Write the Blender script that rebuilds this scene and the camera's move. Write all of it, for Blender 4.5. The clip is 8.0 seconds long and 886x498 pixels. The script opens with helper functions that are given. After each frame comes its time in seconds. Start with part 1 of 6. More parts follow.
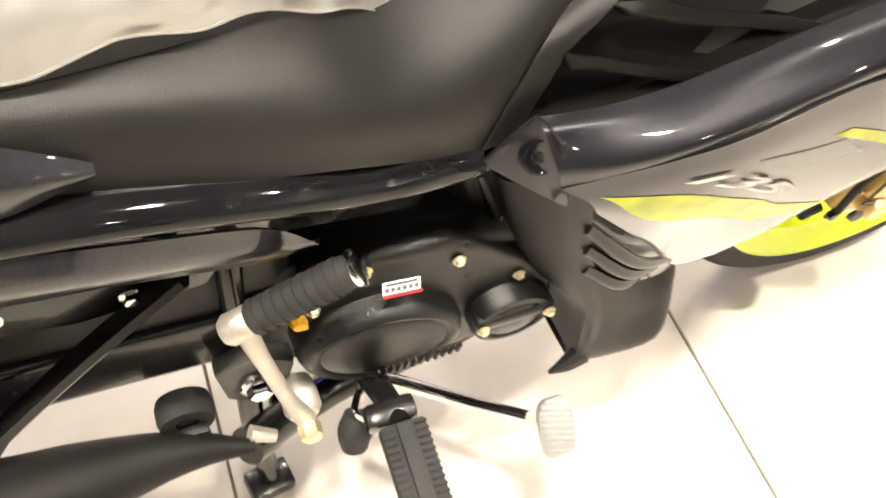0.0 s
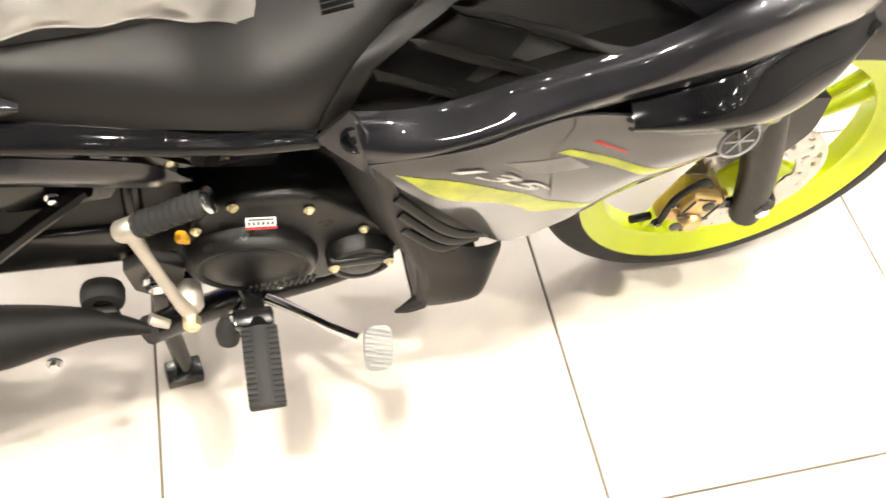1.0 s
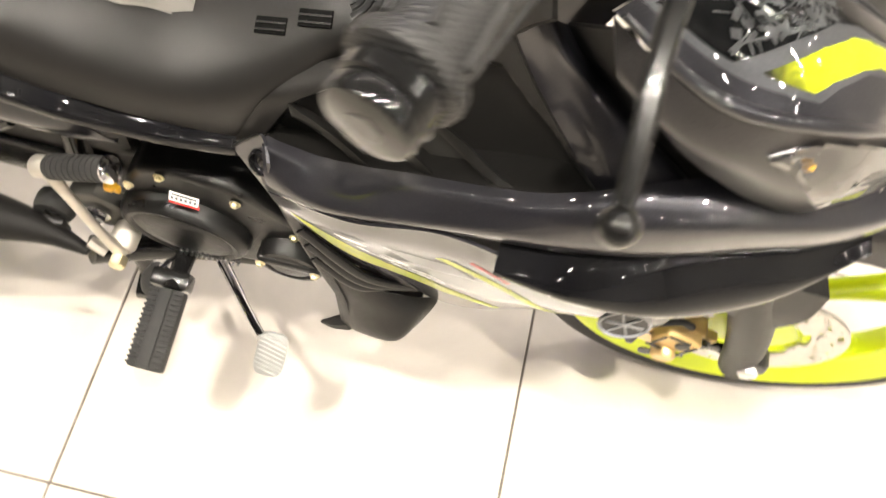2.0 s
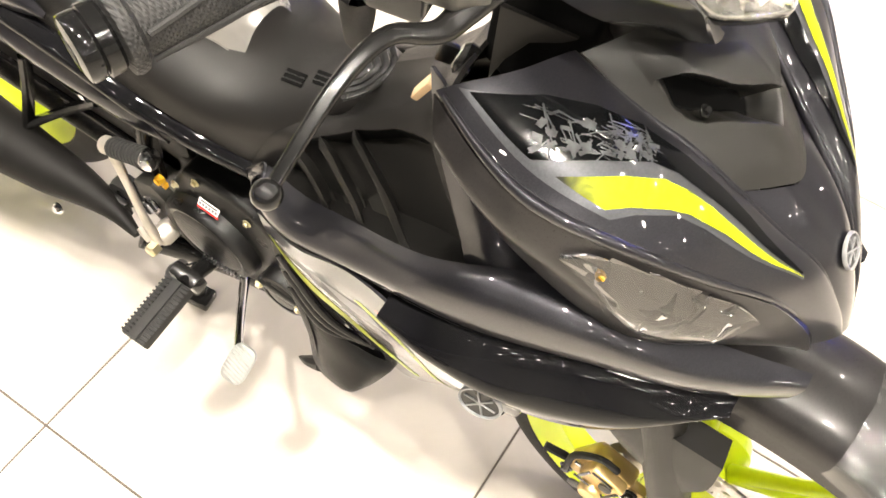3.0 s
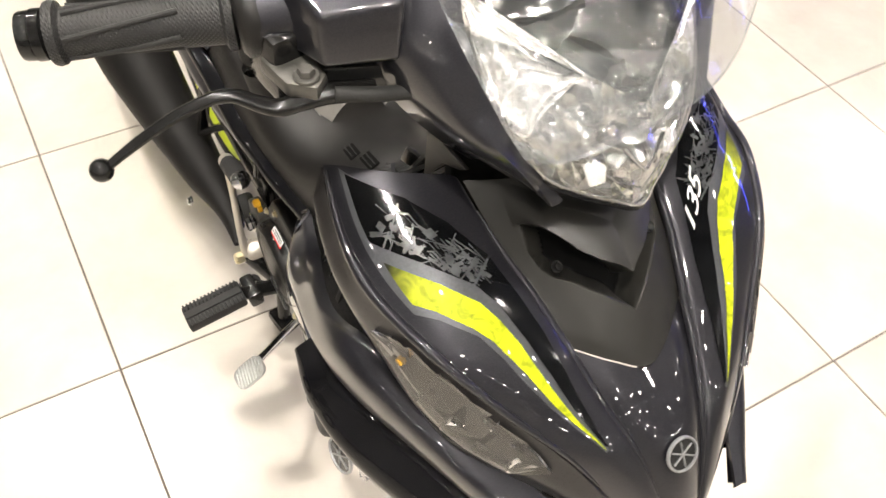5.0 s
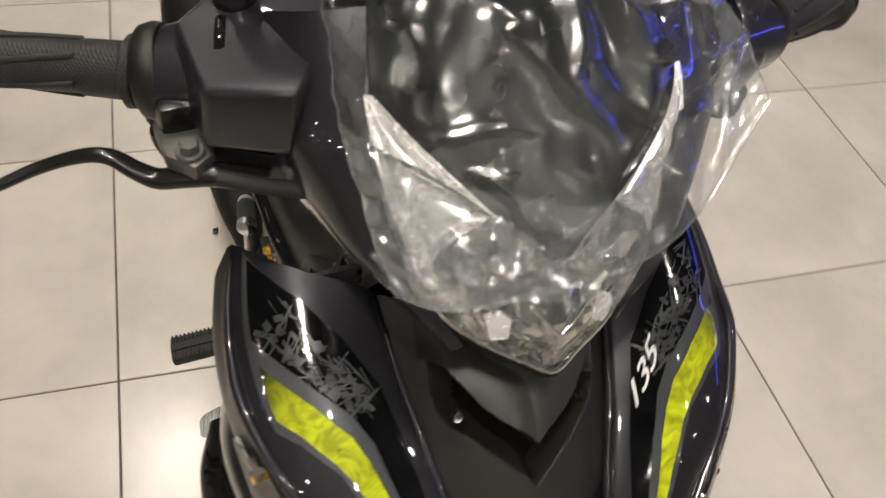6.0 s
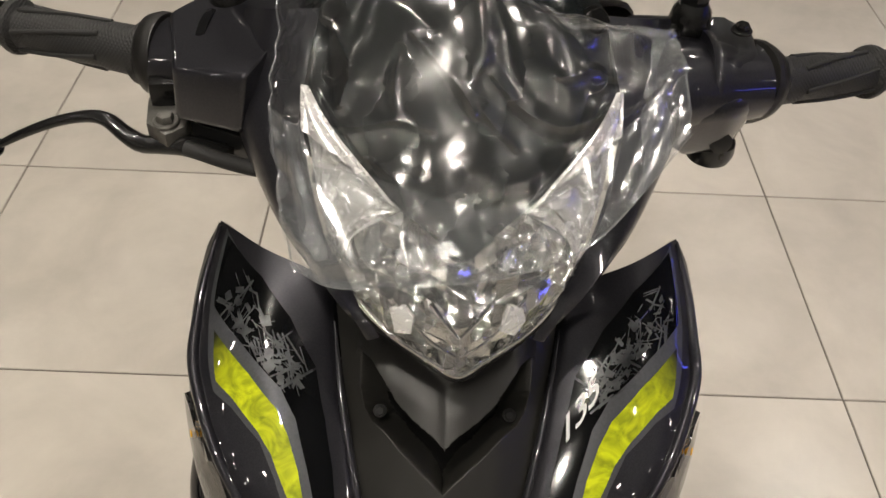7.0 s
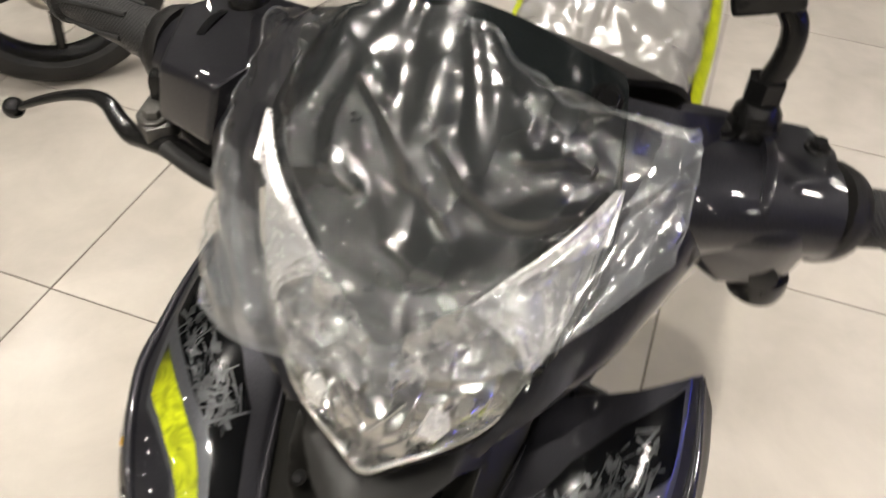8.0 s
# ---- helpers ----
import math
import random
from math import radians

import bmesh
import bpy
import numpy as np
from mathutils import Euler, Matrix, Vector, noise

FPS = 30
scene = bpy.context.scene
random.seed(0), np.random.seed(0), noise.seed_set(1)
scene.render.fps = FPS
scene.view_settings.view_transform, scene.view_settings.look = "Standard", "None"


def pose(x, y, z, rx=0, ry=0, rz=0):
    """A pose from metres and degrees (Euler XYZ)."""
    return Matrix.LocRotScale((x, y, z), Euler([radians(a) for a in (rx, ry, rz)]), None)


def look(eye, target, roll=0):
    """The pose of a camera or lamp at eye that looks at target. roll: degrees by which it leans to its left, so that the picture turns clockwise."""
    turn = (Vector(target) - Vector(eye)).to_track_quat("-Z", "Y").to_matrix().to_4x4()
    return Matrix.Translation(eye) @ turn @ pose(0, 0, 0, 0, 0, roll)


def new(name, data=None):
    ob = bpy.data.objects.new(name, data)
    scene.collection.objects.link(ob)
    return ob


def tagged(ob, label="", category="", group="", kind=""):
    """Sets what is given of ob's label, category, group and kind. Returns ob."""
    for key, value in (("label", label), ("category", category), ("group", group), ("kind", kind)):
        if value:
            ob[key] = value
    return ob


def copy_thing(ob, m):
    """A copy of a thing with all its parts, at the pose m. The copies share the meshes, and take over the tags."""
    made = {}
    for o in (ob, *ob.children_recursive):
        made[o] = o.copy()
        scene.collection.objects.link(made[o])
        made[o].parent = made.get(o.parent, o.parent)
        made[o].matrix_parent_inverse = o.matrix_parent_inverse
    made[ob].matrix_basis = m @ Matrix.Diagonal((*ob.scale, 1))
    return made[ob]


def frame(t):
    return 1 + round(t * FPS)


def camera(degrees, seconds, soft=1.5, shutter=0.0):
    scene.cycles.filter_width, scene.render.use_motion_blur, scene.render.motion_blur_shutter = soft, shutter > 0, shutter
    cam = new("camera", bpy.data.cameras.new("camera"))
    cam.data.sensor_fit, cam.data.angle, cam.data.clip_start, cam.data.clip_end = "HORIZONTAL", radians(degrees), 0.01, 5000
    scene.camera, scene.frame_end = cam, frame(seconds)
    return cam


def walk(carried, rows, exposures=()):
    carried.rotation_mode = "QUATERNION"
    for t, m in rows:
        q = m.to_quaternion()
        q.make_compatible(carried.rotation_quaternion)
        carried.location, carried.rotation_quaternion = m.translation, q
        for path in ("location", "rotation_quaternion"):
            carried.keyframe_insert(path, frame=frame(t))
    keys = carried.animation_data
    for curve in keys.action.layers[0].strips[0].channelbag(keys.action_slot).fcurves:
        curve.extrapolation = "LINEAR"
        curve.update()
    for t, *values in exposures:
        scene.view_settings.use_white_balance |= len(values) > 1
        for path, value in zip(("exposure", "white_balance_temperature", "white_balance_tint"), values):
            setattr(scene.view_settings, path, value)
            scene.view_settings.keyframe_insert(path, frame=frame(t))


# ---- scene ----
cam = camera(55.4, 8.0, 1.5, 0.42)
PATH = [
    (0, (0.042, -0.425, 0.968), (0.559, 0.558, -0.695), 8.6),
    (0.5, (0.061, -0.521, 1.085), (0.565, 0.43, -0.601), 10.9),
    (1, (0.168, -0.608, 1.165), (0.586, 0.363, -0.534), 12.8),
    (1.5, (0.303, -0.547, 1.19), (0.575, 0.27, -0.615), 16.8),
    (2, (0.446, -0.465, 1.214), (0.437, 0.356, -0.61), 13.2),
    (2.2, (0.514, -0.456, 1.217), (0.377, 0.403, -0.584), 12.6),
    (3.3, (0.688, -0.486, 1.291), (0.16, 0.47, -0.384), 7.5),
    (3.5, (0.693, -0.466, 1.289), (0.13, 0.498, -0.37), 8.1),
    (4, (0.714, -0.414, 1.318), (0.025, 0.506, -0.318), 9.8),
    (5.3, (0.944, -0.306, 1.364), (-0.166, 0.342, -0.169), 6.0),
    (5.5, (0.938, -0.273, 1.36), (-0.208, 0.348, -0.157), 6.9),
    (6, (0.897, -0.179, 1.346), (-0.33, 0.315, -0.154), 9.3),
    (6.5, (0.938, -0.069, 1.34), (-0.4, 0.169, -0.127), 6.7),
    (7, (0.969, -0.016, 1.345), (-0.443, 0.019, -0.071), 3.3),
    (7.5, (0.984, 0.037, 1.34), (-0.446, -0.088, -0.053), 3.1),
    (8, (0.873, 0.108, 1.322), (-0.497, -0.302, -0.076), 4.2),
]
EXPOSED = [(0.0, 1.70), (1.0, 1.47), (2.2, 1.50), (4.2, 1.72), (5.3, 0.47), (6.0, -0.20), (6.6, -0.28), (7.4, -0.20), (8.0, 0.19)]
WARMTH = {0.0: 7100, 1.0: 6900, 2.2: 6900, 4.2: 6850, 5.3: 6650, 6.0: 6780, 6.6: 6850, 7.4: 6780, 8.0: 6650}
walk(cam, [(t, look(eye, target, roll)) for t, eye, target, roll in PATH], [(t, e, WARMTH.get(t, 6750), 10) for t, e in EXPOSED])

# ---- light and room ----
world = bpy.data.worlds.new("showroom_air")
scene.world = world
world.use_nodes = True
world.node_tree.nodes["Background"].inputs[0].default_value = (1.0, 0.93, 0.85, 1)
world.node_tree.nodes["Background"].inputs[1].default_value = 0.02


# ---- materials ----
def material(name, colour, rough=0.5, metal=0.0, coat=0.0, second=None, scale=20.0, amount=0.5, bump=0.0, bump_scale=200.0, rough_var=0.08, spec=0.3):
    """A principled material with two tones, varied roughness and fine relief in object space."""
    m = bpy.data.materials.new(name)
    m.use_nodes = True
    nt = m.node_tree
    b = nt.nodes["Principled BSDF"]
    b.inputs["Base Color"].default_value = (*colour, 1)
    b.inputs["Roughness"].default_value = rough
    b.inputs["Metallic"].default_value = metal
    b.inputs["Coat Weight"].default_value = coat
    b.inputs["Coat Roughness"].default_value = 0.025
    b.inputs["Specular IOR Level"].default_value = spec
    tc = nt.nodes.new("ShaderNodeTexCoord")
    n1 = nt.nodes.new("ShaderNodeTexNoise")
    n1.inputs["Scale"].default_value = scale
    n1.inputs["Detail"].default_value = 6
    nt.links.new(tc.outputs["Object"], n1.inputs["Vector"])
    if second is None:
        second = tuple(min(1, c * 1.25 + 0.002) for c in colour)
    mix = nt.nodes.new("ShaderNodeMix")
    mix.data_type = "RGBA"
    mix.inputs["A"].default_value = (*colour, 1)
    mix.inputs["B"].default_value = (*second, 1)
    ramp = nt.nodes.new("ShaderNodeMapRange")
    ramp.inputs["From Min"].default_value = 0.35
    ramp.inputs["From Max"].default_value = 0.7
    ramp.inputs["To Max"].default_value = amount
    nt.links.new(n1.outputs["Fac"], ramp.inputs["Value"])
    nt.links.new(ramp.outputs["Result"], mix.inputs["Factor"])
    nt.links.new(mix.outputs["Result"], b.inputs["Base Color"])
    rr = nt.nodes.new("ShaderNodeMapRange")
    rr.inputs["To Min"].default_value = max(0.01, rough - rough_var)
    rr.inputs["To Max"].default_value = min(1, rough + rough_var)
    n3 = nt.nodes.new("ShaderNodeTexNoise")
    n3.inputs["Scale"].default_value = scale * 2.7
    n3.inputs["Detail"].default_value = 4
    nt.links.new(tc.outputs["Object"], n3.inputs["Vector"])
    nt.links.new(n3.outputs["Fac"], rr.inputs["Value"])
    nt.links.new(rr.outputs["Result"], b.inputs["Roughness"])
    if bump:
        n2 = nt.nodes.new("ShaderNodeTexNoise")
        n2.inputs["Scale"].default_value = bump_scale
        n2.inputs["Detail"].default_value = 3
        nt.links.new(tc.outputs["Object"], n2.inputs["Vector"])
        bp = nt.nodes.new("ShaderNodeBump")
        bp.inputs["Strength"].default_value = bump
        bp.inputs["Distance"].default_value = 0.001
        nt.links.new(n2.outputs["Fac"], bp.inputs["Height"])
        nt.links.new(bp.outputs["Normal"], b.inputs["Normal"])
    return m


GREY = material("grey_metallic_paint", (0.016, 0.016, 0.0205), 0.36, 0.55, 1.0, (0.026, 0.0255, 0.030), 900, 0.8)
GLOSS = material("gloss_black_paint", (0.005, 0.005, 0.006), 0.06, 0.0, 0.0, (0.010, 0.010, 0.010), 30, 0.6, rough_var=0.03, spec=0.28)
MATTE = material("moulded_black_plastic", (0.0072, 0.0067, 0.0063), 0.40, 0, 0, (0.011, 0.0102, 0.0096), 9, 0.7, 0.35, 1500, spec=0.34)
SATIN = material("satin_black_casting", (0.0045, 0.0045, 0.0045), 0.30, 0.0, 0, (0.0085, 0.0080, 0.0078), 14, 0.7, 0.5, 700, spec=0.4)
STEEL_BLACK = material("black_enamelled_steel", (0.0055, 0.0055, 0.0055), 0.24, 0, 0.25, (0.010, 0.0096, 0.0092), 18, 0.7, spec=0.25)
BAR_END = material("polished_black_bar_end", (0.004, 0.004, 0.004), 0.10, 0, 0.0, (0.008, 0.008, 0.008), 18, 0.7, rough_var=0.03, spec=0.4)
RUBBER = material("black_rubber", (0.018, 0.018, 0.018), 0.68, 0, 0, (0.03, 0.029, 0.028), 25, 0.7, 0.4, 500)
TYRE = material("tyre_rubber", (0.02, 0.02, 0.02), 0.75, 0, 0, (0.035, 0.033, 0.031), 12, 0.7, 0.5, 300)
LIME = material("lime_yellow_paint", (0.62, 0.74, 0.015), 0.35, 0, 0.6, (0.68, 0.78, 0.03), 20, 0.6)
CHROME = material("chrome_plate", (0.75, 0.75, 0.77), 0.07, 1.0, 0, (0.7, 0.7, 0.72), 12, 0.6, rough_var=0.03)
ALU = material("cast_aluminium", (0.47, 0.44, 0.39), 0.45, 0.75, 0, (0.66, 0.61, 0.54), 22, 0.8, 0.5, 420)
ZINC = material("yellow_zinc_bolt", (0.72, 0.62, 0.36), 0.3, 0.9, 0, (0.8, 0.74, 0.55), 90, 0.8)
GOLD = material("gold_anodised", (0.62, 0.42, 0.16), 0.35, 0.7, 0.2, (0.75, 0.55, 0.27), 45, 0.8, 0.3, 300)
DISC = material("brushed_steel", (0.55, 0.53, 0.5), 0.3, 1.0, 0, (0.65, 0.62, 0.58), 60, 0.7)
WHITE = material("white_print", (0.75, 0.75, 0.74), 0.5, 0, 0.0, (0.8, 0.8, 0.79), 60, 0.5)
SILVER = material("silver_print", (0.20, 0.205, 0.21), 0.35, 0.3, 0.6, (0.5, 0.5, 0.51), 60, 0.5)
DIM = material("dark_grey_print", (0.10, 0.105, 0.11), 0.35, 0.2, 0.6, (0.16, 0.165, 0.17), 70, 0.8)
RED = material("red_print", (0.55, 0.02, 0.02), 0.4, 0, 0.3, (0.62, 0.03, 0.03), 60, 0.5)
BLACKP = material("black_print", (0.01, 0.01, 0.01), 0.3, 0, 0.5, (0.016, 0.016, 0.016), 60, 0.5)
ORANGE = material("orange_plastic", (0.85, 0.42, 0.02), 0.4, 0, 0, (0.8, 0.5, 0.05), 60, 0.5)
TAG = material("cream_key_tag", (0.75, 0.52, 0.3), 0.5, 0, 0, (0.8, 0.6, 0.4), 60, 0.5)
SEATV = material("black_vinyl", (0.02, 0.02, 0.02), 0.5, 0, 0, (0.03, 0.03, 0.03), 30, 0.6, 0.6, 900)
PLASTER = material("painted_plaster", (0.55, 0.54, 0.52), 0.85, 0, 0, (0.61, 0.60, 0.58), 3, 0.6, 0.2, 60)
CEILING = material("dark_painted_ceiling", (0.11, 0.115, 0.116), 0.9, 0, 0, (0.14, 0.145, 0.146), 3, 0.6, 0.2, 60)
GROUT = material("grey_brown_grout", (0.10, 0.085, 0.07), 0.9, 0, 0, (0.15, 0.13, 0.11), 30, 0.8, 0.4, 300)


def tile_material():
    """Polished cement-look tile: soft clouds, fainter veins and a tone of its own for each tile."""
    m = material("polished_beige_tile", (0.50, 0.458, 0.402), 0.24, 0, 0, (0.585, 0.540, 0.480), 2.6, 1.0, 0.05, 900, 0.06, 0.5)
    nt = m.node_tree
    b = nt.nodes["Principled BSDF"]
    tc = nt.nodes.new("ShaderNodeTexCoord")
    info = nt.nodes.new("ShaderNodeObjectInfo")
    shift = nt.nodes.new("ShaderNodeVectorMath")
    shift.operation = "MULTIPLY_ADD"
    shift.inputs[1].default_value = (1, 1, 1)
    nt.links.new(tc.outputs["Object"], shift.inputs[0])
    nt.links.new(info.outputs["Random"], shift.inputs[2])
    cloud = nt.nodes.new("ShaderNodeTexNoise")
    cloud.inputs["Scale"].default_value, cloud.inputs["Detail"].default_value, cloud.inputs["Distortion"].default_value = 4.2, 8, 0.35
    cloud.inputs["Roughness"].default_value = 0.62
    nt.links.new(shift.outputs[0], cloud.inputs["Vector"])
    deep = nt.nodes.new("ShaderNodeMapRange")
    deep.inputs["From Min"].default_value, deep.inputs["From Max"].default_value = 0.35, 0.66
    deep.inputs["To Min"].default_value, deep.inputs["To Max"].default_value = 0.88, 1.05
    nt.links.new(cloud.outputs["Fac"], deep.inputs["Value"])
    own = nt.nodes.new("ShaderNodeMapRange")
    own.inputs["To Min"].default_value, own.inputs["To Max"].default_value = 0.96, 1.04
    nt.links.new(info.outputs["Random"], own.inputs["Value"])
    both = nt.nodes.new("ShaderNodeMath")
    both.operation = "MULTIPLY"
    nt.links.new(deep.outputs["Result"], both.inputs[0])
    nt.links.new(own.outputs["Result"], both.inputs[1])
    hsv = nt.nodes.new("ShaderNodeHueSaturation")
    nt.links.new(both.outputs[0], hsv.inputs["Value"])
    nt.links.new(b.inputs["Base Color"].links[0].from_socket, hsv.inputs["Color"])
    nt.links.new(hsv.outputs["Color"], b.inputs["Base Color"])
    return m


TILE = tile_material()


FLANK = material("dark_cowl_flank_paint", (0.016, 0.015, 0.015), 0.30, 0.0, 0.15, (0.022, 0.020, 0.020), 400, 0.7)
PANEL_GREY = material("grey_brown_moulded_plastic", (0.0135, 0.0130, 0.0115), 0.36, 0, 0, (0.021, 0.0203, 0.0182), 12, 0.7, 0.25, 1500, spec=0.45)
# near-black colour standing in for the shade inside vents, slots and the stem cavity
SHADE_BLACK = material("shade_black_plastic", (0.004, 0.004, 0.004), 0.85, 0, 0, (0.006, 0.006, 0.006), 20, 0.5, spec=0.05)
DARK_ALU = material("grey_cast_metal", (0.09, 0.087, 0.08), 0.42, 0.6, 0, (0.13, 0.125, 0.115), 25, 0.8, 0.4, 420)
SHARDS = material("gloss_black_print", (0.0018, 0.002, 0.0023), 0.09, 0, 0.0, (0.005, 0.0054, 0.006), 60, 0.9, rough_var=0.03, spec=0.4)
SCREEN = material("smoked_screen_plastic", (0.0065, 0.0082, 0.0082), 0.16, 0, 0, (0.011, 0.0132, 0.0132), 14, 0.8, rough_var=0.05, spec=0.35)
STROKE = material("worn_grey_print", (0.012, 0.013, 0.0145), 0.35, 0.15, 0.5, (0.085, 0.09, 0.094), 48, 1.0)
BAND = material("silver_grey_band_print", (0.060, 0.063, 0.070), 0.38, 0.4, 1.0, (0.078, 0.081, 0.088), 500, 0.8)
LIMEP = material("lime_marbled_print", (0.58, 0.64, 0.012), 0.35, 0, 0.3, (0.34, 0.40, 0.01), 38, 0.9)


def fade_print(name, low, high):
    """Lime print that fades out of black away from the outer rim, with dark marbling."""
    m = material(name, (0.60, 0.66, 0.012), 0.4, 0, 0.8, (0.20, 0.24, 0.008), 46, 1.0, spec=0.15)
    for node in m.node_tree.nodes:
        if node.type == "TEX_NOISE":
            node.inputs["Distortion"].default_value = 2.2
    nt = m.node_tree
    b = nt.nodes["Principled BSDF"]
    tc = nt.nodes.new("ShaderNodeTexCoord")
    sp = nt.nodes.new("ShaderNodeSeparateXYZ")
    nt.links.new(tc.outputs["Object"], sp.inputs[0])
    mr = nt.nodes.new("ShaderNodeMapRange")
    mr.inputs["From Min"].default_value, mr.inputs["From Max"].default_value = low, high
    away = nt.nodes.new("ShaderNodeMath")
    away.operation = "ABSOLUTE"
    nt.links.new(sp.outputs["Y"], away.inputs[0])
    slope = nt.nodes.new("ShaderNodeMath")
    slope.operation = "MULTIPLY_ADD"
    slope.inputs[1].default_value = -1.3
    nt.links.new(away.outputs[0], slope.inputs[0])
    nt.links.new(sp.outputs["X"], slope.inputs[2])
    nt.links.new(slope.outputs[0], mr.inputs["Value"])
    mix = nt.nodes.new("ShaderNodeMix")
    mix.data_type = "RGBA"
    mix.inputs["A"].default_value = (0.012, 0.013, 0.006, 1)
    nt.links.new(b.inputs["Base Color"].links[0].from_socket, mix.inputs["B"])
    nt.links.new(mr.outputs["Result"], mix.inputs["Factor"])
    nt.links.new(mix.outputs["Result"], b.inputs["Base Color"])
    return m


LIMEF = fade_print("lime_print_fading_to_black", 0.372, 0.437)
MUFFLER = material("heat_proof_black_paint", (0.0065, 0.0061, 0.0057), 0.52, 0, 0, (0.011, 0.0104, 0.0098), 7, 0.8, 0.5, 900, spec=0.16)
FIN = material("louvre_plastic", (0.006, 0.0058, 0.0054), 0.34, 0, 0, (0.0095, 0.009, 0.0084), 12, 0.7, 0.3, 1500, spec=0.25)
MARK = material("mid_grey_print", (0.16, 0.165, 0.17), 0.35, 0.2, 0.4, (0.20, 0.205, 0.21), 70, 0.8)
SILVERED = material("aluminised_reflector", (0.95, 0.94, 0.93), 0.26, 0.55, 0.8, (0.88, 0.87, 0.86), 60, 0.6)
PAD = material("bright_cast_pad", (0.52, 0.525, 0.51), 0.34, 0.7, 0.1, (0.42, 0.425, 0.415), 60, 0.8)
CHROME_DULL = material("vapour_chromed_plastic", (0.85, 0.84, 0.81), 0.16, 1.0, 0, (0.78, 0.77, 0.74), 40, 0.6)


def clear_material(name, tint, clear, gloss_rough, haze=0.0, bump=0.0, bump_scale=60.0):
    """Thin clear plastic: partly transparent, a glossy surface and a little haze."""
    m = bpy.data.materials.new(name)
    m.use_nodes = True
    nt = m.node_tree
    nt.nodes.clear()
    out = nt.nodes.new("ShaderNodeOutputMaterial")
    tr = nt.nodes.new("ShaderNodeBsdfTransparent")
    tr.inputs[0].default_value = (*tint, 1)
    gl = nt.nodes.new("ShaderNodeBsdfGlossy")
    gl.inputs["Roughness"].default_value = gloss_rough
    df = nt.nodes.new("ShaderNodeBsdfDiffuse")
    milk = (0.8, 0.78, 0.75, 1) if haze > 0.3 else (0.73, 0.78, 0.82, 1)
    df.inputs[0].default_value = milk
    tl = nt.nodes.new("ShaderNodeBsdfTranslucent")
    tl.inputs[0].default_value = milk
    facing = nt.nodes.new("ShaderNodeLayerWeight")
    facing.inputs["Blend"].default_value = 0.5
    fr = nt.nodes.new("ShaderNodeMath")
    fr.operation = "POWER"
    fr.inputs[1].default_value = 5.0
    nt.links.new(facing.outputs["Facing"], fr.inputs[0])
    half = nt.nodes.new("ShaderNodeMixShader")
    nt.links.new(df.outputs[0], half.inputs[1])
    nt.links.new(tl.outputs[0], half.inputs[2])
    m1 = nt.nodes.new("ShaderNodeMixShader")
    m1.inputs[0].default_value = haze
    nt.links.new(tr.outputs[0], m1.inputs[1])
    nt.links.new(half.outputs[0], m1.inputs[2])
    m2 = nt.nodes.new("ShaderNodeMixShader")
    amt = nt.nodes.new("ShaderNodeMath")
    amt.operation = "MULTIPLY_ADD"
    amt.inputs[1].default_value = 1.0
    amt.inputs[2].default_value = 1.034 - clear
    amt.use_clamp = True
    nt.links.new(fr.outputs[0], amt.inputs[0])
    nt.links.new(amt.outputs[0], m2.inputs[0])
    nt.links.new(m1.outputs[0], m2.inputs[1])
    nt.links.new(gl.outputs[0], m2.inputs[2])
    nt.links.new(m2.outputs[0], out.inputs[0])
    if bump:
        tc = nt.nodes.new("ShaderNodeTexCoord")
        n2 = nt.nodes.new("ShaderNodeTexNoise")
        n2.inputs["Scale"].default_value = bump_scale
        n2.inputs["Detail"].default_value = 4
        n2.inputs["Distortion"].default_value = 1.2
        nt.links.new(tc.outputs["Object"], n2.inputs["Vector"])
        bp = nt.nodes.new("ShaderNodeBump")
        bp.inputs["Strength"].default_value = bump
        bp.inputs["Distance"].default_value = 0.004
        nt.links.new(n2.outputs["Fac"], bp.inputs["Height"])
        nt.links.new(bp.outputs["Normal"], gl.inputs["Normal"])
        nt.links.new(bp.outputs["Normal"], facing.inputs["Normal"])
    return m


FILM = clear_material("crumpled_clear_film", (0.98, 0.98, 0.98), 0.86, 0.16, 0.018)
FOLD = clear_material("doubled_clear_film", (0.96, 0.96, 0.96), 0.90, 0.09, 0.09)
HAZY = clear_material("whitish_plastic_film", (0.9, 0.88, 0.85), 0.88, 0.16, 0.34, 0.35, 45)
LENS = clear_material("clear_lamp_lens", (0.99, 0.995, 0.995), 0.985, 0.04, 0.012)
SMOKED = clear_material("slightly_smoked_lens", (0.26, 0.255, 0.245), 0.93, 0.03, 0.008)


def glow(name, colour, strength):
    m = bpy.data.materials.new(name)
    m.use_nodes = True
    b = m.node_tree.nodes["Principled BSDF"]
    b.inputs["Base Color"].default_value = (*colour, 1)
    b.inputs["Emission Color"].default_value = (*colour, 1)
    b.inputs["Emission Strength"].default_value = strength
    return m


LED = glow("warm_white_led", (1.0, 0.95, 0.88), 175)
BLUE = glow("blue_led", (0.08, 0.10, 1.0), 18)


# ---- mesh helpers ----
def part(name, bm, mat, parent=None, label="", smooth=True):
    me = bpy.data.meshes.new(name)
    bm.to_mesh(me)
    bm.free()
    if smooth:
        me.shade_smooth()
        me.set_sharp_from_angle(angle=radians(38))
    me.materials.append(mat)
    ob = new(name, me)
    if parent is not None:
        ob.parent = parent
    if label:
        ob["label"] = label
    return ob


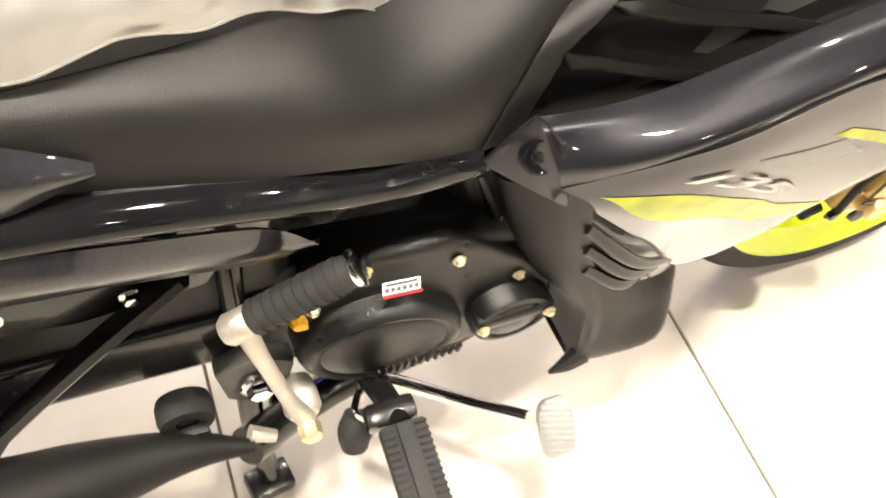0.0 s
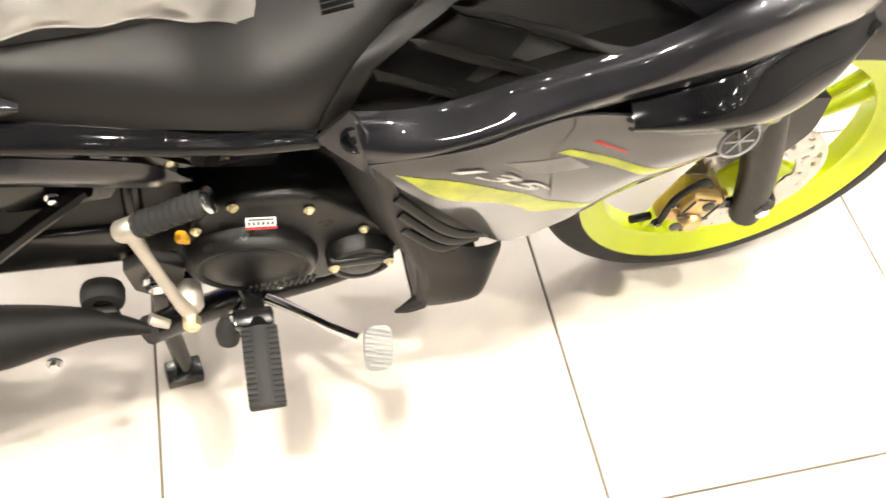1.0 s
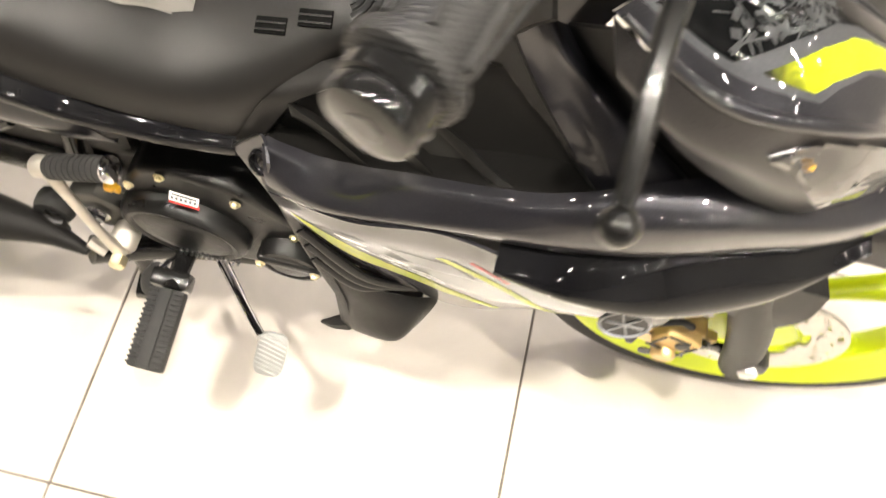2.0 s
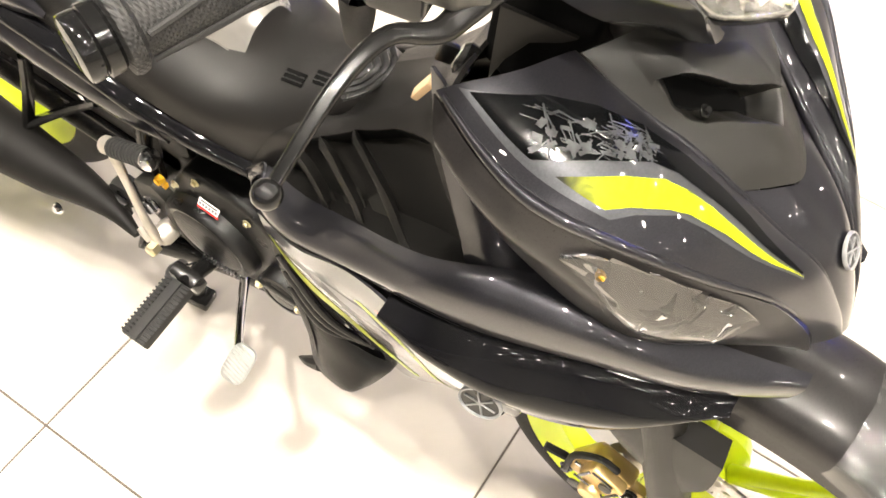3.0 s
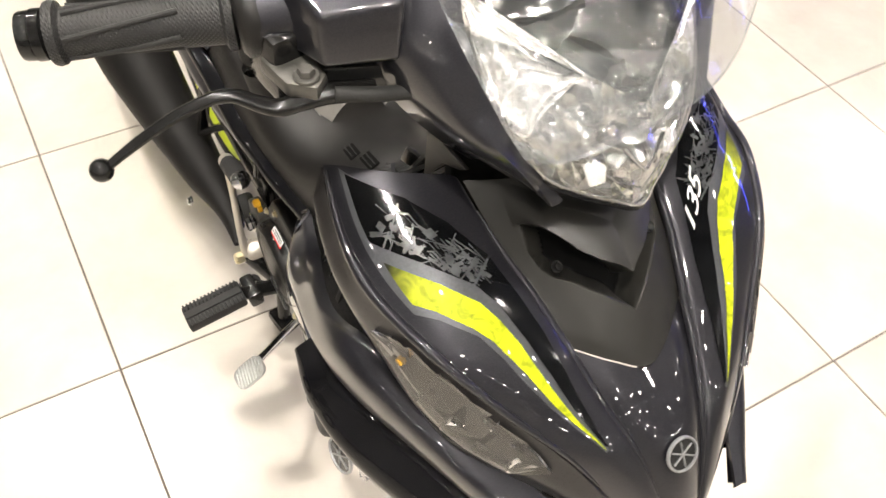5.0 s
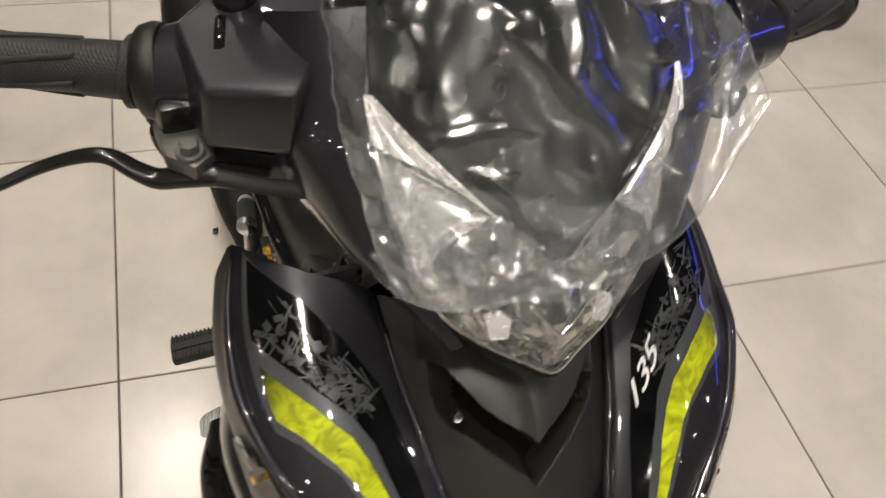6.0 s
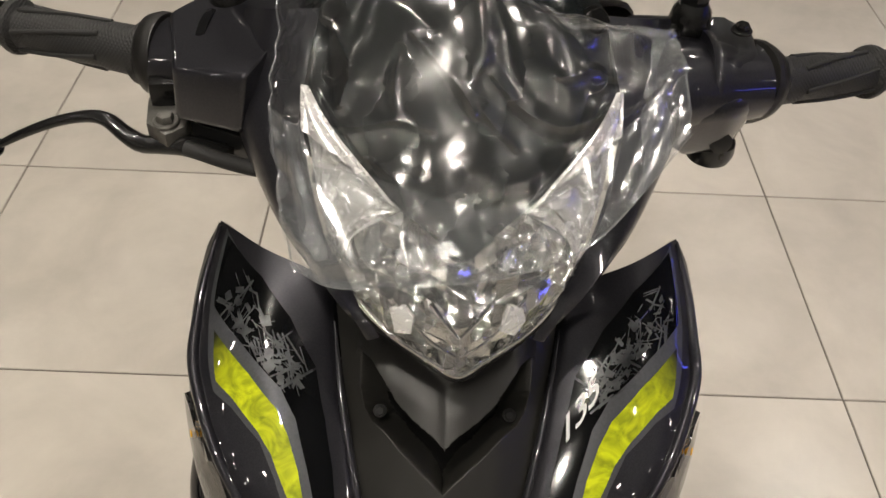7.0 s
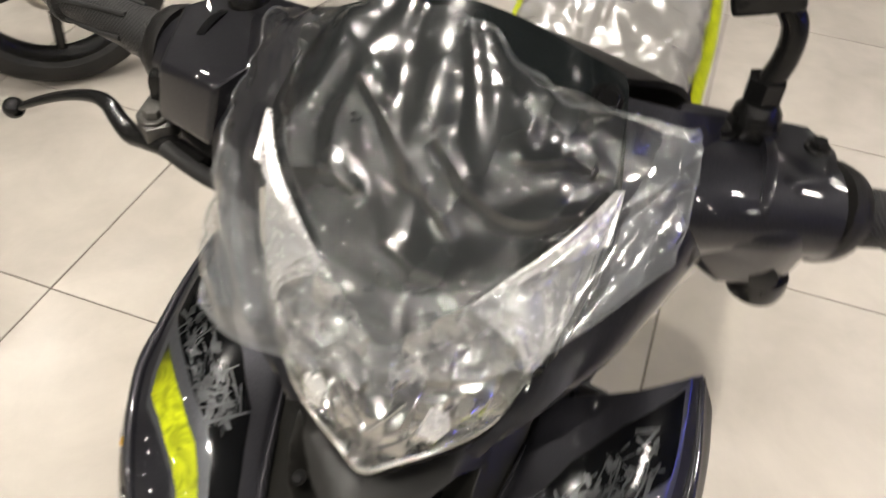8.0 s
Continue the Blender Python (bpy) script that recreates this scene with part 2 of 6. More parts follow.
def empty(name, label, category, group="", kind="", at=(0, 0, 0), parent=None):
    e = new(name)
    e.location = at
    e.empty_display_size = 0.1
    if parent is not None:
        e.parent = parent
        if label:
            e["label"] = label
        return e
    return tagged(e, label, category, group, kind)


def spline(pts, n):
    """n points along a Catmull-Rom curve through pts, evenly spaced by length."""
    p = np.array(pts, float)
    if len(p) == 2:
        return np.array([p[0] + (p[1] - p[0]) * i / (n - 1) for i in range(n)])
    q = np.vstack([2 * p[0] - p[1], p, 2 * p[-1] - p[-2]])
    dense = []
    for i in range(1, len(q) - 2):
        for k in range(24):
            t = k / 24
            dense.append(0.5 * (2 * q[i] + (q[i + 1] - q[i - 1]) * t + (2 * q[i - 1] - 5 * q[i] + 4 * q[i + 1] - q[i + 2]) * t * t
                                + (3 * q[i] - q[i - 1] - 3 * q[i + 1] + q[i + 2]) * t ** 3))
    dense.append(p[-1])
    d = np.array(dense)
    s = np.r_[0, np.cumsum(np.linalg.norm(np.diff(d, axis=0), axis=1))]
    u = np.linspace(0, s[-1], n)
    return np.stack([np.interp(u, s, d[:, k]) for k in range(d.shape[1])], axis=1)


class Sheet:
    """A smooth sheet through rows of control points; u runs across the rows' points, v from row to row."""

    def __init__(self, rows, nu=24, nv=24, side=1):
        cols = np.array([spline(r, nu) for r in rows])
        self.g = np.array([spline(cols[:, j], nv) for j in range(nu)]).transpose(1, 0, 2)
        self.g[:, :, 1] *= side
        self.side = side
        self.update()

    def update(self):
        du = np.gradient(self.g, axis=1)
        dv = np.gradient(self.g, axis=0)
        n = np.cross(du, dv)
        n /= np.linalg.norm(n, axis=2, keepdims=True) + 1e-9
        self.n = n * self.side

    def flip(self):
        self.n = -self.n
        return self

    def at(self, u, v, off=0.0):
        nv, nu = self.g.shape[:2]
        a, b = min(max(u, 0), 1) * (nu - 1), min(max(v, 0), 1) * (nv - 1)
        i, j = min(int(b), nv - 2), min(int(a), nu - 2)
        fa, fb = a - j, b - i
        w = ((i, j, (1 - fa) * (1 - fb)), (i, j + 1, fa * (1 - fb)), (i + 1, j, (1 - fa) * fb), (i + 1, j + 1, fa * fb))
        p = sum(self.g[r, c] * k for r, c, k in w)
        n = sum(self.n[r, c] * k for r, c, k in w)
        return p + n / (np.linalg.norm(n) + 1e-9) * off

    def smooth(self, times):
        """Irons out unevenness along the sheet, leaving its borders."""
        for _ in range(times):
            self.g[:, 1:-1] = self.g[:, 1:-1] * 0.5 + (self.g[:, :-2] + self.g[:, 2:]) * 0.25
        flat = self.n.copy()
        self.update()
        if float((flat * self.n).sum()) < 0:
            self.flip()
        return self

    def solid(self, thick=0.003, round_edge=True):
        """A closed shell of that thickness, with a softened rim."""
        nv, nu = self.g.shape[:2]
        bm = bmesh.new()
        top = [[bm.verts.new(self.g[i, j]) for j in range(nu)] for i in range(nv)]
        low = [[bm.verts.new(self.g[i, j] - self.n[i, j] * thick) for j in range(nu)] for i in range(nv)]
        for i in range(nv - 1):
            for j in range(nu - 1):
                bm.faces.new((top[i][j], top[i][j + 1], top[i + 1][j + 1], top[i + 1][j]))
                bm.faces.new((low[i][j], low[i + 1][j], low[i + 1][j + 1], low[i][j + 1]))
        ring = [(0, j) for j in range(nu)] + [(i, nu - 1) for i in range(1, nv)] + [(nv - 1, j) for j in range(nu - 2, -1, -1)] + [(i, 0) for i in range(nv - 2, 0, -1)]
        for a, b in zip(ring, ring[1:] + ring[:1]):
            bm.faces.new((top[a[0]][a[1]], low[a[0]][a[1]], low[b[0]][b[1]], top[b[0]][b[1]]))
        bmesh.ops.recalc_face_normals(bm, faces=bm.faces)
        return bm

    def recess(self, outline, depth, soft=0.03):
        """Sinks the area inside an outline of (u, v) by that depth. Returns the share of sinking and the old normals."""
        nv, nu = self.g.shape[:2]
        uu, vv = np.meshgrid(np.linspace(0, 1, nu), np.linspace(0, 1, nv))
        inside = np.zeros_like(uu, bool)
        dist = np.full_like(uu, 9.0)
        for (x0, y0), (x1, y1) in zip(outline, outline[1:] + outline[:1]):
            cross = ((y0 > vv) != (y1 > vv)) & (uu < (x1 - x0) * (vv - y0) / (y1 - y0 + 1e-12) + x0)
            inside ^= cross
            t = np.clip(((uu - x0) * (x1 - x0) + (vv - y0) * (y1 - y0)) / ((x1 - x0) ** 2 + (y1 - y0) ** 2 + 1e-12), 0, 1)
            dist = np.minimum(dist, np.hypot(uu - x0 - t * (x1 - x0), vv - y0 - t * (y1 - y0)))
        k = np.clip(dist / soft, 0, 1) * inside
        n0 = self.n.copy()
        self.g = self.g - n0 * (k * depth)[:, :, None]
        return k, n0

    def floor_of(self, k, n0, lift=0.001):
        """The sunk area alone, as a thin lining just above it."""
        bm = bmesh.new()
        idx = {}
        for i in range(k.shape[0] - 1):
            for j in range(k.shape[1] - 1):
                if min(k[i, j], k[i + 1, j], k[i, j + 1], k[i + 1, j + 1]) > 0.6:
                    q = []
                    for a, b in ((i, j), (i, j + 1), (i + 1, j + 1), (i + 1, j)):
                        if (a, b) not in idx:
                            idx[a, b] = bm.verts.new(self.g[a, b] + n0[a, b] * lift)
                        q.append(idx[a, b])
                    bm.faces.new(q)
        return bm

    def decal(self, left, right, nu=6, nv=24, off=0.0005, straight=False):
        """A thin printed film between two border lines given in (u, v) of the sheet."""
        if straight:
            w = np.linspace(0, 1, nv)
            a, b = [np.stack([np.interp(w, np.linspace(0, 1, len(q)), [p[k] for p in q]) for k in (0, 1)], axis=1) for q in (left, right)]
        else:
            a, b = spline([(*p, 0) for p in left], nv), spline([(*p, 0) for p in right], nv)
        rows = []
        for p, q in zip(a, b):
            rows.append([self.at(*(p + (q - p) * k / (nu - 1))[:2], off) for k in range(nu)])
        bm = bmesh.new()
        vs = [[bm.verts.new(p) for p in r] for r in rows]
        for i in range(nv - 1):
            for j in range(nu - 1):
                bm.faces.new((vs[i][j], vs[i][j + 1], vs[i + 1][j + 1], vs[i + 1][j]))
        return bm


def tube(pts, radii, seg=12, n=24, flat=1.0, up=(0, 0, 1), caps=True):
    """A round or flattened bar along a smooth line."""
    c = spline(pts, n)
    r = np.interp(np.linspace(0, 1, n), np.linspace(0, 1, len(radii)), radii)
    tan = np.gradient(c, axis=0)
    bm = bmesh.new()
    rings = []
    for p, t, k in zip(c, tan, r):
        t = Vector(t).normalized()
        s = t.cross(Vector(up))
        s = s.normalized() if s.length > 1e-4 else t.orthogonal().normalized()
        w = s.cross(t).normalized()
        rings.append([bm.verts.new(Vector(p) + (s * math.cos(a) + w * math.sin(a) * flat) * float(k)) for a in (2 * math.pi * i / seg for i in range(seg))])
    for a, b in zip(rings, rings[1:]):
        for i in range(seg):
            bm.faces.new((a[i], a[(i + 1) % seg], b[(i + 1) % seg], b[i]))
    if caps:
        bm.faces.new(rings[0][::-1])
        bm.faces.new(rings[-1])
    bmesh.ops.recalc_face_normals(bm, faces=bm.faces)
    return bm


def lathe(profile, m, seg=32, closed=False):
    """A turned shape: profile of (radius, height) round the z axis of the pose m."""
    bm = bmesh.new()
    rings = []
    for r, h in profile:
        rings.append([bm.verts.new(m @ Vector((r * math.cos(2 * math.pi * i / seg), r * math.sin(2 * math.pi * i / seg), h))) for i in range(seg)])
    pairs = list(zip(rings, rings[1:])) + ([(rings[-1], rings[0])] if closed else [])
    for a, b in pairs:
        for i in range(seg):
            bm.faces.new((a[i], a[(i + 1) % seg], b[(i + 1) % seg], b[i]))
    if not closed:
        bm.faces.new(rings[0][::-1])
        bm.faces.new(rings[-1])
    bmesh.ops.recalc_face_normals(bm, faces=bm.faces)
    return bm


def block(size, m, bevel=0.002, seg=2):
    """A bevelled block of that size at the pose m."""
    bm = bmesh.new()
    bmesh.ops.create_cube(bm, size=1, matrix=Matrix.Diagonal((*size, 1)))
    if bevel:
        bmesh.ops.bevel(bm, geom=bm.edges[:], offset=bevel, segments=seg, profile=0.6, affect="EDGES")
    bmesh.ops.transform(bm, matrix=m, verts=bm.verts)
    return bm


def prism(outline, depth, m, bevel=0.002, seg=2):
    """An outline of (a, b) extruded along z of the pose m, with softened edges."""
    bm = bmesh.new()
    lo = [bm.verts.new((a, b, 0)) for a, b in outline]
    hi = [bm.verts.new((a, b, depth)) for a, b in outline]
    bm.faces.new(lo[::-1])
    bm.faces.new(hi)
    for i in range(len(lo)):
        j = (i + 1) % len(lo)
        bm.faces.new((lo[i], lo[j], hi[j], hi[i]))
    bmesh.ops.recalc_face_normals(bm, faces=bm.faces)
    if bevel:
        bmesh.ops.bevel(bm, geom=bm.edges[:], offset=bevel, segments=seg, profile=0.6, affect="EDGES")
    bmesh.ops.transform(bm, matrix=m, verts=bm.verts)
    return bm


def join(*bms):
    out = bms[0]
    for b in bms[1:]:
        me = bpy.data.meshes.new("tmp")
        b.to_mesh(me)
        b.free()
        out.from_mesh(me)
        bpy.data.meshes.remove(me)
    return out


# poses whose z axis points out of the bike's right side, left side and ahead
def right_of(x, y, z, turn=0):
    return Matrix.Translation((x, y, z)) @ Matrix(((1, 0, 0, 0), (0, 0, -1, 0), (0, 1, 0, 0), (0, 0, 0, 1))) @ pose(0, 0, 0, 0, 0, turn)


def hex_bolt(name, at, r, parent, mat=None, out=(0, -1, 0), label=""):
    q = Vector((0, 0, 1)).rotation_difference(Vector(out)).to_matrix().to_4x4()
    m = Matrix.Translation(at) @ q
    a = lathe([(r * 1.45, 0), (r * 1.45, r * 0.3), (r * 1.3, r * 0.45)], m, 20)
    b = lathe([(r, r * 0.3), (r, r * 1.0), (r * 0.85, r * 1.2)], m, 6)
    return part(name, join(a, b), mat or ZINC, parent, label, smooth=True)


# ---- room ----
def room():
    for name, size, at in (("wall_north", (18, 0.2, 3.3), (0, 8, 1.65)), ("wall_south", (18, 0.2, 3.3), (0, -8, 1.65)),
                           ("wall_east", (0.2, 15.8, 3.3), (9.1, 0, 1.65)), ("wall_west", (0.2, 15.8, 3.3), (-9.1, 0, 1.65))):
        tagged(part(name, block(size, pose(*at), 0), PLASTER, smooth=False), "grey painted showroom wall", "wall", kind="structure")
    tagged(part("ceiling", block((18.4, 16.2, 0.1), pose(0, 0, 3.36), 0), CEILING, smooth=False), "dark flat showroom ceiling", "ceiling", kind="structure")


def downlights():
    first = empty("downlight", "round recessed ceiling lamp with a warm-white face", "ceiling light", "downlights in the ceiling")
    part("trim_ring", lathe([(0.052, 0.0), (0.070, 0.0), (0.068, -0.012), (0.054, -0.016)], pose(0, 0, 0.0), 28, True), STEEL_BLACK, first)
    part("led_face", lathe([(0.051, 0.0), (0.051, 0.004)], pose(0, 0, -0.010), 28), LED, first)
    spots = [(x, y) for x in (-7.3, -6.15, -5.0, -3.85, -2.7, -1.55, -0.2, 0.95, 2.1, 3.25, 4.4, 5.55, 6.7, 7.85) for y in (-6.18, -4.78, -3.38, -1.98, -0.58, 0.82, 2.22, 3.62, 5.02) if x > 3 or (round((y + 0.58) / 1.4) % 2 == 0 and (y > -4 if x > -3 else y > -1))]
    first.location = (*spots[0], 3.308)
    for x, y in spots[1:]:
        copy_thing(first, pose(x, y, 3.308))
    for x in (-1.55, -0.2, 0.95, 2.1):
        for y in (-3.38, -0.58, 2.22):
            beam = bpy.data.lights.new("downlight_beam", "SPOT")
            beam.energy, beam.color, beam.spot_size, beam.spot_blend, beam.shadow_soft_size = 125 if y == -0.58 else 75, (1.0, 0.95, 0.88), radians(110), 1.0, 0.05
            new("downlight_beam", beam).location = (x, y, 3.225)


def blue_sign():
    s = empty("led_tube", "blue glowing light tube on the showroom wall", "light tube")
    part("tube", lathe([(0.03, -1.3), (0.03, 1.3)], pose(0.6, 4.0, 1.9, 0, 90, 0), 12), BLUE, s)
    part("bracket", block((0.03, 3.9, 0.03), pose(0.6, 5.95, 1.9), 0.004), ALU, s)


room()
downlights()
blue_sign()

# ---- motorcycle ----
BIKE = empty("motorcycle", "dark grey and black underbone motorcycle with lime wheels", "motorcycle")


def front_wheel(bike):
    w = empty("front_wheel", "lime cast wheel with black tyre and drilled disc", "", parent=bike)
    ax = right_of(0.825, 0, 0.28)
    sec = [(0.232 + 0.048 * math.sin(a) ** 0.8 if math.sin(a) > 0 else 0.232, 0.036 * math.cos(a)) for a in [math.pi * i / 14 for i in range(15)]]
    part("tyre", lathe([(0.222, 0.028)] + sec + [(0.222, -0.028)], ax, 72, True), TYRE, w, "black rubber road tyre")
    part("rim", lathe([(0.236, 0.030), (0.232, 0.035), (0.222, 0.033), (0.205, 0.018), (0.193, 0.016), (0.190, 0.0), (0.193, -0.016), (0.205, -0.018), (0.222, -0.033), (0.232, -0.035), (0.236, -0.030)], ax, 72, True), LIME, w)
    part("hub", lathe([(0.045, -0.05), (0.05, -0.03), (0.035, 0.0), (0.05, 0.03), (0.045, 0.05)], ax, 28), LIME, w)
    for k in range(5):
        a = radians(72 * k + 38)
        for d in (-0.13, 0.13):
            p0 = ax @ Vector((0.04 * math.cos(a), 0.04 * math.sin(a), 0))
            p1 = ax @ Vector((0.195 * math.cos(a + d), 0.195 * math.sin(a + d), 0))
            part("spoke", tube([p0, (p0 + p1) / 2, p1], [0.012, 0.009, 0.011], 10, 8), LIME, w)
    # drilled disc
    bm = bmesh.new()
    rs = [0.060, 0.068, 0.075, 0.082, 0.089, 0.096, 0.103, 0.110]
    n = 96
    for h in (0.053, 0.057):
        g = [[bm.verts.new(ax @ Vector((r * math.cos(2 * math.pi * i / n), r * math.sin(2 * math.pi * i / n), h))) for i in range(n)] for r in rs]
        for j in range(len(rs) - 1):
            for i in range(n):
                hole = (j == 2 and i % 8 in (0, 1)) or (j == 4 and i % 8 in (3, 4)) or (j == 5 and i % 8 in (6, 7)) or (j == 0 and i % 16 < 9)
                if not hole:
                    bm.faces.new((g[j][i], g[j][(i + 1) % n], g[j + 1][(i + 1) % n], g[j + 1][i]))
    part("brake_disc", bm, DISC, w, "drilled bright steel brake disc", smooth=False)
    part("disc_carrier", lathe([(0.064, 0.045), (0.064, 0.052), (0.04, 0.054)], ax, 5), LIME, w)
    part("axle_nut", lathe([(0.013, 0.09), (0.013, 0.108), (0.010, 0.112)], ax, 6), CHROME, w)
    part("valve", tube([ax @ Vector((-0.19, -0.03, 0)), ax @ Vector((-0.16, -0.026, 0.004))], [0.004, 0.004], 8, 4), RUBBER, w)


def fork(bike):
    f = empty("front_fork", "black telescopic fork with gold brake caliper", "", parent=bike)
    for s in (-1, 1):
        part("fork_leg", tube([(0.825, s * 0.085, 0.245), (0.80, s * 0.085, 0.34), (0.74, s * 0.085, 0.50), (0.66, s * 0.085, 0.72)], [0.022, 0.026, 0.024, 0.02], 16, 16), MATTE, f)
        part("fork_foot", lathe([(0.02, -0.015), (0.024, -0.008), (0.024, 0.008), (0.02, 0.015)], right_of(0.825, s * 0.088, 0.28), 18), SATIN, f)
    c = right_of(0.725, -0.075, 0.285, -18)
    body = join(block((0.062, 0.075, 0.028), c @ pose(0, 0, 0), 0.009, 3), block((0.05, 0.035, 0.02), c @ pose(0.0, 0.018, 0.018), 0.006, 3), lathe([(0.015, 0), (0.015, 0.026), (0.012, 0.03)], c @ pose(0.005, -0.014, 0.006), 18), block((0.035, 0.02, 0.014), c @ pose(0.038, 0.012, 0), 0.004))
    cal = part("brake_caliper", body, GOLD, f, "gold painted brake caliper")
    for p in ((-0.026, -0.04, 0.012), (0.02, -0.045, 0.012), (0.04, 0.015, 0.01)):
        hex_bolt("caliper_bolt", c @ Vector(p), 0.006, cal, BLACKP)
    # black strips on the surface paint the shade of the caliper's gaps
    for p, size in (((0.0, -0.004, 0.0285), (0.052, 0.004, 0.002)), ((-0.006, 0.034, 0.0285), (0.03, 0.003, 0.002)), ((0.020, 0.004, 0.0285), (0.004, 0.05, 0.002)), ((-0.022, 0.016, 0.0285), (0.004, 0.028, 0.002))):
        part("caliper_gap_strip", block(size, c @ pose(*p), 0.0008), BLACKP, cal, "black strip laid on for the shade in a caliper gap")
    for x, y in ((0.006, 0.022), (-0.012, -0.026)):
        part("piston_cap", lathe([(0.004, 0), (0.0085, 0.001), (0.0085, 0.004), (0.006, 0.005)], c @ pose(x, y, 0.0265), 18), DARK_ALU, cal, "dark round piston cap")
    part("pad_pin", tube([c @ Vector((-0.034, 0.004, 0.018)), c @ Vector((0.036, 0.010, 0.018))], [0.003, 0.003], 8, 4), CHROME, cal)
    part("caliper_bracket", block((0.075, 0.02, 0.008), c @ pose(0.05, 0.0, 0.004, 0, 0, 12), 0.003), STEEL_BLACK, f, "black caliper bracket on the fork")
    part("bleed_pin", tube([c @ Vector((-0.03, -0.045, 0.0)), c @ Vector((-0.06, -0.05, 0.005))], [0.006, 0.006], 8, 4), RUBBER, cal)
    part("brake_hose", tube([c @ Vector((0.0, 0.045, 0.012)), c @ Vector((-0.03, 0.06, 0.02)), c @ Vector((-0.045, 0.02, 0.02)), c @ Vector((-0.03, -0.03, 0.018))], [0.0045] * 4, 8, 20), RUBBER, f)


def fender(bike):
    rows = []
    for a in (28, 50, 75, 100, 125, 148):
        r, c, s = radians(a), math.cos(radians(a)), math.sin(radians(a))
        q = lambda rad, y: (0.825 + rad * c, y, 0.28 + rad * s)
        low = 0.262 if a < 60 or a > 120 else 0.245
        rows.append([q(low, -0.066), q(0.288, -0.062), q(0.304, -0.04), q(0.312, 0), q(0.304, 0.04), q(0.288, 0.062), q(low, 0.066)])
    sh = Sheet(rows, 21, 36)
    if sh.n[18, 10, 2] < 0:
        sh.flip()
    f = part("front_fender", sh.solid(0.003), FLANK, bike, "dark plastic front mudguard")
    for s in (-1, 1):
        sk = Sheet([[(0.64, 0.098, 0.515), (0.72, 0.104, 0.515), (0.81, 0.098, 0.50)], [(0.69, 0.102, 0.46), (0.745, 0.106, 0.45), (0.815, 0.10, 0.445)], [(0.725, 0.1, 0.425), (0.76, 0.103, 0.415), (0.80, 0.099, 0.405)]], 12, 12, s)
        if sk.n[6, 6, 1] * s < 0:
            sk.flip()
        part("fender_side", sk.solid(0.034), MATTE, f)


def out(sh, d):
    """Turns the sheet's face to the way d."""
    if float((sh.n.reshape(-1, 3) @ np.array(d)).mean()) < 0:
        sh.flip()
    return sh


def emblem(name, m, r, parent, squash=1.0):
    """A plain round badge: ring, field and three bars."""
    k = m @ Matrix.Diagonal((1, squash, 1, 1))
    e = part(name, lathe([(r * 0.87, 0), (r, 0), (r, 0.002), (r * 0.96, 0.003), (r * 0.89, 0.003), (r * 0.87, 0.002)], k, 40, True), SILVER, parent, "round silver badge with three bars")
    part("badge_field", lathe([(r * 0.88, 0), (r * 0.88, 0.0012)], k, 40), BLACKP, e)
    for i in range(3):
        part("badge_bar", block((r * 1.5, r * 0.07, 0.0016), k @ pose(0, 0, 0.002, 0, 0, 60 * i + 30), 0.0004), SILVER, e)


def text_on(name, words, sheet, u0, u1, v0, v1, mat, parent, shear=0.25, off=0.0013, tall=1.0):
    """Letters laid on a sheet between two (u, v) ends: (u0, v0) start of the base line, (u1, v1) its end."""
    cu = bpy.data.curves.new(name, "FONT")
    cu.body, cu.size, cu.shear, cu.resolution_u = words, 1.0, shear, 3
    cu.offset = 0.008
    cu.space_character = 0.88
    ob = bpy.data.objects.new("tmp_text", cu)
    scene.collection.objects.link(ob)
    bpy.context.view_layer.update()
    me = bpy.data.meshes.new_from_object(ob.evaluated_get(bpy.context.evaluated_depsgraph_get()))
    bpy.data.objects.remove(ob)
    bm = bmesh.new()
    bm.from_mesh(me)
    bmesh.ops.triangulate(bm, faces=bm.faces)
    bmesh.ops.subdivide_edges(bm, edges=[e for e in bm.edges if e.calc_length() > 0.15], cuts=2, use_grid_fill=True)
    xs = [v.co.x for v in bm.verts]
    w = max(xs) - min(xs)
    base = np.array([u1 - u0, v1 - v0]) / w
    for v in bm.verts:
        a, h = v.co.x - min(xs), v.co.y
        v.co = text_map(sheet, u0, v0, base, a, h * tall, off)
    return part(name, bm, mat, parent, smooth=False)


def text_map(sheet, u0, v0, base, a, h, off):
    p = np.array([u0, v0]) + base * a
    here = sheet.at(*p, off)
    ahead = sheet.at(*(p + base * 0.02), off)
    n = Vector(sheet.at(*p, 1.0) - sheet.at(*p, 0.0)).normalized()
    t = Vector(ahead - here)
    k = t.length / 0.02
    up = n.cross(t.normalized())
    return Vector(here) + up * h * k * 1.05


def rolled(rows):
    """Adds a rolled-over upper lip to the first row of a panel."""
    top = rows[0]
    return [[(x, y - 0.005, z + 0.0015) for x, y, z in top], [(x, y + 0.007, z + 0.0005) for x, y, z in top]] + rows[1:]


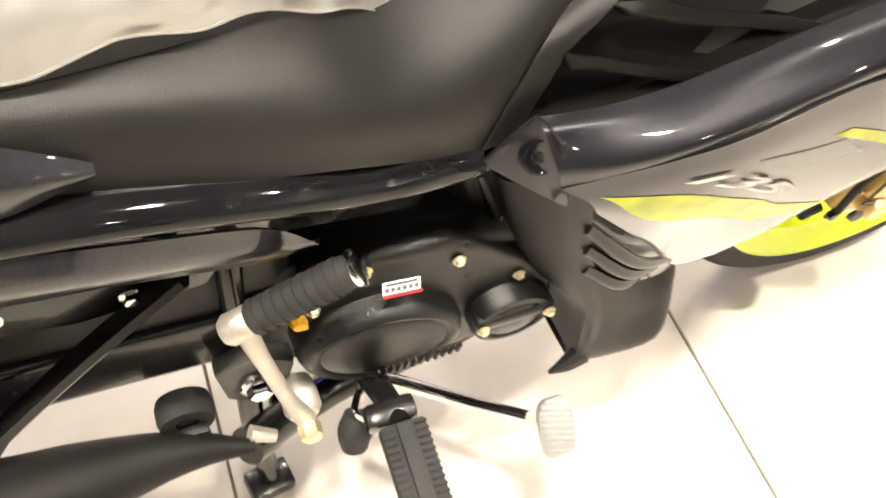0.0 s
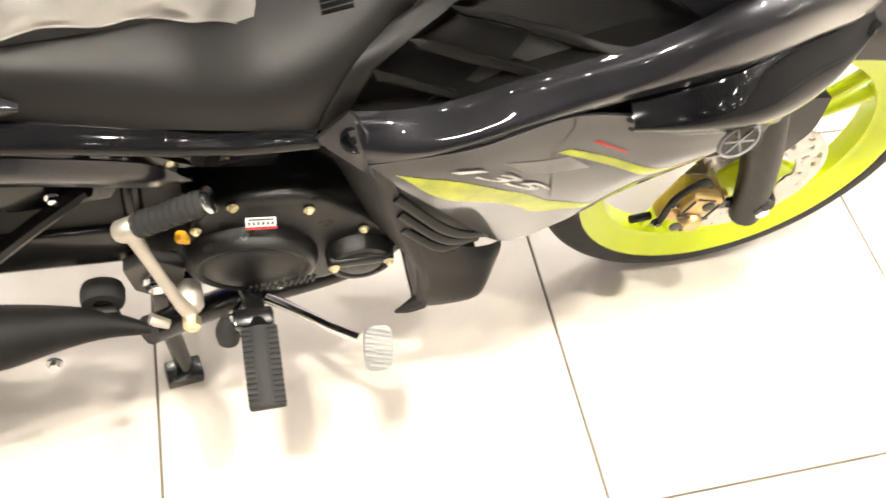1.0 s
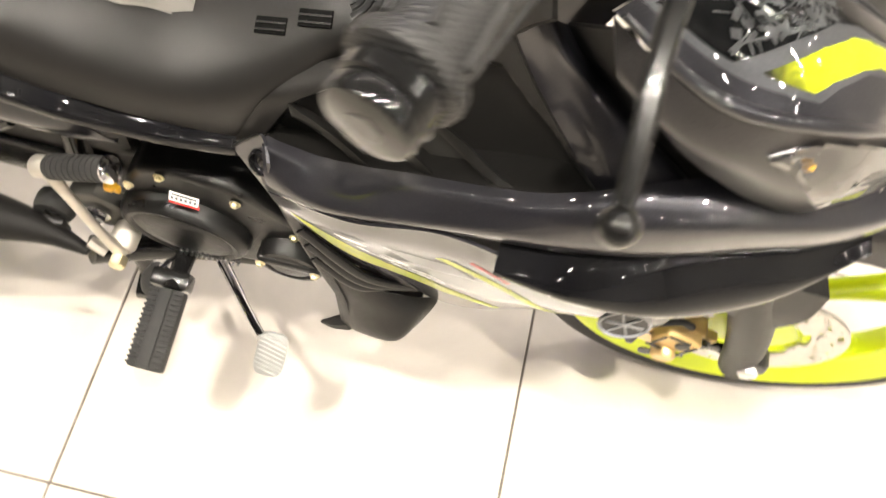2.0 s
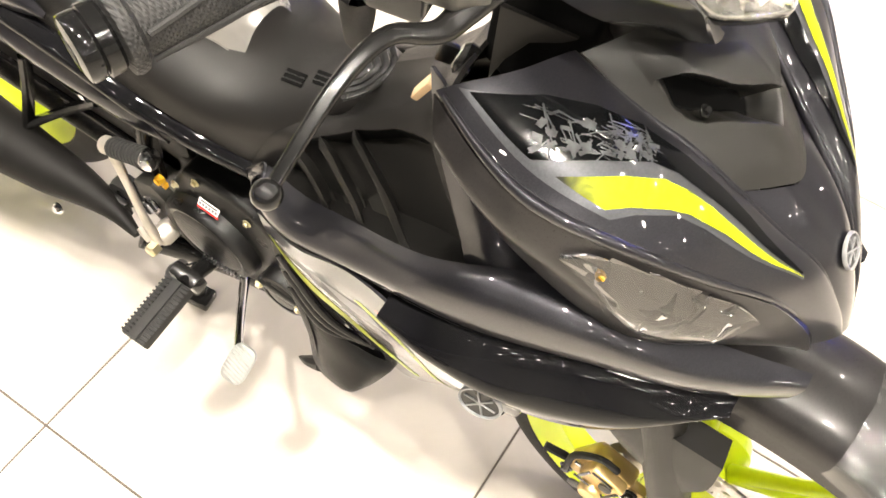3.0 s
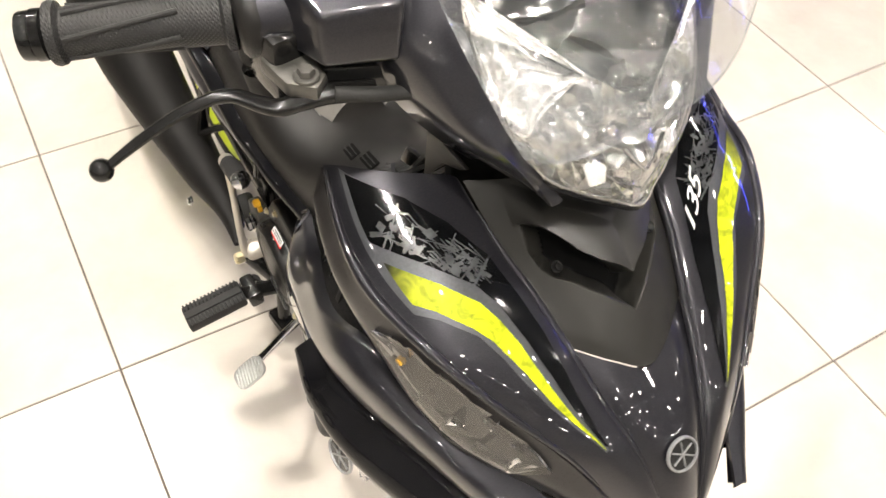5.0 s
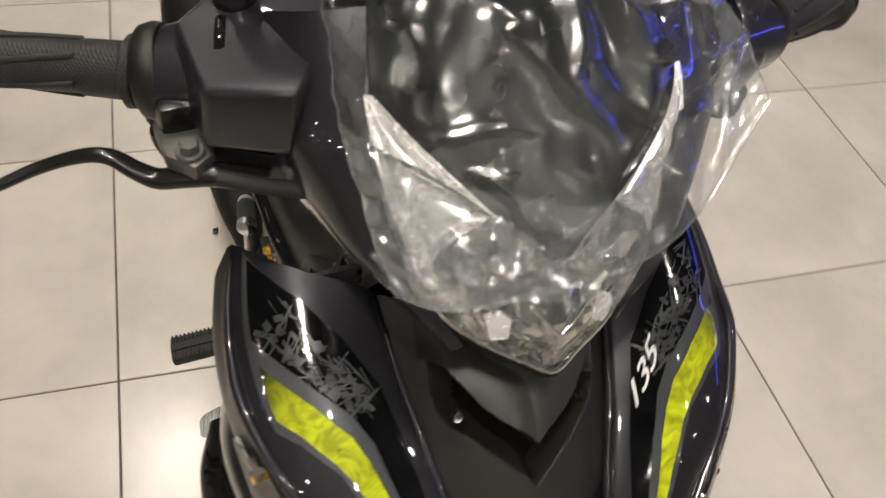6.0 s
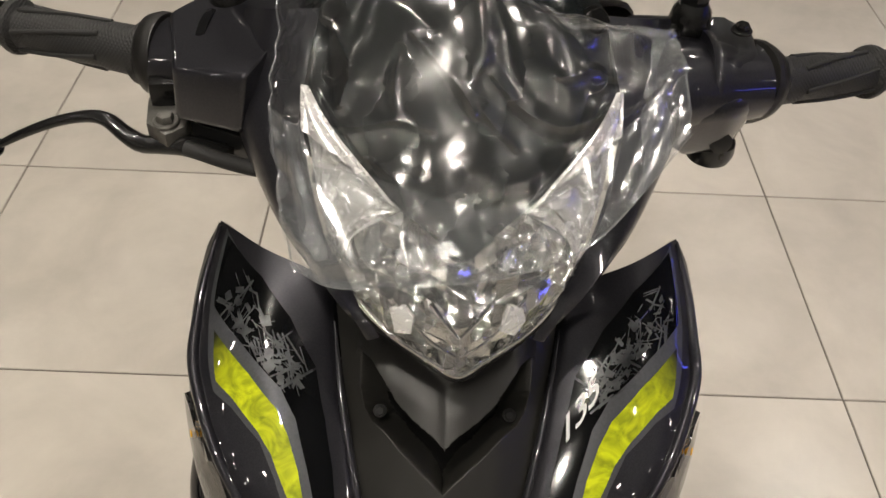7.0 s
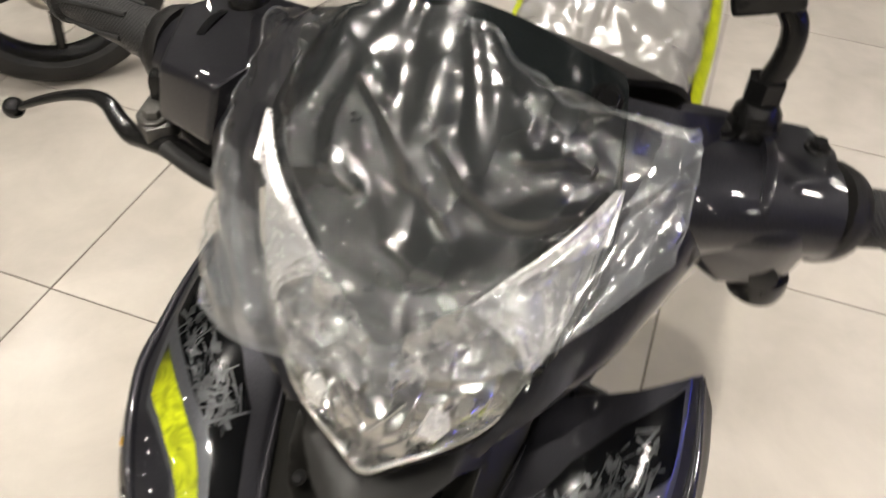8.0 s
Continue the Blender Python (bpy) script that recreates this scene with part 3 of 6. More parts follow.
def side_fairings(bike):
    for s in (-1, 1):
        tag = "dark grey painted side fairing with lime stripe" if s < 0 else "dark grey painted side fairing"
        low = out(Sheet([[(0.275, 0.139, 0.520), (0.36, 0.175, 0.577), (0.436, 0.190, 0.628), (0.50, 0.200, 0.632), (0.56, 0.210, 0.632), (0.625, 0.205, 0.628)],
                         [(0.292, 0.148, 0.512), (0.362, 0.175, 0.545), (0.436, 0.187, 0.580), (0.50, 0.196, 0.590), (0.56, 0.206, 0.592), (0.627, 0.206, 0.605)],
                         [(0.300, 0.150, 0.503), (0.366, 0.166, 0.490), (0.440, 0.170, 0.480), (0.50, 0.180, 0.500), (0.555, 0.198, 0.552), (0.622, 0.205, 0.590)],
                         [(0.304, 0.149, 0.494), (0.368, 0.148, 0.425), (0.446, 0.127, 0.325), (0.492, 0.152, 0.392), (0.542, 0.165, 0.462), (0.605, 0.200, 0.572)]], 40, 30, s), (0, s, 0))
        f = part("side_fairing", low.solid(0.003), GREY, bike, tag)
        part("lime_stripe", low.decal([(0.03, 0.34), (0.17, 0.29), (0.30, 0.385), (0.42, 0.48), (0.62, 0.78)], [(0.03, 0.345), (0.10, 0.66), (0.28, 0.545), (0.45, 0.63), (0.62, 0.82)], 10, 50), LIMEP, f, "lime printed stripe")
        part("lime_pinstripe", low.decal([(0.49, 0.16), (0.62, 0.32), (0.75, 0.5), (0.83, 0.62)], [(0.46, 0.16), (0.6, 0.36), (0.74, 0.56), (0.83, 0.65)]), LIMEP, f, "thin lime pinstripe")
        part("red_mark", low.decal([(0.56, 0.145), (0.64, 0.25)], [(0.553, 0.155), (0.633, 0.262)], 4, 8), RED, f, "short red printed mark")
        part("grey_mark", low.decal([(0.32, 0.14), (0.49, 0.21)], [(0.37, 0.245), (0.54, 0.33)], 6, 12), MARK, f, "slanted grey printed letter shape")
        if s < 0:
            text_on("number", "135", low, 0.185, 0.41, 0.160, 0.435, WHITE, f, 0.42, 0.0017, tall=0.27)
        boom = out(Sheet(rolled([[(0.266, 0.108, 0.556), (0.303, 0.120, 0.562), (0.344, 0.130, 0.580), (0.404, 0.153, 0.634), (0.464, 0.172, 0.676), (0.518, 0.186, 0.712), (0.575, 0.176, 0.752), (0.640, 0.150, 0.742), (0.72, 0.115, 0.70), (0.81, 0.07, 0.668)],
                          [(0.268, 0.121, 0.549), (0.308, 0.142, 0.560), (0.350, 0.158, 0.583), (0.412, 0.174, 0.632), (0.470, 0.188, 0.675), (0.525, 0.201, 0.709), (0.585, 0.200, 0.740), (0.645, 0.178, 0.730), (0.725, 0.141, 0.694), (0.81, 0.08, 0.662)],
                          [(0.272, 0.134, 0.535), (0.314, 0.158, 0.555), (0.356, 0.172, 0.581), (0.424, 0.187, 0.632), (0.485, 0.200, 0.672), (0.545, 0.207, 0.695), (0.605, 0.197, 0.703), (0.66, 0.172, 0.693), (0.73, 0.140, 0.668), (0.805, 0.083, 0.647)],
                          [(0.276, 0.138, 0.520), (0.318, 0.160, 0.546), (0.362, 0.172, 0.575), (0.434, 0.186, 0.624), (0.500, 0.199, 0.662), (0.556, 0.202, 0.676), (0.611, 0.186, 0.680), (0.66, 0.162, 0.672), (0.73, 0.130, 0.652), (0.80, 0.082, 0.638)]]), 48, 24, s), (0, s, 0.4))
        boom.smooth(14)
        b = part("upper_fairing", boom.solid(0.004), GREY, bike, "glossy dark grey metallic upper fairing")
        cap = out(Sheet([[(0.230, 0.1035, 0.522), (0.247, 0.1045, 0.544), (0.262, 0.106, 0.5625)], [(0.258, 0.122, 0.508), (0.264, 0.119, 0.533), (0.268, 0.113, 0.5595)],
                         [(0.284, 0.1405, 0.498), (0.279, 0.1395, 0.522), (0.274, 0.128, 0.5535)]], 14, 14, s), (-0.3, s, 0.2))
        part("end_plate", cap.solid(0.003), GREY, b, "pointed grey end plate of the fairing")
        part("end_edge", tube([cap.at(k / 10, 0.0, 0.0005) for k in range(11)], [0.0012, 0.0016, 0.0012], 8, 20), FIN, b, "thin raised edge of the end plate")
        hm = Matrix.Translation(cap.at(0.55, 0.55, 0.001)) @ Vector((0, 0, 1)).rotation_difference(Vector((-0.15, s, 0.45))).to_matrix().to_4x4()
        part("lug", lathe([(0.0085, -0.012), (0.0110, -0.004), (0.0122, 0.0008), (0.0138, 0.0002), (0.0150, -0.012)], hm, 28, True), GLOSS, b, "screw recess at the fairing's rear")
        hex_bolt("screw", hm @ Vector((0, 0, -0.006)), 0.005, b, STEEL_BLACK, (0, s, 0.45))
        left = [(0.543, 0.158, 0.698), (0.541, 0.171, 0.706), (0.515, 0.147, 0.717), (0.494, 0.131, 0.733), (0.474, 0.116, 0.750), (0.455, 0.100, 0.772), (0.442, 0.088, 0.805)]
        mid = [(0.570, 0.166, 0.716), (0.566, 0.172, 0.728), (0.541, 0.153, 0.738), (0.520, 0.136, 0.751), (0.498, 0.122, 0.764), (0.475, 0.109, 0.780), (0.460, 0.096, 0.803)]
        right = [(0.602, 0.160, 0.722), (0.591, 0.160, 0.733), (0.567, 0.149, 0.742), (0.545, 0.138, 0.750), (0.520, 0.126, 0.761), (0.494, 0.114, 0.776), (0.478, 0.101, 0.792)]
        rim = [(0.622, 0.150, 0.700), (0.606, 0.142, 0.708), (0.581, 0.130, 0.720), (0.558, 0.120, 0.730), (0.534, 0.106, 0.742), (0.508, 0.096, 0.757), (0.491, 0.086, 0.772)]
        arm = out(Sheet([list(r) for r in zip(left, mid, right, rim)], 24, 30, s), (-0.2, s * 0.5, 0.8))
        part("fairing_arm", arm.solid(0.004), GREY, b, "curved grey fairing arm round the air vents")
        wall = out(Sheet([left, [(x + 0.004, y - 0.012, z - 0.030) for x, y, z in left]], 24, 6, s), (-0.6, s * 0.6, 0))
        part("vent_wall", wall.solid(0.003), MATTE, b)
        cave = [(0.70, 0.122, 0.712), (0.66, 0.140, 0.728), (0.62, 0.152, 0.752), (0.59, 0.162, 0.780), (0.56, 0.168, 0.810), (0.535, 0.168, 0.840), (0.51, 0.166, 0.870)]
        inner = out(Sheet([[(x - 0.004, y + 0.002, z + 0.002) for x, y, z in rim], cave], 24, 8, s), (-0.2, s, 0.4))
        part("inner_panel", inner.solid(0.003), MATTE, b, "black inner panel under the cowl")
        edge = [(0.484, 0.196, 0.645), (0.552, 0.205, 0.671), (0.611, 0.187, 0.676), (0.70, 0.149, 0.656), (0.772, 0.108, 0.640)]
        belt = [(0.484, 0.201, 0.632), (0.545, 0.213, 0.644), (0.610, 0.203, 0.640), (0.70, 0.162, 0.622), (0.772, 0.110, 0.636)]
        foot = [(0.488, 0.200, 0.618), (0.535, 0.210, 0.616), (0.615, 0.208, 0.612), (0.695, 0.163, 0.580), (0.770, 0.108, 0.630)]
        strip = out(Sheet([[(x, y - 0.010, z + 0.004) for x, y, z in edge], [(x, y + 0.003, z - 0.002) for x, y, z in edge], [(x, y + 0.013, z + 0.002) for x, y, z in belt], [(x, y + 0.001, z) for x, y, z in foot]], 40, 24, s), (0, s, 0))
        part("gloss_strip", strip.solid(0.003), GLOSS, b, "piano black trim strip")
        lowstrip = out(Sheet([[(0.600, 0.203, 0.620), (0.655, 0.188, 0.604), (0.700, 0.160, 0.582)], [(0.605, 0.200, 0.585), (0.640, 0.180, 0.565), (0.680, 0.150, 0.552)]], 12, 8, s), (0, s, 0))
        part("lower_trim", lowstrip.solid(0.003), MATTE, b)
        web = out(Sheet([[(0.415, 0.162, 0.636), (0.464, 0.172, 0.668), (0.50, 0.178, 0.690), (0.556, 0.182, 0.706), (0.611, 0.166, 0.708)],
                         [(0.425, 0.172, 0.585), (0.464, 0.177, 0.585), (0.50, 0.180, 0.588), (0.56, 0.190, 0.600), (0.625, 0.188, 0.606)]], 20, 8, s), (0, s, 0))
        part("fairing_web", web.solid(0.003), GREY, b, "grey web under the upper fairing")
        nrm = Vector((0.05, s, 0.25)).normalized()
        em = Matrix.Translation(Vector((0.594, s * 0.2155, 0.605))) @ Vector((0, 0, 1)).rotation_difference(nrm).to_matrix().to_4x4() @ pose(0, 0, 0, 0, 0, 25)
        emblem("side_badge", em, 0.021, f, 0.85)
        # black pillar and belly pan
        pil = out(Sheet([[(0.246, 0.09, 0.50), (0.250, 0.105, 0.498), (0.278, 0.137, 0.516), (0.300, 0.147, 0.505)],
                         [(0.268, 0.09, 0.43), (0.272, 0.107, 0.43), (0.300, 0.144, 0.44), (0.316, 0.146, 0.44)],
                         [(0.296, 0.09, 0.36), (0.300, 0.110, 0.36), (0.322, 0.148, 0.37), (0.335, 0.150, 0.38)],
                         [(0.334, 0.09, 0.30), (0.338, 0.112, 0.30), (0.343, 0.152, 0.31), (0.352, 0.156, 0.32)],
                         [(0.344, 0.09, 0.235), (0.345, 0.118, 0.235), (0.345, 0.152, 0.238), (0.356, 0.160, 0.242)]], 16, 24, s), (0, s, 0))
        p = part("leg_pillar", pil.solid(0.004), MATTE, bike, "matt black plastic pillar beside the engine")
        bel = out(Sheet([[(0.322, 0.147, 0.398), (0.365, 0.147, 0.362), (0.42, 0.132, 0.328), (0.450, 0.120, 0.314)],
                         [(0.336, 0.150, 0.335), (0.375, 0.156, 0.318), (0.425, 0.150, 0.315), (0.447, 0.130, 0.305)],
                         [(0.345, 0.152, 0.238), (0.370, 0.163, 0.250), (0.412, 0.170, 0.272), (0.430, 0.150, 0.277)],
                         [(0.345, 0.120, 0.222), (0.370, 0.120, 0.230), (0.412, 0.120, 0.255), (0.432, 0.120, 0.265)],
                         [(0.345, 0.0, 0.215), (0.370, 0.0, 0.222), (0.412, 0.0, 0.245), (0.432, 0.0, 0.255)]], 20, 36, s), (0, s, 0))
        be = part("belly_pan", bel.solid(0.004), MATTE, bike, "matt black belly pan under the fairing")
        part("pan_foot", tube([(0.352, s * 0.15, 0.245), (0.335, s * 0.154, 0.238), (0.319, s * 0.154, 0.230)], [0.012, 0.008, 0.002], 8, 8), MATTE, be)
        back = out(Sheet([[(0.300, 0.132, 0.49), (0.37, 0.130, 0.425), (0.436, 0.112, 0.338)], [(0.318, 0.132, 0.405), (0.37, 0.130, 0.37), (0.436, 0.112, 0.330)]], 10, 6, s), (0, s, 0))
        v = part("side_vent", back.solid(0.003), BLACKP, bike, "black slatted vent in the fairing")
        for k in range(3):
            q = k / 3 + 0.18
            a0 = np.array((0.302, 0.147, 0.487)) * (1 - q) + np.array((0.319, 0.149, 0.400)) * q
            a1 = np.array((0.425 - 0.012 * k, 0.132, 0.352 - 0.006 * k))
            mid = (a0 + a1) / 2 + np.array((0.004, 0.010, -0.014 + 0.002 * k))
            pts = [(x, s * y, z) for x, y, z in (a0, mid, a1)]
            part("slat", tube([(x, y - s * 0.001, z) for x, y, z in pts], [0.0055, 0.0062, 0.004], 10, 14, 0.5, (0, s, 1)), GLOSS, v)


SHIELD = [[(0.232, 0.097, 0.526), (0.262, 0.088, 0.590), (0.300, 0.062, 0.620), (0.331, 0.052, 0.640), (0.345, 0.030, 0.668), (0.35, 0.0, 0.678)],
          [(0.290, 0.100, 0.545), (0.325, 0.088, 0.610), (0.362, 0.070, 0.655), (0.385, 0.055, 0.690), (0.398, 0.030, 0.715), (0.402, 0.0, 0.722)],
          [(0.350, 0.120, 0.575), (0.395, 0.115, 0.635), (0.430, 0.095, 0.690), (0.432, 0.072, 0.730), (0.430, 0.040, 0.752), (0.43, 0.0, 0.76)],
          [(0.440, 0.158, 0.635), (0.500, 0.172, 0.680), (0.552, 0.176, 0.706), (0.500, 0.128, 0.728), (0.455, 0.080, 0.775), (0.445, 0.0, 0.79)]]


def inner_shield(bike):
    for s in (-1, 1):
        sh = out(Sheet(SHIELD, 160, 160, s), (-0.6, s, 0.6))
        lips = [(0.04, 0.10), (0.29, 0.10), (0.40, 0.155), (0.53, 0.275), (0.61, 0.50), (0.63, 0.80), (0.52, 0.93), (0.36, 0.95), (0.2, 0.97), (-0.1, 0.97), (-0.1, 0.25)]
        flat = Sheet(SHIELD, 160, 160, s)
        flat.n, flat.g = sh.n.copy(), sh.g.copy()
        k, n0 = sh.recess(lips, 0.018)
        f = part("leg_shield", sh.solid(0.004), MATTE, bike, "matt black inner leg shield with louvres")
        part("vent_recess", sh.floor_of(k, n0), FIN, f, "black recess behind the louvres")
        for q in (((0.336, 0.507), (0.165, 0.985), (0.085, 0.965), (0.264, 0.529)), ((0.229, 0.464), (0.03, 0.90), (0.0, 0.84), (0.150, 0.479)), ((0.086, 0.421), (0.014, 0.600), (0.0, 0.50), (0.02, 0.42))):
            q = [np.array(q[k]) * 1.3 - np.array(q[j]) * 0.3 for k, j in ((0, 3), (1, 2), (2, 1), (3, 0))]
            part("vent_plate", flat.decal([q[0], q[1]], [q[3], q[2]], 6, 12, -0.008), PANEL_GREY, f, "grey plate between two louvres")
        for line in (((0.29, 0.090), (0.18, 0.280), (0.105, 0.46), (0.0, 0.69)), ((0.40, 0.150), (0.295, 0.370), (0.22, 0.58), (0.10, 0.835)), ((0.525, 0.265), (0.405, 0.49), (0.335, 0.665), (0.20, 0.975))):
            c = spline([(*p, 0) for p in line], 20)[:, :2]
            w = np.array([min(1.0, t / 0.12) for t in np.linspace(0.02, 1, 20)])
            fin = Sheet([[flat.at(*p, 0.001 + 0.007 * t) for p, t in zip(c, w)], [flat.at(p[0] - 0.03 * t, p[1] - 0.02 * t, 0.001 + 0.005 * t) for p, t in zip(c, w)],
                         [flat.at(p[0] - 0.05 * t * (1 - 0.4 * t), p[1] - 0.035 * t, -0.010 * t) for p, t in zip(c, w)]], 20, 8)
            part("louvre_fin", out(fin, (-0.6, s, 0.6)).solid(0.0025), FIN, f)
        bk = out(Sheet([[(0.266, 0.100, 0.548), (0.303, 0.114, 0.556), (0.344, 0.124, 0.574), (0.404, 0.148, 0.628), (0.464, 0.167, 0.670), (0.518, 0.181, 0.706), (0.56, 0.18, 0.72)],
                        [(0.26, 0.06, 0.53), (0.31, 0.06, 0.545), (0.36, 0.065, 0.57), (0.42, 0.08, 0.62), (0.48, 0.09, 0.655), (0.53, 0.10, 0.68), (0.56, 0.10, 0.69)]], 24, 6, s), (-0.6, s, 0.6))
        part("vent_backing", bk.solid(0.003), FIN, f)
        up = out(Sheet([[(0.455, 0.100, 0.765), (0.448, 0.070, 0.780), (0.445, 0.0, 0.79)], [(0.462, 0.112, 0.792), (0.455, 0.074, 0.796), (0.450, 0.0, 0.794)], [(0.474, 0.124, 0.818), (0.467, 0.077, 0.817), (0.458, 0.0, 0.800)]], 16, 14, s), (-1, 0, 0.5))
        part("upper_shield", up.solid(0.004), MATTE, bike)
    # tunnel over the engine
    half = [[(0.248, 0.084, 0.515), (0.275, 0.080, 0.575), (0.312, 0.058, 0.612), (0.345, 0.035, 0.650), (0.37, 0.0, 0.672)],
            [(0.236, 0.094, 0.524), (0.250, 0.092, 0.575), (0.275, 0.074, 0.612), (0.300, 0.040, 0.650), (0.305, 0.0, 0.662)],
            [(0.180, 0.112, 0.552), (0.182, 0.106, 0.585), (0.186, 0.082, 0.606), (0.19, 0.045, 0.616), (0.19, 0.0, 0.620)],
            [(0.10, 0.127, 0.585), (0.10, 0.118, 0.618), (0.10, 0.095, 0.640), (0.10, 0.05, 0.652), (0.10, 0.0, 0.656)],
            [(-0.03, 0.128, 0.605), (-0.03, 0.122, 0.640), (-0.03, 0.108, 0.662), (-0.03, 0.06, 0.670), (-0.03, 0.0, 0.675)],
            [(-0.3, 0.125, 0.64), (-0.3, 0.122, 0.68), (-0.3, 0.11, 0.70), (-0.3, 0.06, 0.71), (-0.3, 0.0, 0.715)]]
    rows = [[(x, -y, z) for x, y, z in r] + [(x, y, z) for x, y, z in r[-2::-1]] for r in half]
    t = out(Sheet(rows, 41, 40), (0, 0, 1))
    tp = part("centre_tunnel", t.solid(0.004), MATTE, bike, "matt black centre tunnel between the legs")
    # grille slots on the tunnel: black tubes laid on for the shade inside
    for i in range(4):
        q = 0.010 + 0.008 * i
        pts = [(0.322 + q * math.cos(a), -0.02 + q * math.sin(a) * 1.3, 0.6655 + 0.42 * q * math.cos(a)) for a in [radians(v) for v in (-70, -30, 20, 70)]]
        part("grille_slot_tube", tube(pts, [0.0034] * 3, 8, 14, 0.6), BLACKP, tp, "curved black tube laid on for the shade in a grille slot")
    # each slot's shade is a black block on the tunnel, not an opening
    for spot in ((0.2594, -0.0426, 0.6338), (0.3047, -0.0377, 0.6519)):
        m = seat_on(t, spot)
        part("slot_shade", block((0.030, 0.015, 0.003), m, 0.001), SHADE_BLACK, tp, "black block laid on for the shade in a tunnel slot")
        for dy in (-0.0025, 0.0035):
            part("slot_bar", block((0.029, 0.0014, 0.0024), m @ pose(0, dy, 0.001), 0.0004), BLACKP, tp, "thin bar across the slot")


def seat_on(sh, spot):
    """A pose on the sheet nearest to a spot: z out of the sheet, x along its length."""
    i, j = np.unravel_index(np.linalg.norm(sh.g - np.array(spot), axis=2).argmin(), sh.g.shape[:2])
    z = Vector(sh.n[i, j]).normalized()
    x = Vector(sh.g[min(i + 1, sh.g.shape[0] - 1), j] - sh.g[i - 1, j])
    x = (x - z * x.dot(z)).normalized()
    return Matrix.Translation(sh.g[i, j]) @ Matrix((x, z.cross(x), z)).transposed().to_4x4()


def facets(sh, across, up, tilt, lean, seed):
    """Breaks a reflector sheet into small flat mirrors, each with a tilt of its own."""
    rnd = random.Random(seed)
    nv, nu = sh.g.shape[:2]
    wide = np.linalg.norm(sh.g[nv // 2, 1:] - sh.g[nv // 2, :-1], axis=1).sum()
    tall = np.linalg.norm(sh.g[1:, nu // 2] - sh.g[:-1, nu // 2], axis=1).sum()
    turn = {(c, r): (rnd.uniform(-tilt, tilt), lean + rnd.uniform(-tilt, tilt) * 0.7) for c in range(across + 1) for r in range(-1, up + 2)}
    for i in range(nv):
        for j in range(nu):
            u, v = j / (nu - 1), i / (nv - 1)
            c = min(int(u * across), across - 1)
            w = v * up + turn[c, -1][0] / tilt * 0.5 + 0.5
            r = int(w)
            a, b = turn[c, r]
            sh.g[i, j] += sh.n[i, j] * (a * (u - (c + 0.5) / across) * wide + b * (w - r - 0.5) / up * tall)
    sh.update()


def worn_marks(sh, seed, parent):
    """Short straight strokes and torn flakes over the black print, thickest along its lower side, each a piece of its own."""
    rnd = random.Random(seed)
    for k in range(130):
        w = rnd.random() ** 0.8
        lo, hi = np.array((0.80, 0.145)) * (1 - w) + np.array((0.36, 0.262)) * w, np.array((0.62, 0.045)) * (1 - w) + np.array((0.18, 0.200)) * w
        mid = lo + (hi - lo) * rnd.betavariate(1.6, 1.9)
        thin = k < 95
        long, wide = (rnd.uniform(0.010, 0.050), rnd.uniform(0.0015, 0.004)) if thin else (rnd.uniform(0.008, 0.022), rnd.uniform(0.006, 0.014))
        a = rnd.choice((0.25, 0.9, 1.9, 2.5)) + rnd.gauss(0, 0.22)
        d, e = np.array((math.cos(a) * 2.0, math.sin(a) * 0.8)), np.array((-math.sin(a) * 2.0, math.cos(a) * 0.8))
        quad = [mid + d * long * i * rnd.uniform(0.6, 1.0) + e * wide * j * rnd.uniform(0.3, 1.0) for i, j in ((-1, -1), (1, -1), (1, 1), (-1, 1))]
        if min(q[0] for q in quad) < 0.16 or max(q[0] for q in quad) > 0.84 or min(q[1] for q in quad) < 0.04:
            continue
        if any(q[1] > 0.150 + (0.82 - q[0]) * 0.235 or q[1] < 0.055 + (0.51 - q[0]) * 0.28 for q in quad):
            continue
        bm = bmesh.new()
        bm.faces.new([bm.verts.new(sh.at(*q, 0.0017 + 0.00003 * (k % 9))) for q in quad])
        part("print_mark", bm, STROKE, parent, smooth=False)


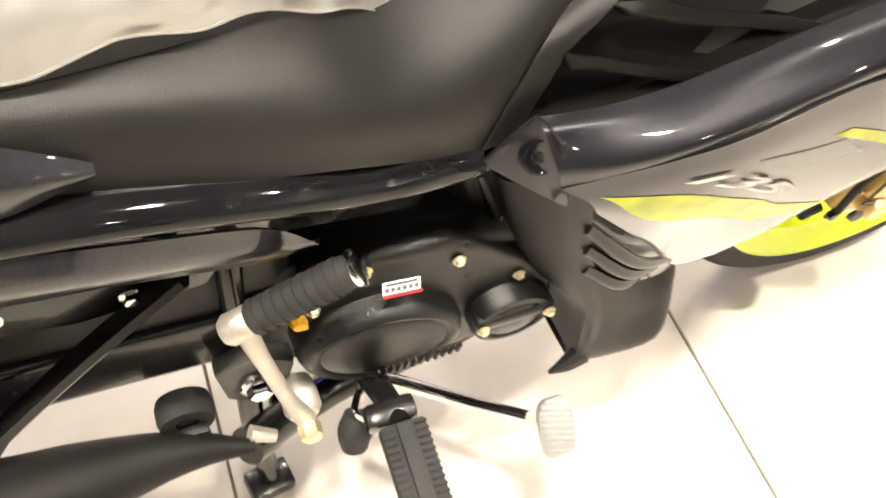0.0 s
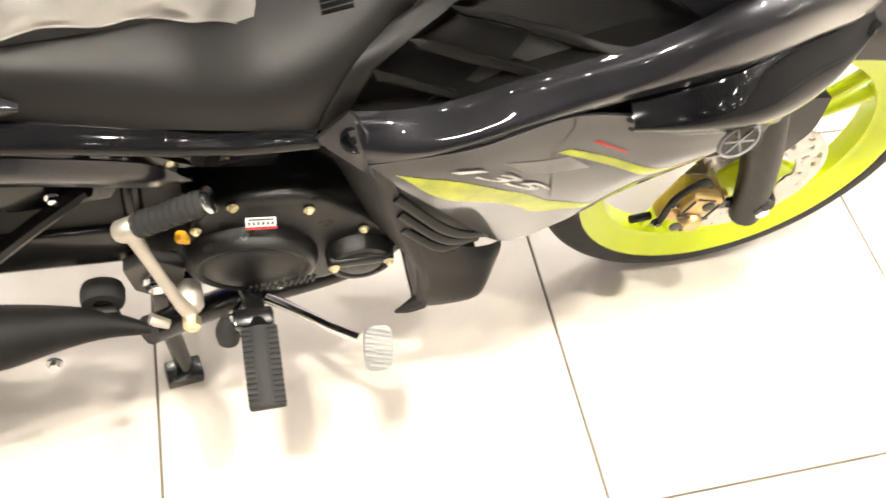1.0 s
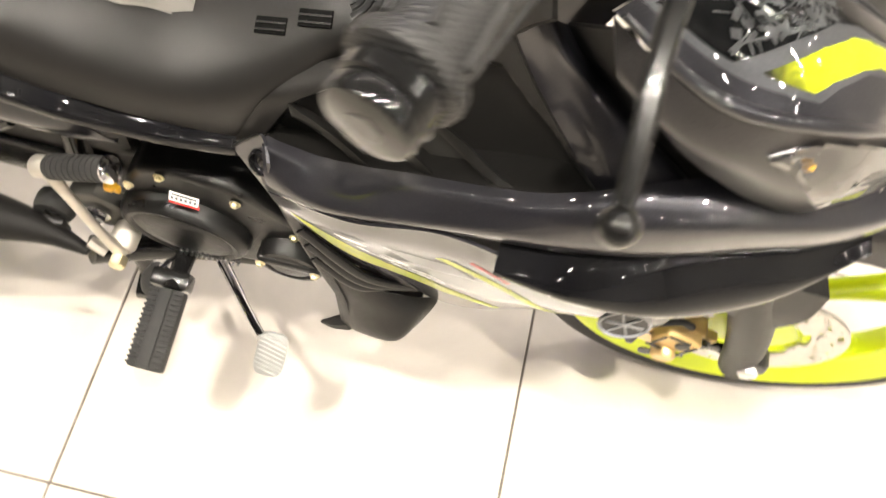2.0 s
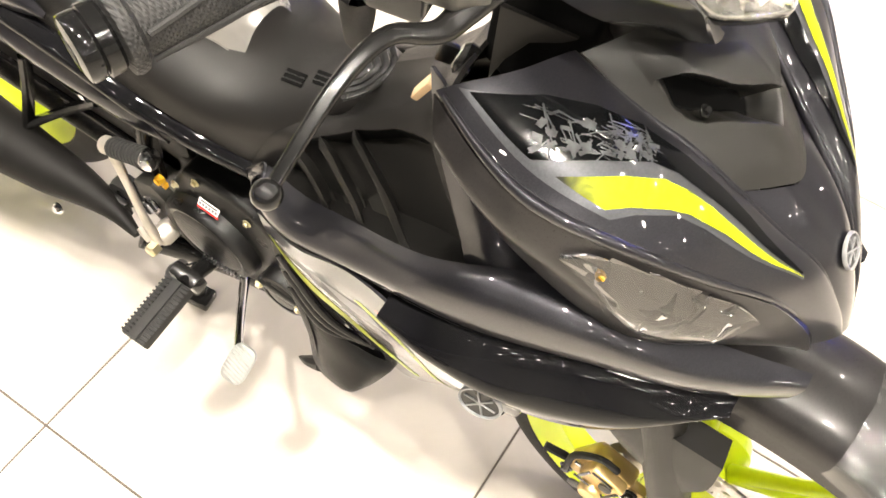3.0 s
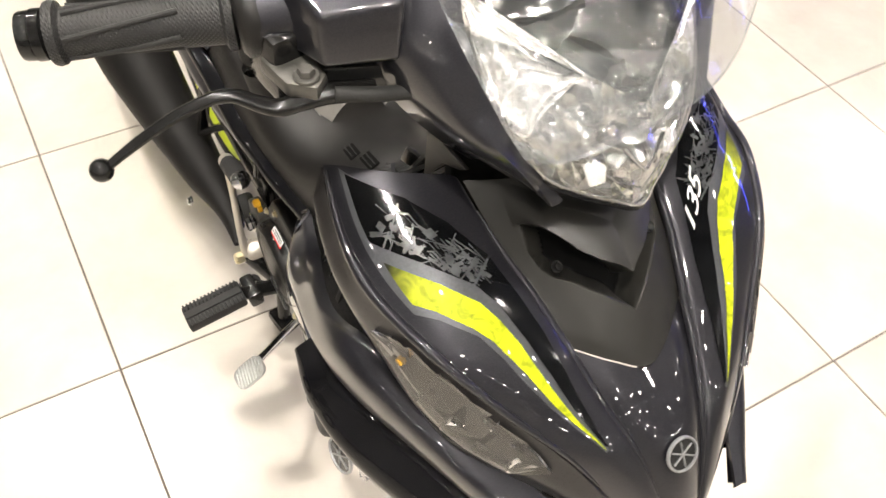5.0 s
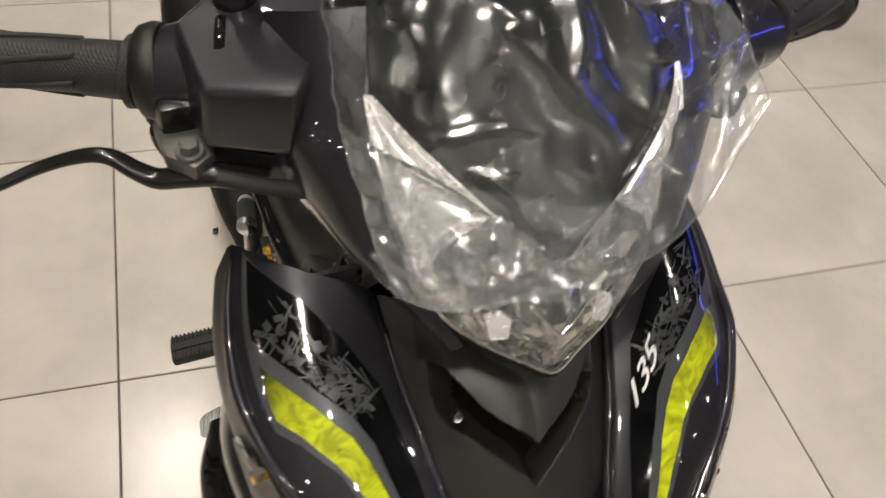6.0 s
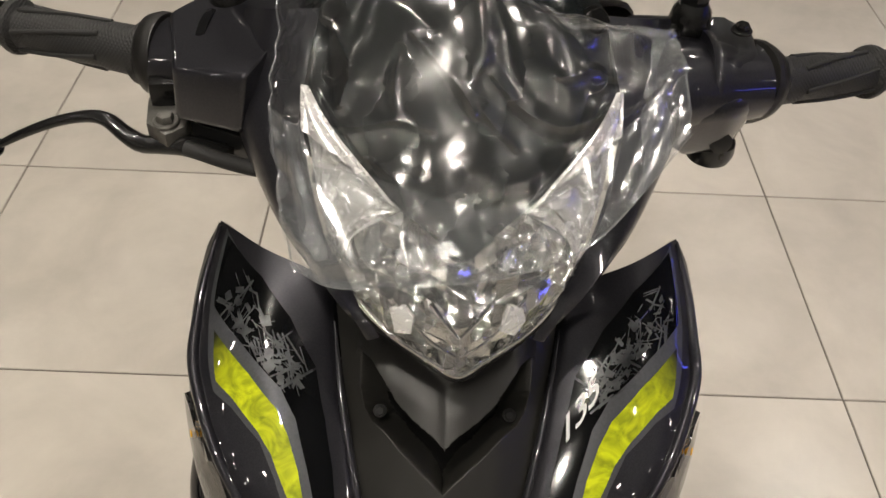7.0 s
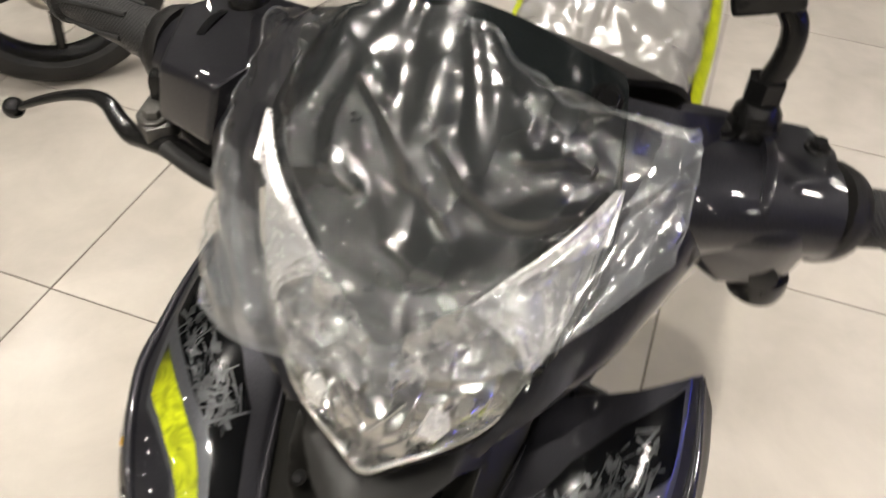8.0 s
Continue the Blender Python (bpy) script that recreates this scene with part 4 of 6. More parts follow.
def front_cowl(bike):
    c = empty("front_cowl", "grey painted front cowl with black and lime prints", "", parent=bike)
    rows = [[(0.550, 0.084, 0.882), (0.548, 0.094, 0.892), (0.532, 0.135, 0.899), (0.510, 0.165, 0.899), (0.498, 0.176, 0.894)],
            [(0.587, 0.078, 0.860), (0.589, 0.086, 0.868), (0.578, 0.130, 0.880), (0.556, 0.165, 0.879), (0.535, 0.184, 0.872)],
            [(0.612, 0.073, 0.847), (0.614, 0.081, 0.854), (0.607, 0.125, 0.868), (0.588, 0.162, 0.866), (0.568, 0.186, 0.856)],
            [(0.640, 0.067, 0.834), (0.642, 0.075, 0.841), (0.640, 0.115, 0.850), (0.622, 0.155, 0.852), (0.604, 0.182, 0.848)],
            [(0.682, 0.056, 0.806), (0.684, 0.064, 0.814), (0.686, 0.098, 0.819), (0.672, 0.135, 0.824), (0.655, 0.160, 0.828)],
            [(0.722, 0.046, 0.778), (0.724, 0.053, 0.785), (0.724, 0.078, 0.788), (0.714, 0.102, 0.792), (0.700, 0.127, 0.795)],
            [(0.764, 0.032, 0.748), (0.766, 0.038, 0.754), (0.763, 0.054, 0.757), (0.755, 0.070, 0.759), (0.746, 0.088, 0.758)],
            [(0.800, 0.020, 0.700), (0.801, 0.024, 0.705), (0.798, 0.034, 0.707), (0.792, 0.044, 0.708), (0.784, 0.055, 0.706)],
            [(0.818, 0.012, 0.666), (0.818, 0.015, 0.668), (0.814, 0.022, 0.669), (0.808, 0.030, 0.668), (0.800, 0.038, 0.666)]]
    flank = [[(0.498, 0.178, 0.892), (0.535, 0.186, 0.870), (0.568, 0.188, 0.854), (0.604, 0.184, 0.846), (0.655, 0.162, 0.826), (0.700, 0.129, 0.793), (0.746, 0.090, 0.756), (0.784, 0.057, 0.704), (0.800, 0.040, 0.664)],
            [(0.508, 0.190, 0.868), (0.532, 0.195, 0.850), (0.560, 0.196, 0.832), (0.600, 0.190, 0.812), (0.655, 0.172, 0.782), (0.703, 0.140, 0.752), (0.748, 0.100, 0.722), (0.784, 0.062, 0.684), (0.800, 0.042, 0.660)],
            [(0.515, 0.186, 0.850), (0.538, 0.188, 0.832), (0.563, 0.188, 0.808), (0.597, 0.180, 0.776), (0.637, 0.168, 0.743), (0.682, 0.148, 0.716), (0.735, 0.102, 0.697), (0.778, 0.060, 0.674), (0.797, 0.038, 0.657)]]
    for s in (-1, 1):
        sh = out(Sheet(rows, 36, 60, s), (0.6, 0, 0.8))
        p = part("cowl_side", sh.solid(0.004), GREY, c, "grey cowl half with printed stripes")
        part("outer_rim", tube([sh.at(0.985, 0.01 + 0.80 * k / 40) for k in range(41)], [0.002, 0.005, 0.0045, 0.003, 0.001], 10, 80), GREY, p, "rounded grey rim")
        part("inner_ridge", tube([sh.at(0.03, 0.08 + 0.80 * k / 40) for k in range(41)], [0.001, 0.0035, 0.0035, 0.003, 0.001], 10, 80), GREY, p, "raised grey ridge")
        part("band_print", sh.decal([(0.885, 0.005), (0.865, 0.16), (0.84, 0.30), (0.72, 0.315), (0.56, 0.36), (0.52, 0.42), (0.52, 0.55), (0.47, 0.70)],
                                    [(0.85, 0.012), (0.53, 0.060), (0.33, 0.114), (0.19, 0.192), (0.17, 0.26), (0.18, 0.38), (0.25, 0.55), (0.40, 0.69)], 30, 96, 0.0005, True), BAND, p, "silver grey printed border")
        part("shard_print", sh.decal([(0.85, 0.018), (0.82, 0.145), (0.60, 0.190), (0.38, 0.248)], [(0.85, 0.016), (0.51, 0.055), (0.31, 0.110), (0.17, 0.190)], 30, 80, 0.0012, True), SHARDS, p, "gloss black print with worn grey marks")
        part("shard_tail", sh.decal([(0.37, 0.252), (0.31, 0.300), (0.30, 0.39), (0.31, 0.48), (0.36, 0.60), (0.41, 0.68)], [(0.17, 0.195), (0.15, 0.290), (0.16, 0.38), (0.20, 0.48), (0.28, 0.60), (0.38, 0.68)], 14, 80, 0.0012, True), SHARDS, p)
        worn_marks(sh, 31 + s, p)
        part("lime_stripe", sh.decal([(0.80, 0.189), (0.80, 0.278), (0.70, 0.296), (0.56, 0.340), (0.50, 0.375), (0.46, 0.46), (0.47, 0.56), (0.44, 0.69)],
                                     [(0.80, 0.187), (0.56, 0.240), (0.41, 0.290), (0.37, 0.335), (0.355, 0.395), (0.37, 0.47), (0.39, 0.56), (0.435, 0.69)], 20, 110, 0.0013, True), LIMEF, p, "lime marbled stripe fading to black")
        if s > 0:
            text_on("number", "135", sh, 0.185, 0.365, 0.318, 0.208, WHITE, p, 0.60, 0.0026, tall=0.42)
        sk = out(Sheet(flank, 60, 16, s), (0, s, 0))
        part("cowl_flank", sk.solid(0.003), FLANK, c, "dark flank of the cowl")
        lu, ll = [(0.285, 0.29), (0.34, 0.10), (0.42, 0.06), (0.54, 0.06), (0.65, 0.12), (0.715, 0.22)], [(0.285, 0.32), (0.36, 0.42), (0.45, 0.62), (0.55, 0.78), (0.65, 0.62), (0.715, 0.26)]
        lamp = part("turn_signal", sk.decal(lu, ll, 12, 30, 0.0045), SMOKED, c, "clear turn signal lens")
        cu, cl = spline([(*q, 0) for q in lu], 40), spline([(*q, 0) for q in ll], 40)
        mirror = Sheet([[sk.at(*(p + (q - p) * k / 5)[:2], 0.0014) for p, q in zip(cu, cl)] for k in range(6)], 80, 36)
        if float((mirror.n[:, :, 1] * s).mean()) < 0:
            mirror.flip()
        facets(mirror, 6, 3, 0.27, 0.0, 23)
        mb = bmesh.new()
        grid = [[mb.verts.new(p) for p in r] for r in mirror.g]
        for r0, r1 in zip(grid, grid[1:]):
            for k in range(len(r0) - 1):
                mb.faces.new((r0[k], r0[k + 1], r1[k + 1], r1[k]))
        part("reflector", mb, CHROME, lamp, "faceted chrome reflector")
        bp = sk.at(0.36, 0.28, 0.002)
        part("bulb", lathe([(0.002, -0.002), (0.004, 0.0), (0.003, 0.0025)], Matrix.Translation(bp) @ Vector((0, 0, 1)).rotation_difference(Vector((0.3, s, 0))).to_matrix().to_4x4(), 12), ORANGE, lamp, "orange bulb")
    return c


def mirrored(rows):
    return [[(x, -y, z) for x, y, z in r] + [(x, y, z) for x, y, z in r[-2::-1]] for r in rows]


def cowl_centre(c):
    half = [[(0.552, 0.083, 0.884), (0.575, 0.045, 0.893), (0.583, 0.0, 0.896)],
            [(0.588, 0.077, 0.861), (0.618, 0.040, 0.877), (0.632, 0.0, 0.882)],
            [(0.613, 0.072, 0.846), (0.642, 0.036, 0.858), (0.660, 0.0, 0.860)],
            [(0.641, 0.066, 0.833), (0.664, 0.034, 0.839), (0.680, 0.0, 0.836)],
            [(0.664, 0.060, 0.820), (0.692, 0.030, 0.815), (0.705, 0.0, 0.808)],
            [(0.681, 0.056, 0.806), (0.706, 0.027, 0.800), (0.719, 0.0, 0.793)]]
    sh = out(Sheet(mirrored(half), 181, 200), (0.6, 0, 0.8))
    g0, n0 = sh.g.copy(), sh.n.copy()
    ay = np.abs(g0[:, :, 1])
    xl = np.interp(ay, [0, 0.020, 0.030, 0.040, 0.048, 0.06], [0.666, 0.649, 0.638, 0.624, 0.612, 0.600])
    xb = np.interp(ay, [0, 0.014, 0.030, 0.042, 0.050, 0.056, 0.06], [0.687, 0.677, 0.663, 0.650, 0.642, 0.632, 0.618])
    inside = np.minimum(np.minimum(g0[:, :, 0] - xl, xb - g0[:, :, 0]), 0.0605 - ay)
    k = np.clip(inside / 0.005, 0, 1)
    k = k * k * (3 - 2 * k)
    lip = np.clip(1 + (g0[:, :, 0] - xl) / 0.03, 0, 1) * (g0[:, :, 0] < xl) * np.clip((0.064 - ay) / 0.02, 0, 1)
    sh.g = g0 - n0 * (k * 0.026)[:, :, None] + n0 * (lip * 0.008)[:, :, None]
    p = part("centre_panel", sh.solid(0.003), PANEL_GREY, c, "matt dark centre panel with V-shaped vent")
    # the sunk area again as a black lining, painting in the vent's shade
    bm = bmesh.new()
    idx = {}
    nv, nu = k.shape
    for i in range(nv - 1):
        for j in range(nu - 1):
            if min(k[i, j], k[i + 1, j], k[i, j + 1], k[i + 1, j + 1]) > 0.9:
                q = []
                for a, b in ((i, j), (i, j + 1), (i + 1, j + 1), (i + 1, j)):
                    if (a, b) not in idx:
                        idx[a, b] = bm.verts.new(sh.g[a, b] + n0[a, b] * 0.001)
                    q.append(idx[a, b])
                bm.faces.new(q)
    part("vent_shade", bm, SHADE_BLACK, p, "black lining for the shade inside the V-shaped vent")
    for s in (-1, 1):
        hex_bolt("vent_screw", (0.636, s * 0.045, 0.850), 0.0035, p, STEEL_BLACK, (0.6, 0, 0.8))
    nose = [[(0.681, 0.056, 0.804), (0.706, 0.027, 0.798), (0.719, 0.0, 0.790)],
            [(0.722, 0.047, 0.778), (0.742, 0.025, 0.776), (0.750, 0.0, 0.770)],
            [(0.764, 0.033, 0.748), (0.774, 0.018, 0.747), (0.779, 0.0, 0.745)],
            [(0.800, 0.021, 0.700), (0.804, 0.01, 0.701), (0.806, 0.0, 0.700)],
            [(0.818, 0.013, 0.666), (0.820, 0.007, 0.666), (0.821, 0.0, 0.665)]]
    ns = out(Sheet(mirrored(nose), 21, 30), (0.7, 0, 0.7))
    n = part("nose", ns.solid(0.003), GREY, c, "grey painted pointed nose")
    em = Matrix.Translation((0.7795, 0, 0.7455)) @ Vector((0, 0, 1)).rotation_difference(Vector((0.8, 0, 0.6))).to_matrix().to_4x4() @ pose(0, 0, 0, 0, 0, 90)
    emblem("nose_badge", em, 0.0155, n)


def facet_material():
    m = material("faceted_chrome", (0.78, 0.77, 0.75), 0.11, 1.0, 0.3, rough_var=0.03)
    nt = m.node_tree
    tc = nt.nodes.new("ShaderNodeTexCoord")
    v = nt.nodes.new("ShaderNodeTexVoronoi")
    v.inputs["Scale"].default_value = 50
    nt.links.new(tc.outputs["Object"], v.inputs["Vector"])
    bp = nt.nodes.new("ShaderNodeBump")
    bp.inputs["Strength"].default_value = 0.35
    bp.inputs["Distance"].default_value = 0.009
    nt.links.new(v.outputs["Distance"], bp.inputs["Height"])
    nt.links.new(bp.outputs["Normal"], nt.nodes["Principled BSDF"].inputs["Normal"])
    return m


FACET = facet_material()
side_fairings(BIKE)
inner_shield(BIKE)
COWL = front_cowl(BIKE)
cowl_centre(COWL)
front_wheel(BIKE)
fork(BIKE)
fender(BIKE)


def headlight(bike):
    h = empty("headlight", "clear headlight with dark smoked screen above", "", parent=bike)
    half = [[(0.598, 0.072, 0.950), (0.616, 0.060, 0.931), (0.634, 0.040, 0.923), (0.646, 0.018, 0.915), (0.6555, 0.0, 0.911)],
            [(0.583, 0.089, 0.985), (0.612, 0.070, 0.970), (0.634, 0.044, 0.962), (0.646, 0.02, 0.958), (0.652, 0.0, 0.957)],
            [(0.555, 0.098, 1.030), (0.580, 0.070, 1.026), (0.599, 0.044, 1.013), (0.616, 0.018, 0.999), (0.627, 0.0, 0.990)]]
    lens = out(Sheet(mirrored(half), 41, 22), (1, 0, 0.4))
    part("lens", lens.solid(0.0025), LENS, h, "clear plastic headlight lens").visible_shadow = False
    low = [[0.4 * a + 0.6 * b for a, b in zip(p, q)] for p, q in zip(half[0], half[1])]
    inner = Sheet(mirrored([[(x - 0.003, y * 0.985, z + 0.001) for x, y, z in half[0]], [(x - 0.010, y * 0.99, z) for x, y, z in low], [(x - 0.024, y * 0.99, z + 0.006) for x, y, z in half[1]], [(x - 0.012, y * 0.99, z - 0.003) for x, y, z in half[2]]]), 157, 61)
    out(inner, (1, 0, 0.4))
    facets(inner, 15, 6, 0.60, -0.20, 11)
    part("reflector", inner.solid(0.002), FACET, h, "faceted chrome reflector")
    for s in (0, 1):
        line = [(0.0, 0.27), (0.0, 0.62), (0.004, 0.99), (0.08, 0.995), (0.18, 0.995), (0.31, 0.99)], [(0.0, 0.22), (0.05, 0.26), (0.11, 0.36), (0.18, 0.62), (0.31, 0.97)]
        a, b = [np.array(spline([((1 - u if s else u), v, 0) for u, v in q], 60)) for q in line]
        rows = [[lens.at(*(p + (q - p) * k / 35)[:2], -0.0045 - 0.0016 * math.sin(k * 1.15 + 2.2 * math.sin(k * 0.37)) - 0.001 * math.sin(0.55 * k)) for p, q in zip(a, b)] for k in range(36)]
        wing = bmesh.new()
        grid = [[wing.verts.new(p) for p in r] for r in rows]
        for r0, r1 in zip(grid, grid[1:]):
            for k in range(59):
                wing.faces.new((r0[k], r0[k + 1], r1[k + 1], r1[k]))
        part("wing_reflector", wing, SILVERED, h, "bright fluted side reflector")
    part("lens_edge", tube([lens.at(k / 30, 0.05, 0.0) for k in range(31)], [0.0012] * 2, 8, 60), LENS, h, "thick clear lower edge of the lens")
    part("reflector_edge", tube([lens.at(k / 30, 0.035, -0.001) for k in range(31)], [0.0018] * 2, 8, 60), CHROME_DULL, h)
    rim = [lens.at(k / 30, 0.0, 0.001) for k in range(31)]
    part("lens_rim", tube([p - np.array((0.003, 0, 0.0015)) for p in rim], [0.0020] * 2, 8, 60), GLOSS, h)
    for s in (-1, 1):
        part("reflector_bowl", lathe([(0.003, -0.02), (0.012, -0.012), (0.022, 0.0), (0.026, 0.010), (0.0265, 0.010), (0.023, -0.001), (0.0125, -0.014)], Matrix.Translation((0.599, s * 0.037, 0.984)) @ Vector((0, 0, 1)).rotation_difference(Vector((1, s * 0.25, 0.3))).to_matrix().to_4x4(), 30, True), CHROME_DULL, h, "round chrome reflector bowl")
        part("bulb", lathe([(0.004, 0), (0.006, 0.006), (0.005, 0.014), (0.001, 0.018)], Matrix.Translation((0.593, s * 0.034, 0.978)) @ Vector((0, 0, 1)).rotation_difference(Vector((1, 0, 0.25))).to_matrix().to_4x4(), 14), LENS, h)
        part("v_bar", tube([(0.648, 0.001 * s, 0.944), (0.644, s * 0.009, 0.953), (0.638, s * 0.018, 0.964)], [0.0016] * 3, 8, 10), CHROME, h, "bright V-shaped reflector edge")
        part("v_bar", tube([(0.650, s * 0.002, 0.928), (0.642, s * 0.020, 0.937), (0.627, s * 0.041, 0.957)], [0.0011] * 3, 8, 10), CHROME, h)
    screen = [[(0.557, 0.096, 1.030), (0.581, 0.070, 1.028), (0.601, 0.044, 1.015), (0.618, 0.018, 1.001), (0.629, 0.0, 0.991)],
              [(0.535, 0.094, 1.052), (0.563, 0.070, 1.060), (0.577, 0.044, 1.055), (0.585, 0.018, 1.051), (0.588, 0.0, 1.050)],
              [(0.500, 0.088, 1.080), (0.524, 0.066, 1.092), (0.536, 0.040, 1.096), (0.542, 0.018, 1.098), (0.544, 0.0, 1.099)],
              [(0.490, 0.083, 1.087), (0.505, 0.063, 1.103), (0.509, 0.040, 1.114), (0.511, 0.018, 1.1205), (0.5115, 0.0, 1.1225)]]
    v = out(Sheet(mirrored(screen), 41, 30), (0.7, 0, 0.7))
    sc = part("screen", v.solid(0.003), SCREEN, h, "smoked black headlight screen")
    for s in (0, 1):
        line = [(0.0, 0.0), (0.0, 0.15), (0.0, 0.30)], [(0.31, 0.0), (0.16, 0.11), (0.025, 0.31)]
        a, b = [np.array(spline([((1 - u if s else u), t, 0) for u, t in q], 50)) for q in line]
        top = bmesh.new()
        grid = [[top.verts.new(v.at(*(p + (q - p) * k / 30)[:2], 0.0042 + 0.0012 * math.sin(k * 1.05 + 2.0 * math.sin(k * 0.41)))) for p, q in zip(a, b)] for k in range(31)]
        for r0, r1 in zip(grid, grid[1:]):
            for k in range(49):
                top.faces.new((r0[k], r0[k + 1], r1[k + 1], r1[k]))
        part("wing_reflector", top, SILVERED, h, "bright fluted side reflector")
    for s in (-1, 1):
        hex_bolt("screen_screw", (0.551, s * 0.0745, 1.068), 0.0066, sc, BAR_END, (0.7, s * 0.2, 0.7))
        hex_bolt("screen_screw", (0.518, s * 0.0775, 1.086), 0.0066, sc, BAR_END, (0.6, s * 0.2, 0.75))
        side = out(Sheet([[(0.500, 0.088, 1.080), (0.492, 0.118, 1.074), (0.47, 0.140, 1.062)],
                          [(0.538, 0.096, 1.052), (0.524, 0.126, 1.044), (0.495, 0.148, 1.030)],
                          [(0.557, 0.099, 1.030), (0.544, 0.134, 1.018), (0.512, 0.150, 0.998)],
                          [(0.584, 0.090, 0.985), (0.576, 0.116, 0.976), (0.535, 0.125, 0.955)],
                          [(0.599, 0.073, 0.950), (0.610, 0.086, 0.950), (0.560, 0.092, 0.922)],
                          [(0.626, 0.050, 0.917), (0.622, 0.058, 0.911), (0.575, 0.045, 0.888)]], 14, 30, s), (0.4, s, 0.2))
        part("headlight_cowl", side.solid(0.004), GREY, h, "grey painted headlight surround")
    # added solid: the dark stem, and the shade of the cavity round it in black
    part("stem_cavity_fill", loft([[(0.462, -0.040, 0.79), (0.500, -0.058, 0.79), (0.545, -0.050, 0.79), (0.545, 0.050, 0.79), (0.500, 0.058, 0.79), (0.462, 0.040, 0.79)],
                             [(0.470, -0.044, 0.96), (0.505, -0.066, 0.96), (0.560, -0.060, 0.96), (0.560, 0.060, 0.96), (0.505, 0.066, 0.96), (0.470, 0.044, 0.96)]], 0.006), SHADE_BLACK, h, "black filler for the steering stem and the shaded cavity round it")
    for s in (-1, 1):
        part("stem_fin", prism([(0, 0), (0.059, -0.002), (0.050, 0.006), (0.026, 0.020), (0.010, 0.046), (0.000, 0.072)], 0.004, Matrix.Translation((0.486, s * 0.078, 0.884)) @ Matrix(((1, 0, 0, 0), (0, 0, 1, 0), (0, -1, 0, 0), (0, 0, 0, 1))), 0.001), MATTE, h, "grey plastic gusset beside the steering stem")
    part("neck", tube([(0.50, 0, 0.99), (0.54, 0, 0.93), (0.58, 0, 0.87)], [0.05, 0.05, 0.04], 18, 10), MATTE, h)
    back = out(Sheet(mirrored([[(0.486, 0.080, 1.082), (0.490, 0.04, 1.098), (0.492, 0.0, 1.104)], [(0.445, 0.12, 1.055), (0.43, 0.05, 1.06), (0.43, 0, 1.06)], [(0.455, 0.13, 1.0), (0.44, 0.05, 0.99), (0.44, 0, 0.99)]]), 15, 12), (-1, 0, 0.3))
    part("instrument_cover", back.solid(0.004), MATTE, h, "dark rear instrument cover")
    # the two pale side lamps in the lower half of the lens
    for s in (-1, 1):
        part("side_lamp", prism([(-0.010, -0.007), (0.007, -0.008), (0.009, 0.003), (-0.002, 0.008), (-0.010, 0.003)], 0.004, Matrix.Translation((0.633, s * 0.033, 0.944)) @ Vector((0, 0, 1)).rotation_difference(Vector((1, s * 0.5, 0.45))).to_matrix().to_4x4(), 0.001), SILVERED, h, "pale diffusing side lamp")
    # the bars, and all that turns with them, stand two degrees to the left
    h.matrix_basis = Matrix.Translation((0.4975, 0, 0)) @ pose(0, 0, 0, 0, 0, 2) @ Matrix.Translation((-0.5, 0, 0))


def knurled():
    m = material("knurled_grip_rubber", (0.02, 0.02, 0.02), 0.5, 0, 0, (0.032, 0.031, 0.03), 40, 0.6)
    nt = m.node_tree
    tc = nt.nodes.new("ShaderNodeTexCoord")
    hs = []
    for rot in (0.7, -0.7):
        mp = nt.nodes.new("ShaderNodeMapping")
        mp.inputs["Rotation"].default_value = (rot, 0, 0)
        w = nt.nodes.new("ShaderNodeTexWave")
        w.bands_direction = "Y"
        w.inputs["Scale"].default_value = 150
        nt.links.new(tc.outputs["Object"], mp.inputs["Vector"])
        nt.links.new(mp.outputs["Vector"], w.inputs["Vector"])
        hs.append(w)
    mul = nt.nodes.new("ShaderNodeMath")
    mul.operation = "MULTIPLY"
    nt.links.new(hs[0].outputs["Fac"], mul.inputs[0])
    nt.links.new(hs[1].outputs["Fac"], mul.inputs[1])
    bp = nt.nodes.new("ShaderNodeBump")
    bp.inputs["Strength"].default_value = 0.6
    bp.inputs["Distance"].default_value = 0.0008
    nt.links.new(mul.outputs[0], bp.inputs["Height"])
    nt.links.new(bp.outputs["Normal"], nt.nodes["Principled BSDF"].inputs["Normal"])
    return m


KNURL = knurled()


def along(a, b, profile, seg=28):
    """A turned shape along the line from a to b; profile of (radius, share of the way)."""
    a, b = Vector(a), Vector(b)
    m = Matrix.Translation(a) @ Vector((0, 0, 1)).rotation_difference((b - a).normalized()).to_matrix().to_4x4()
    return lathe([(r, h * (b - a).length) for r, h in profile], m, seg)


def loft(rings, bevel):
    """A closed solid through outlines of equal count, with softened edges."""
    bm = bmesh.new()
    vs = [[bm.verts.new(p) for p in r] for r in rings]
    n = len(rings[0])
    for a, b in zip(vs, vs[1:]):
        for i in range(n):
            bm.faces.new((a[i], a[(i + 1) % n], b[(i + 1) % n], b[i]))
    bm.faces.new(vs[0][::-1])
    bm.faces.new(vs[-1])
    bmesh.ops.recalc_face_normals(bm, faces=bm.faces)
    bmesh.ops.bevel(bm, geom=bm.edges[:], offset=bevel, segments=3, profile=0.6, affect="EDGES")
    return bm


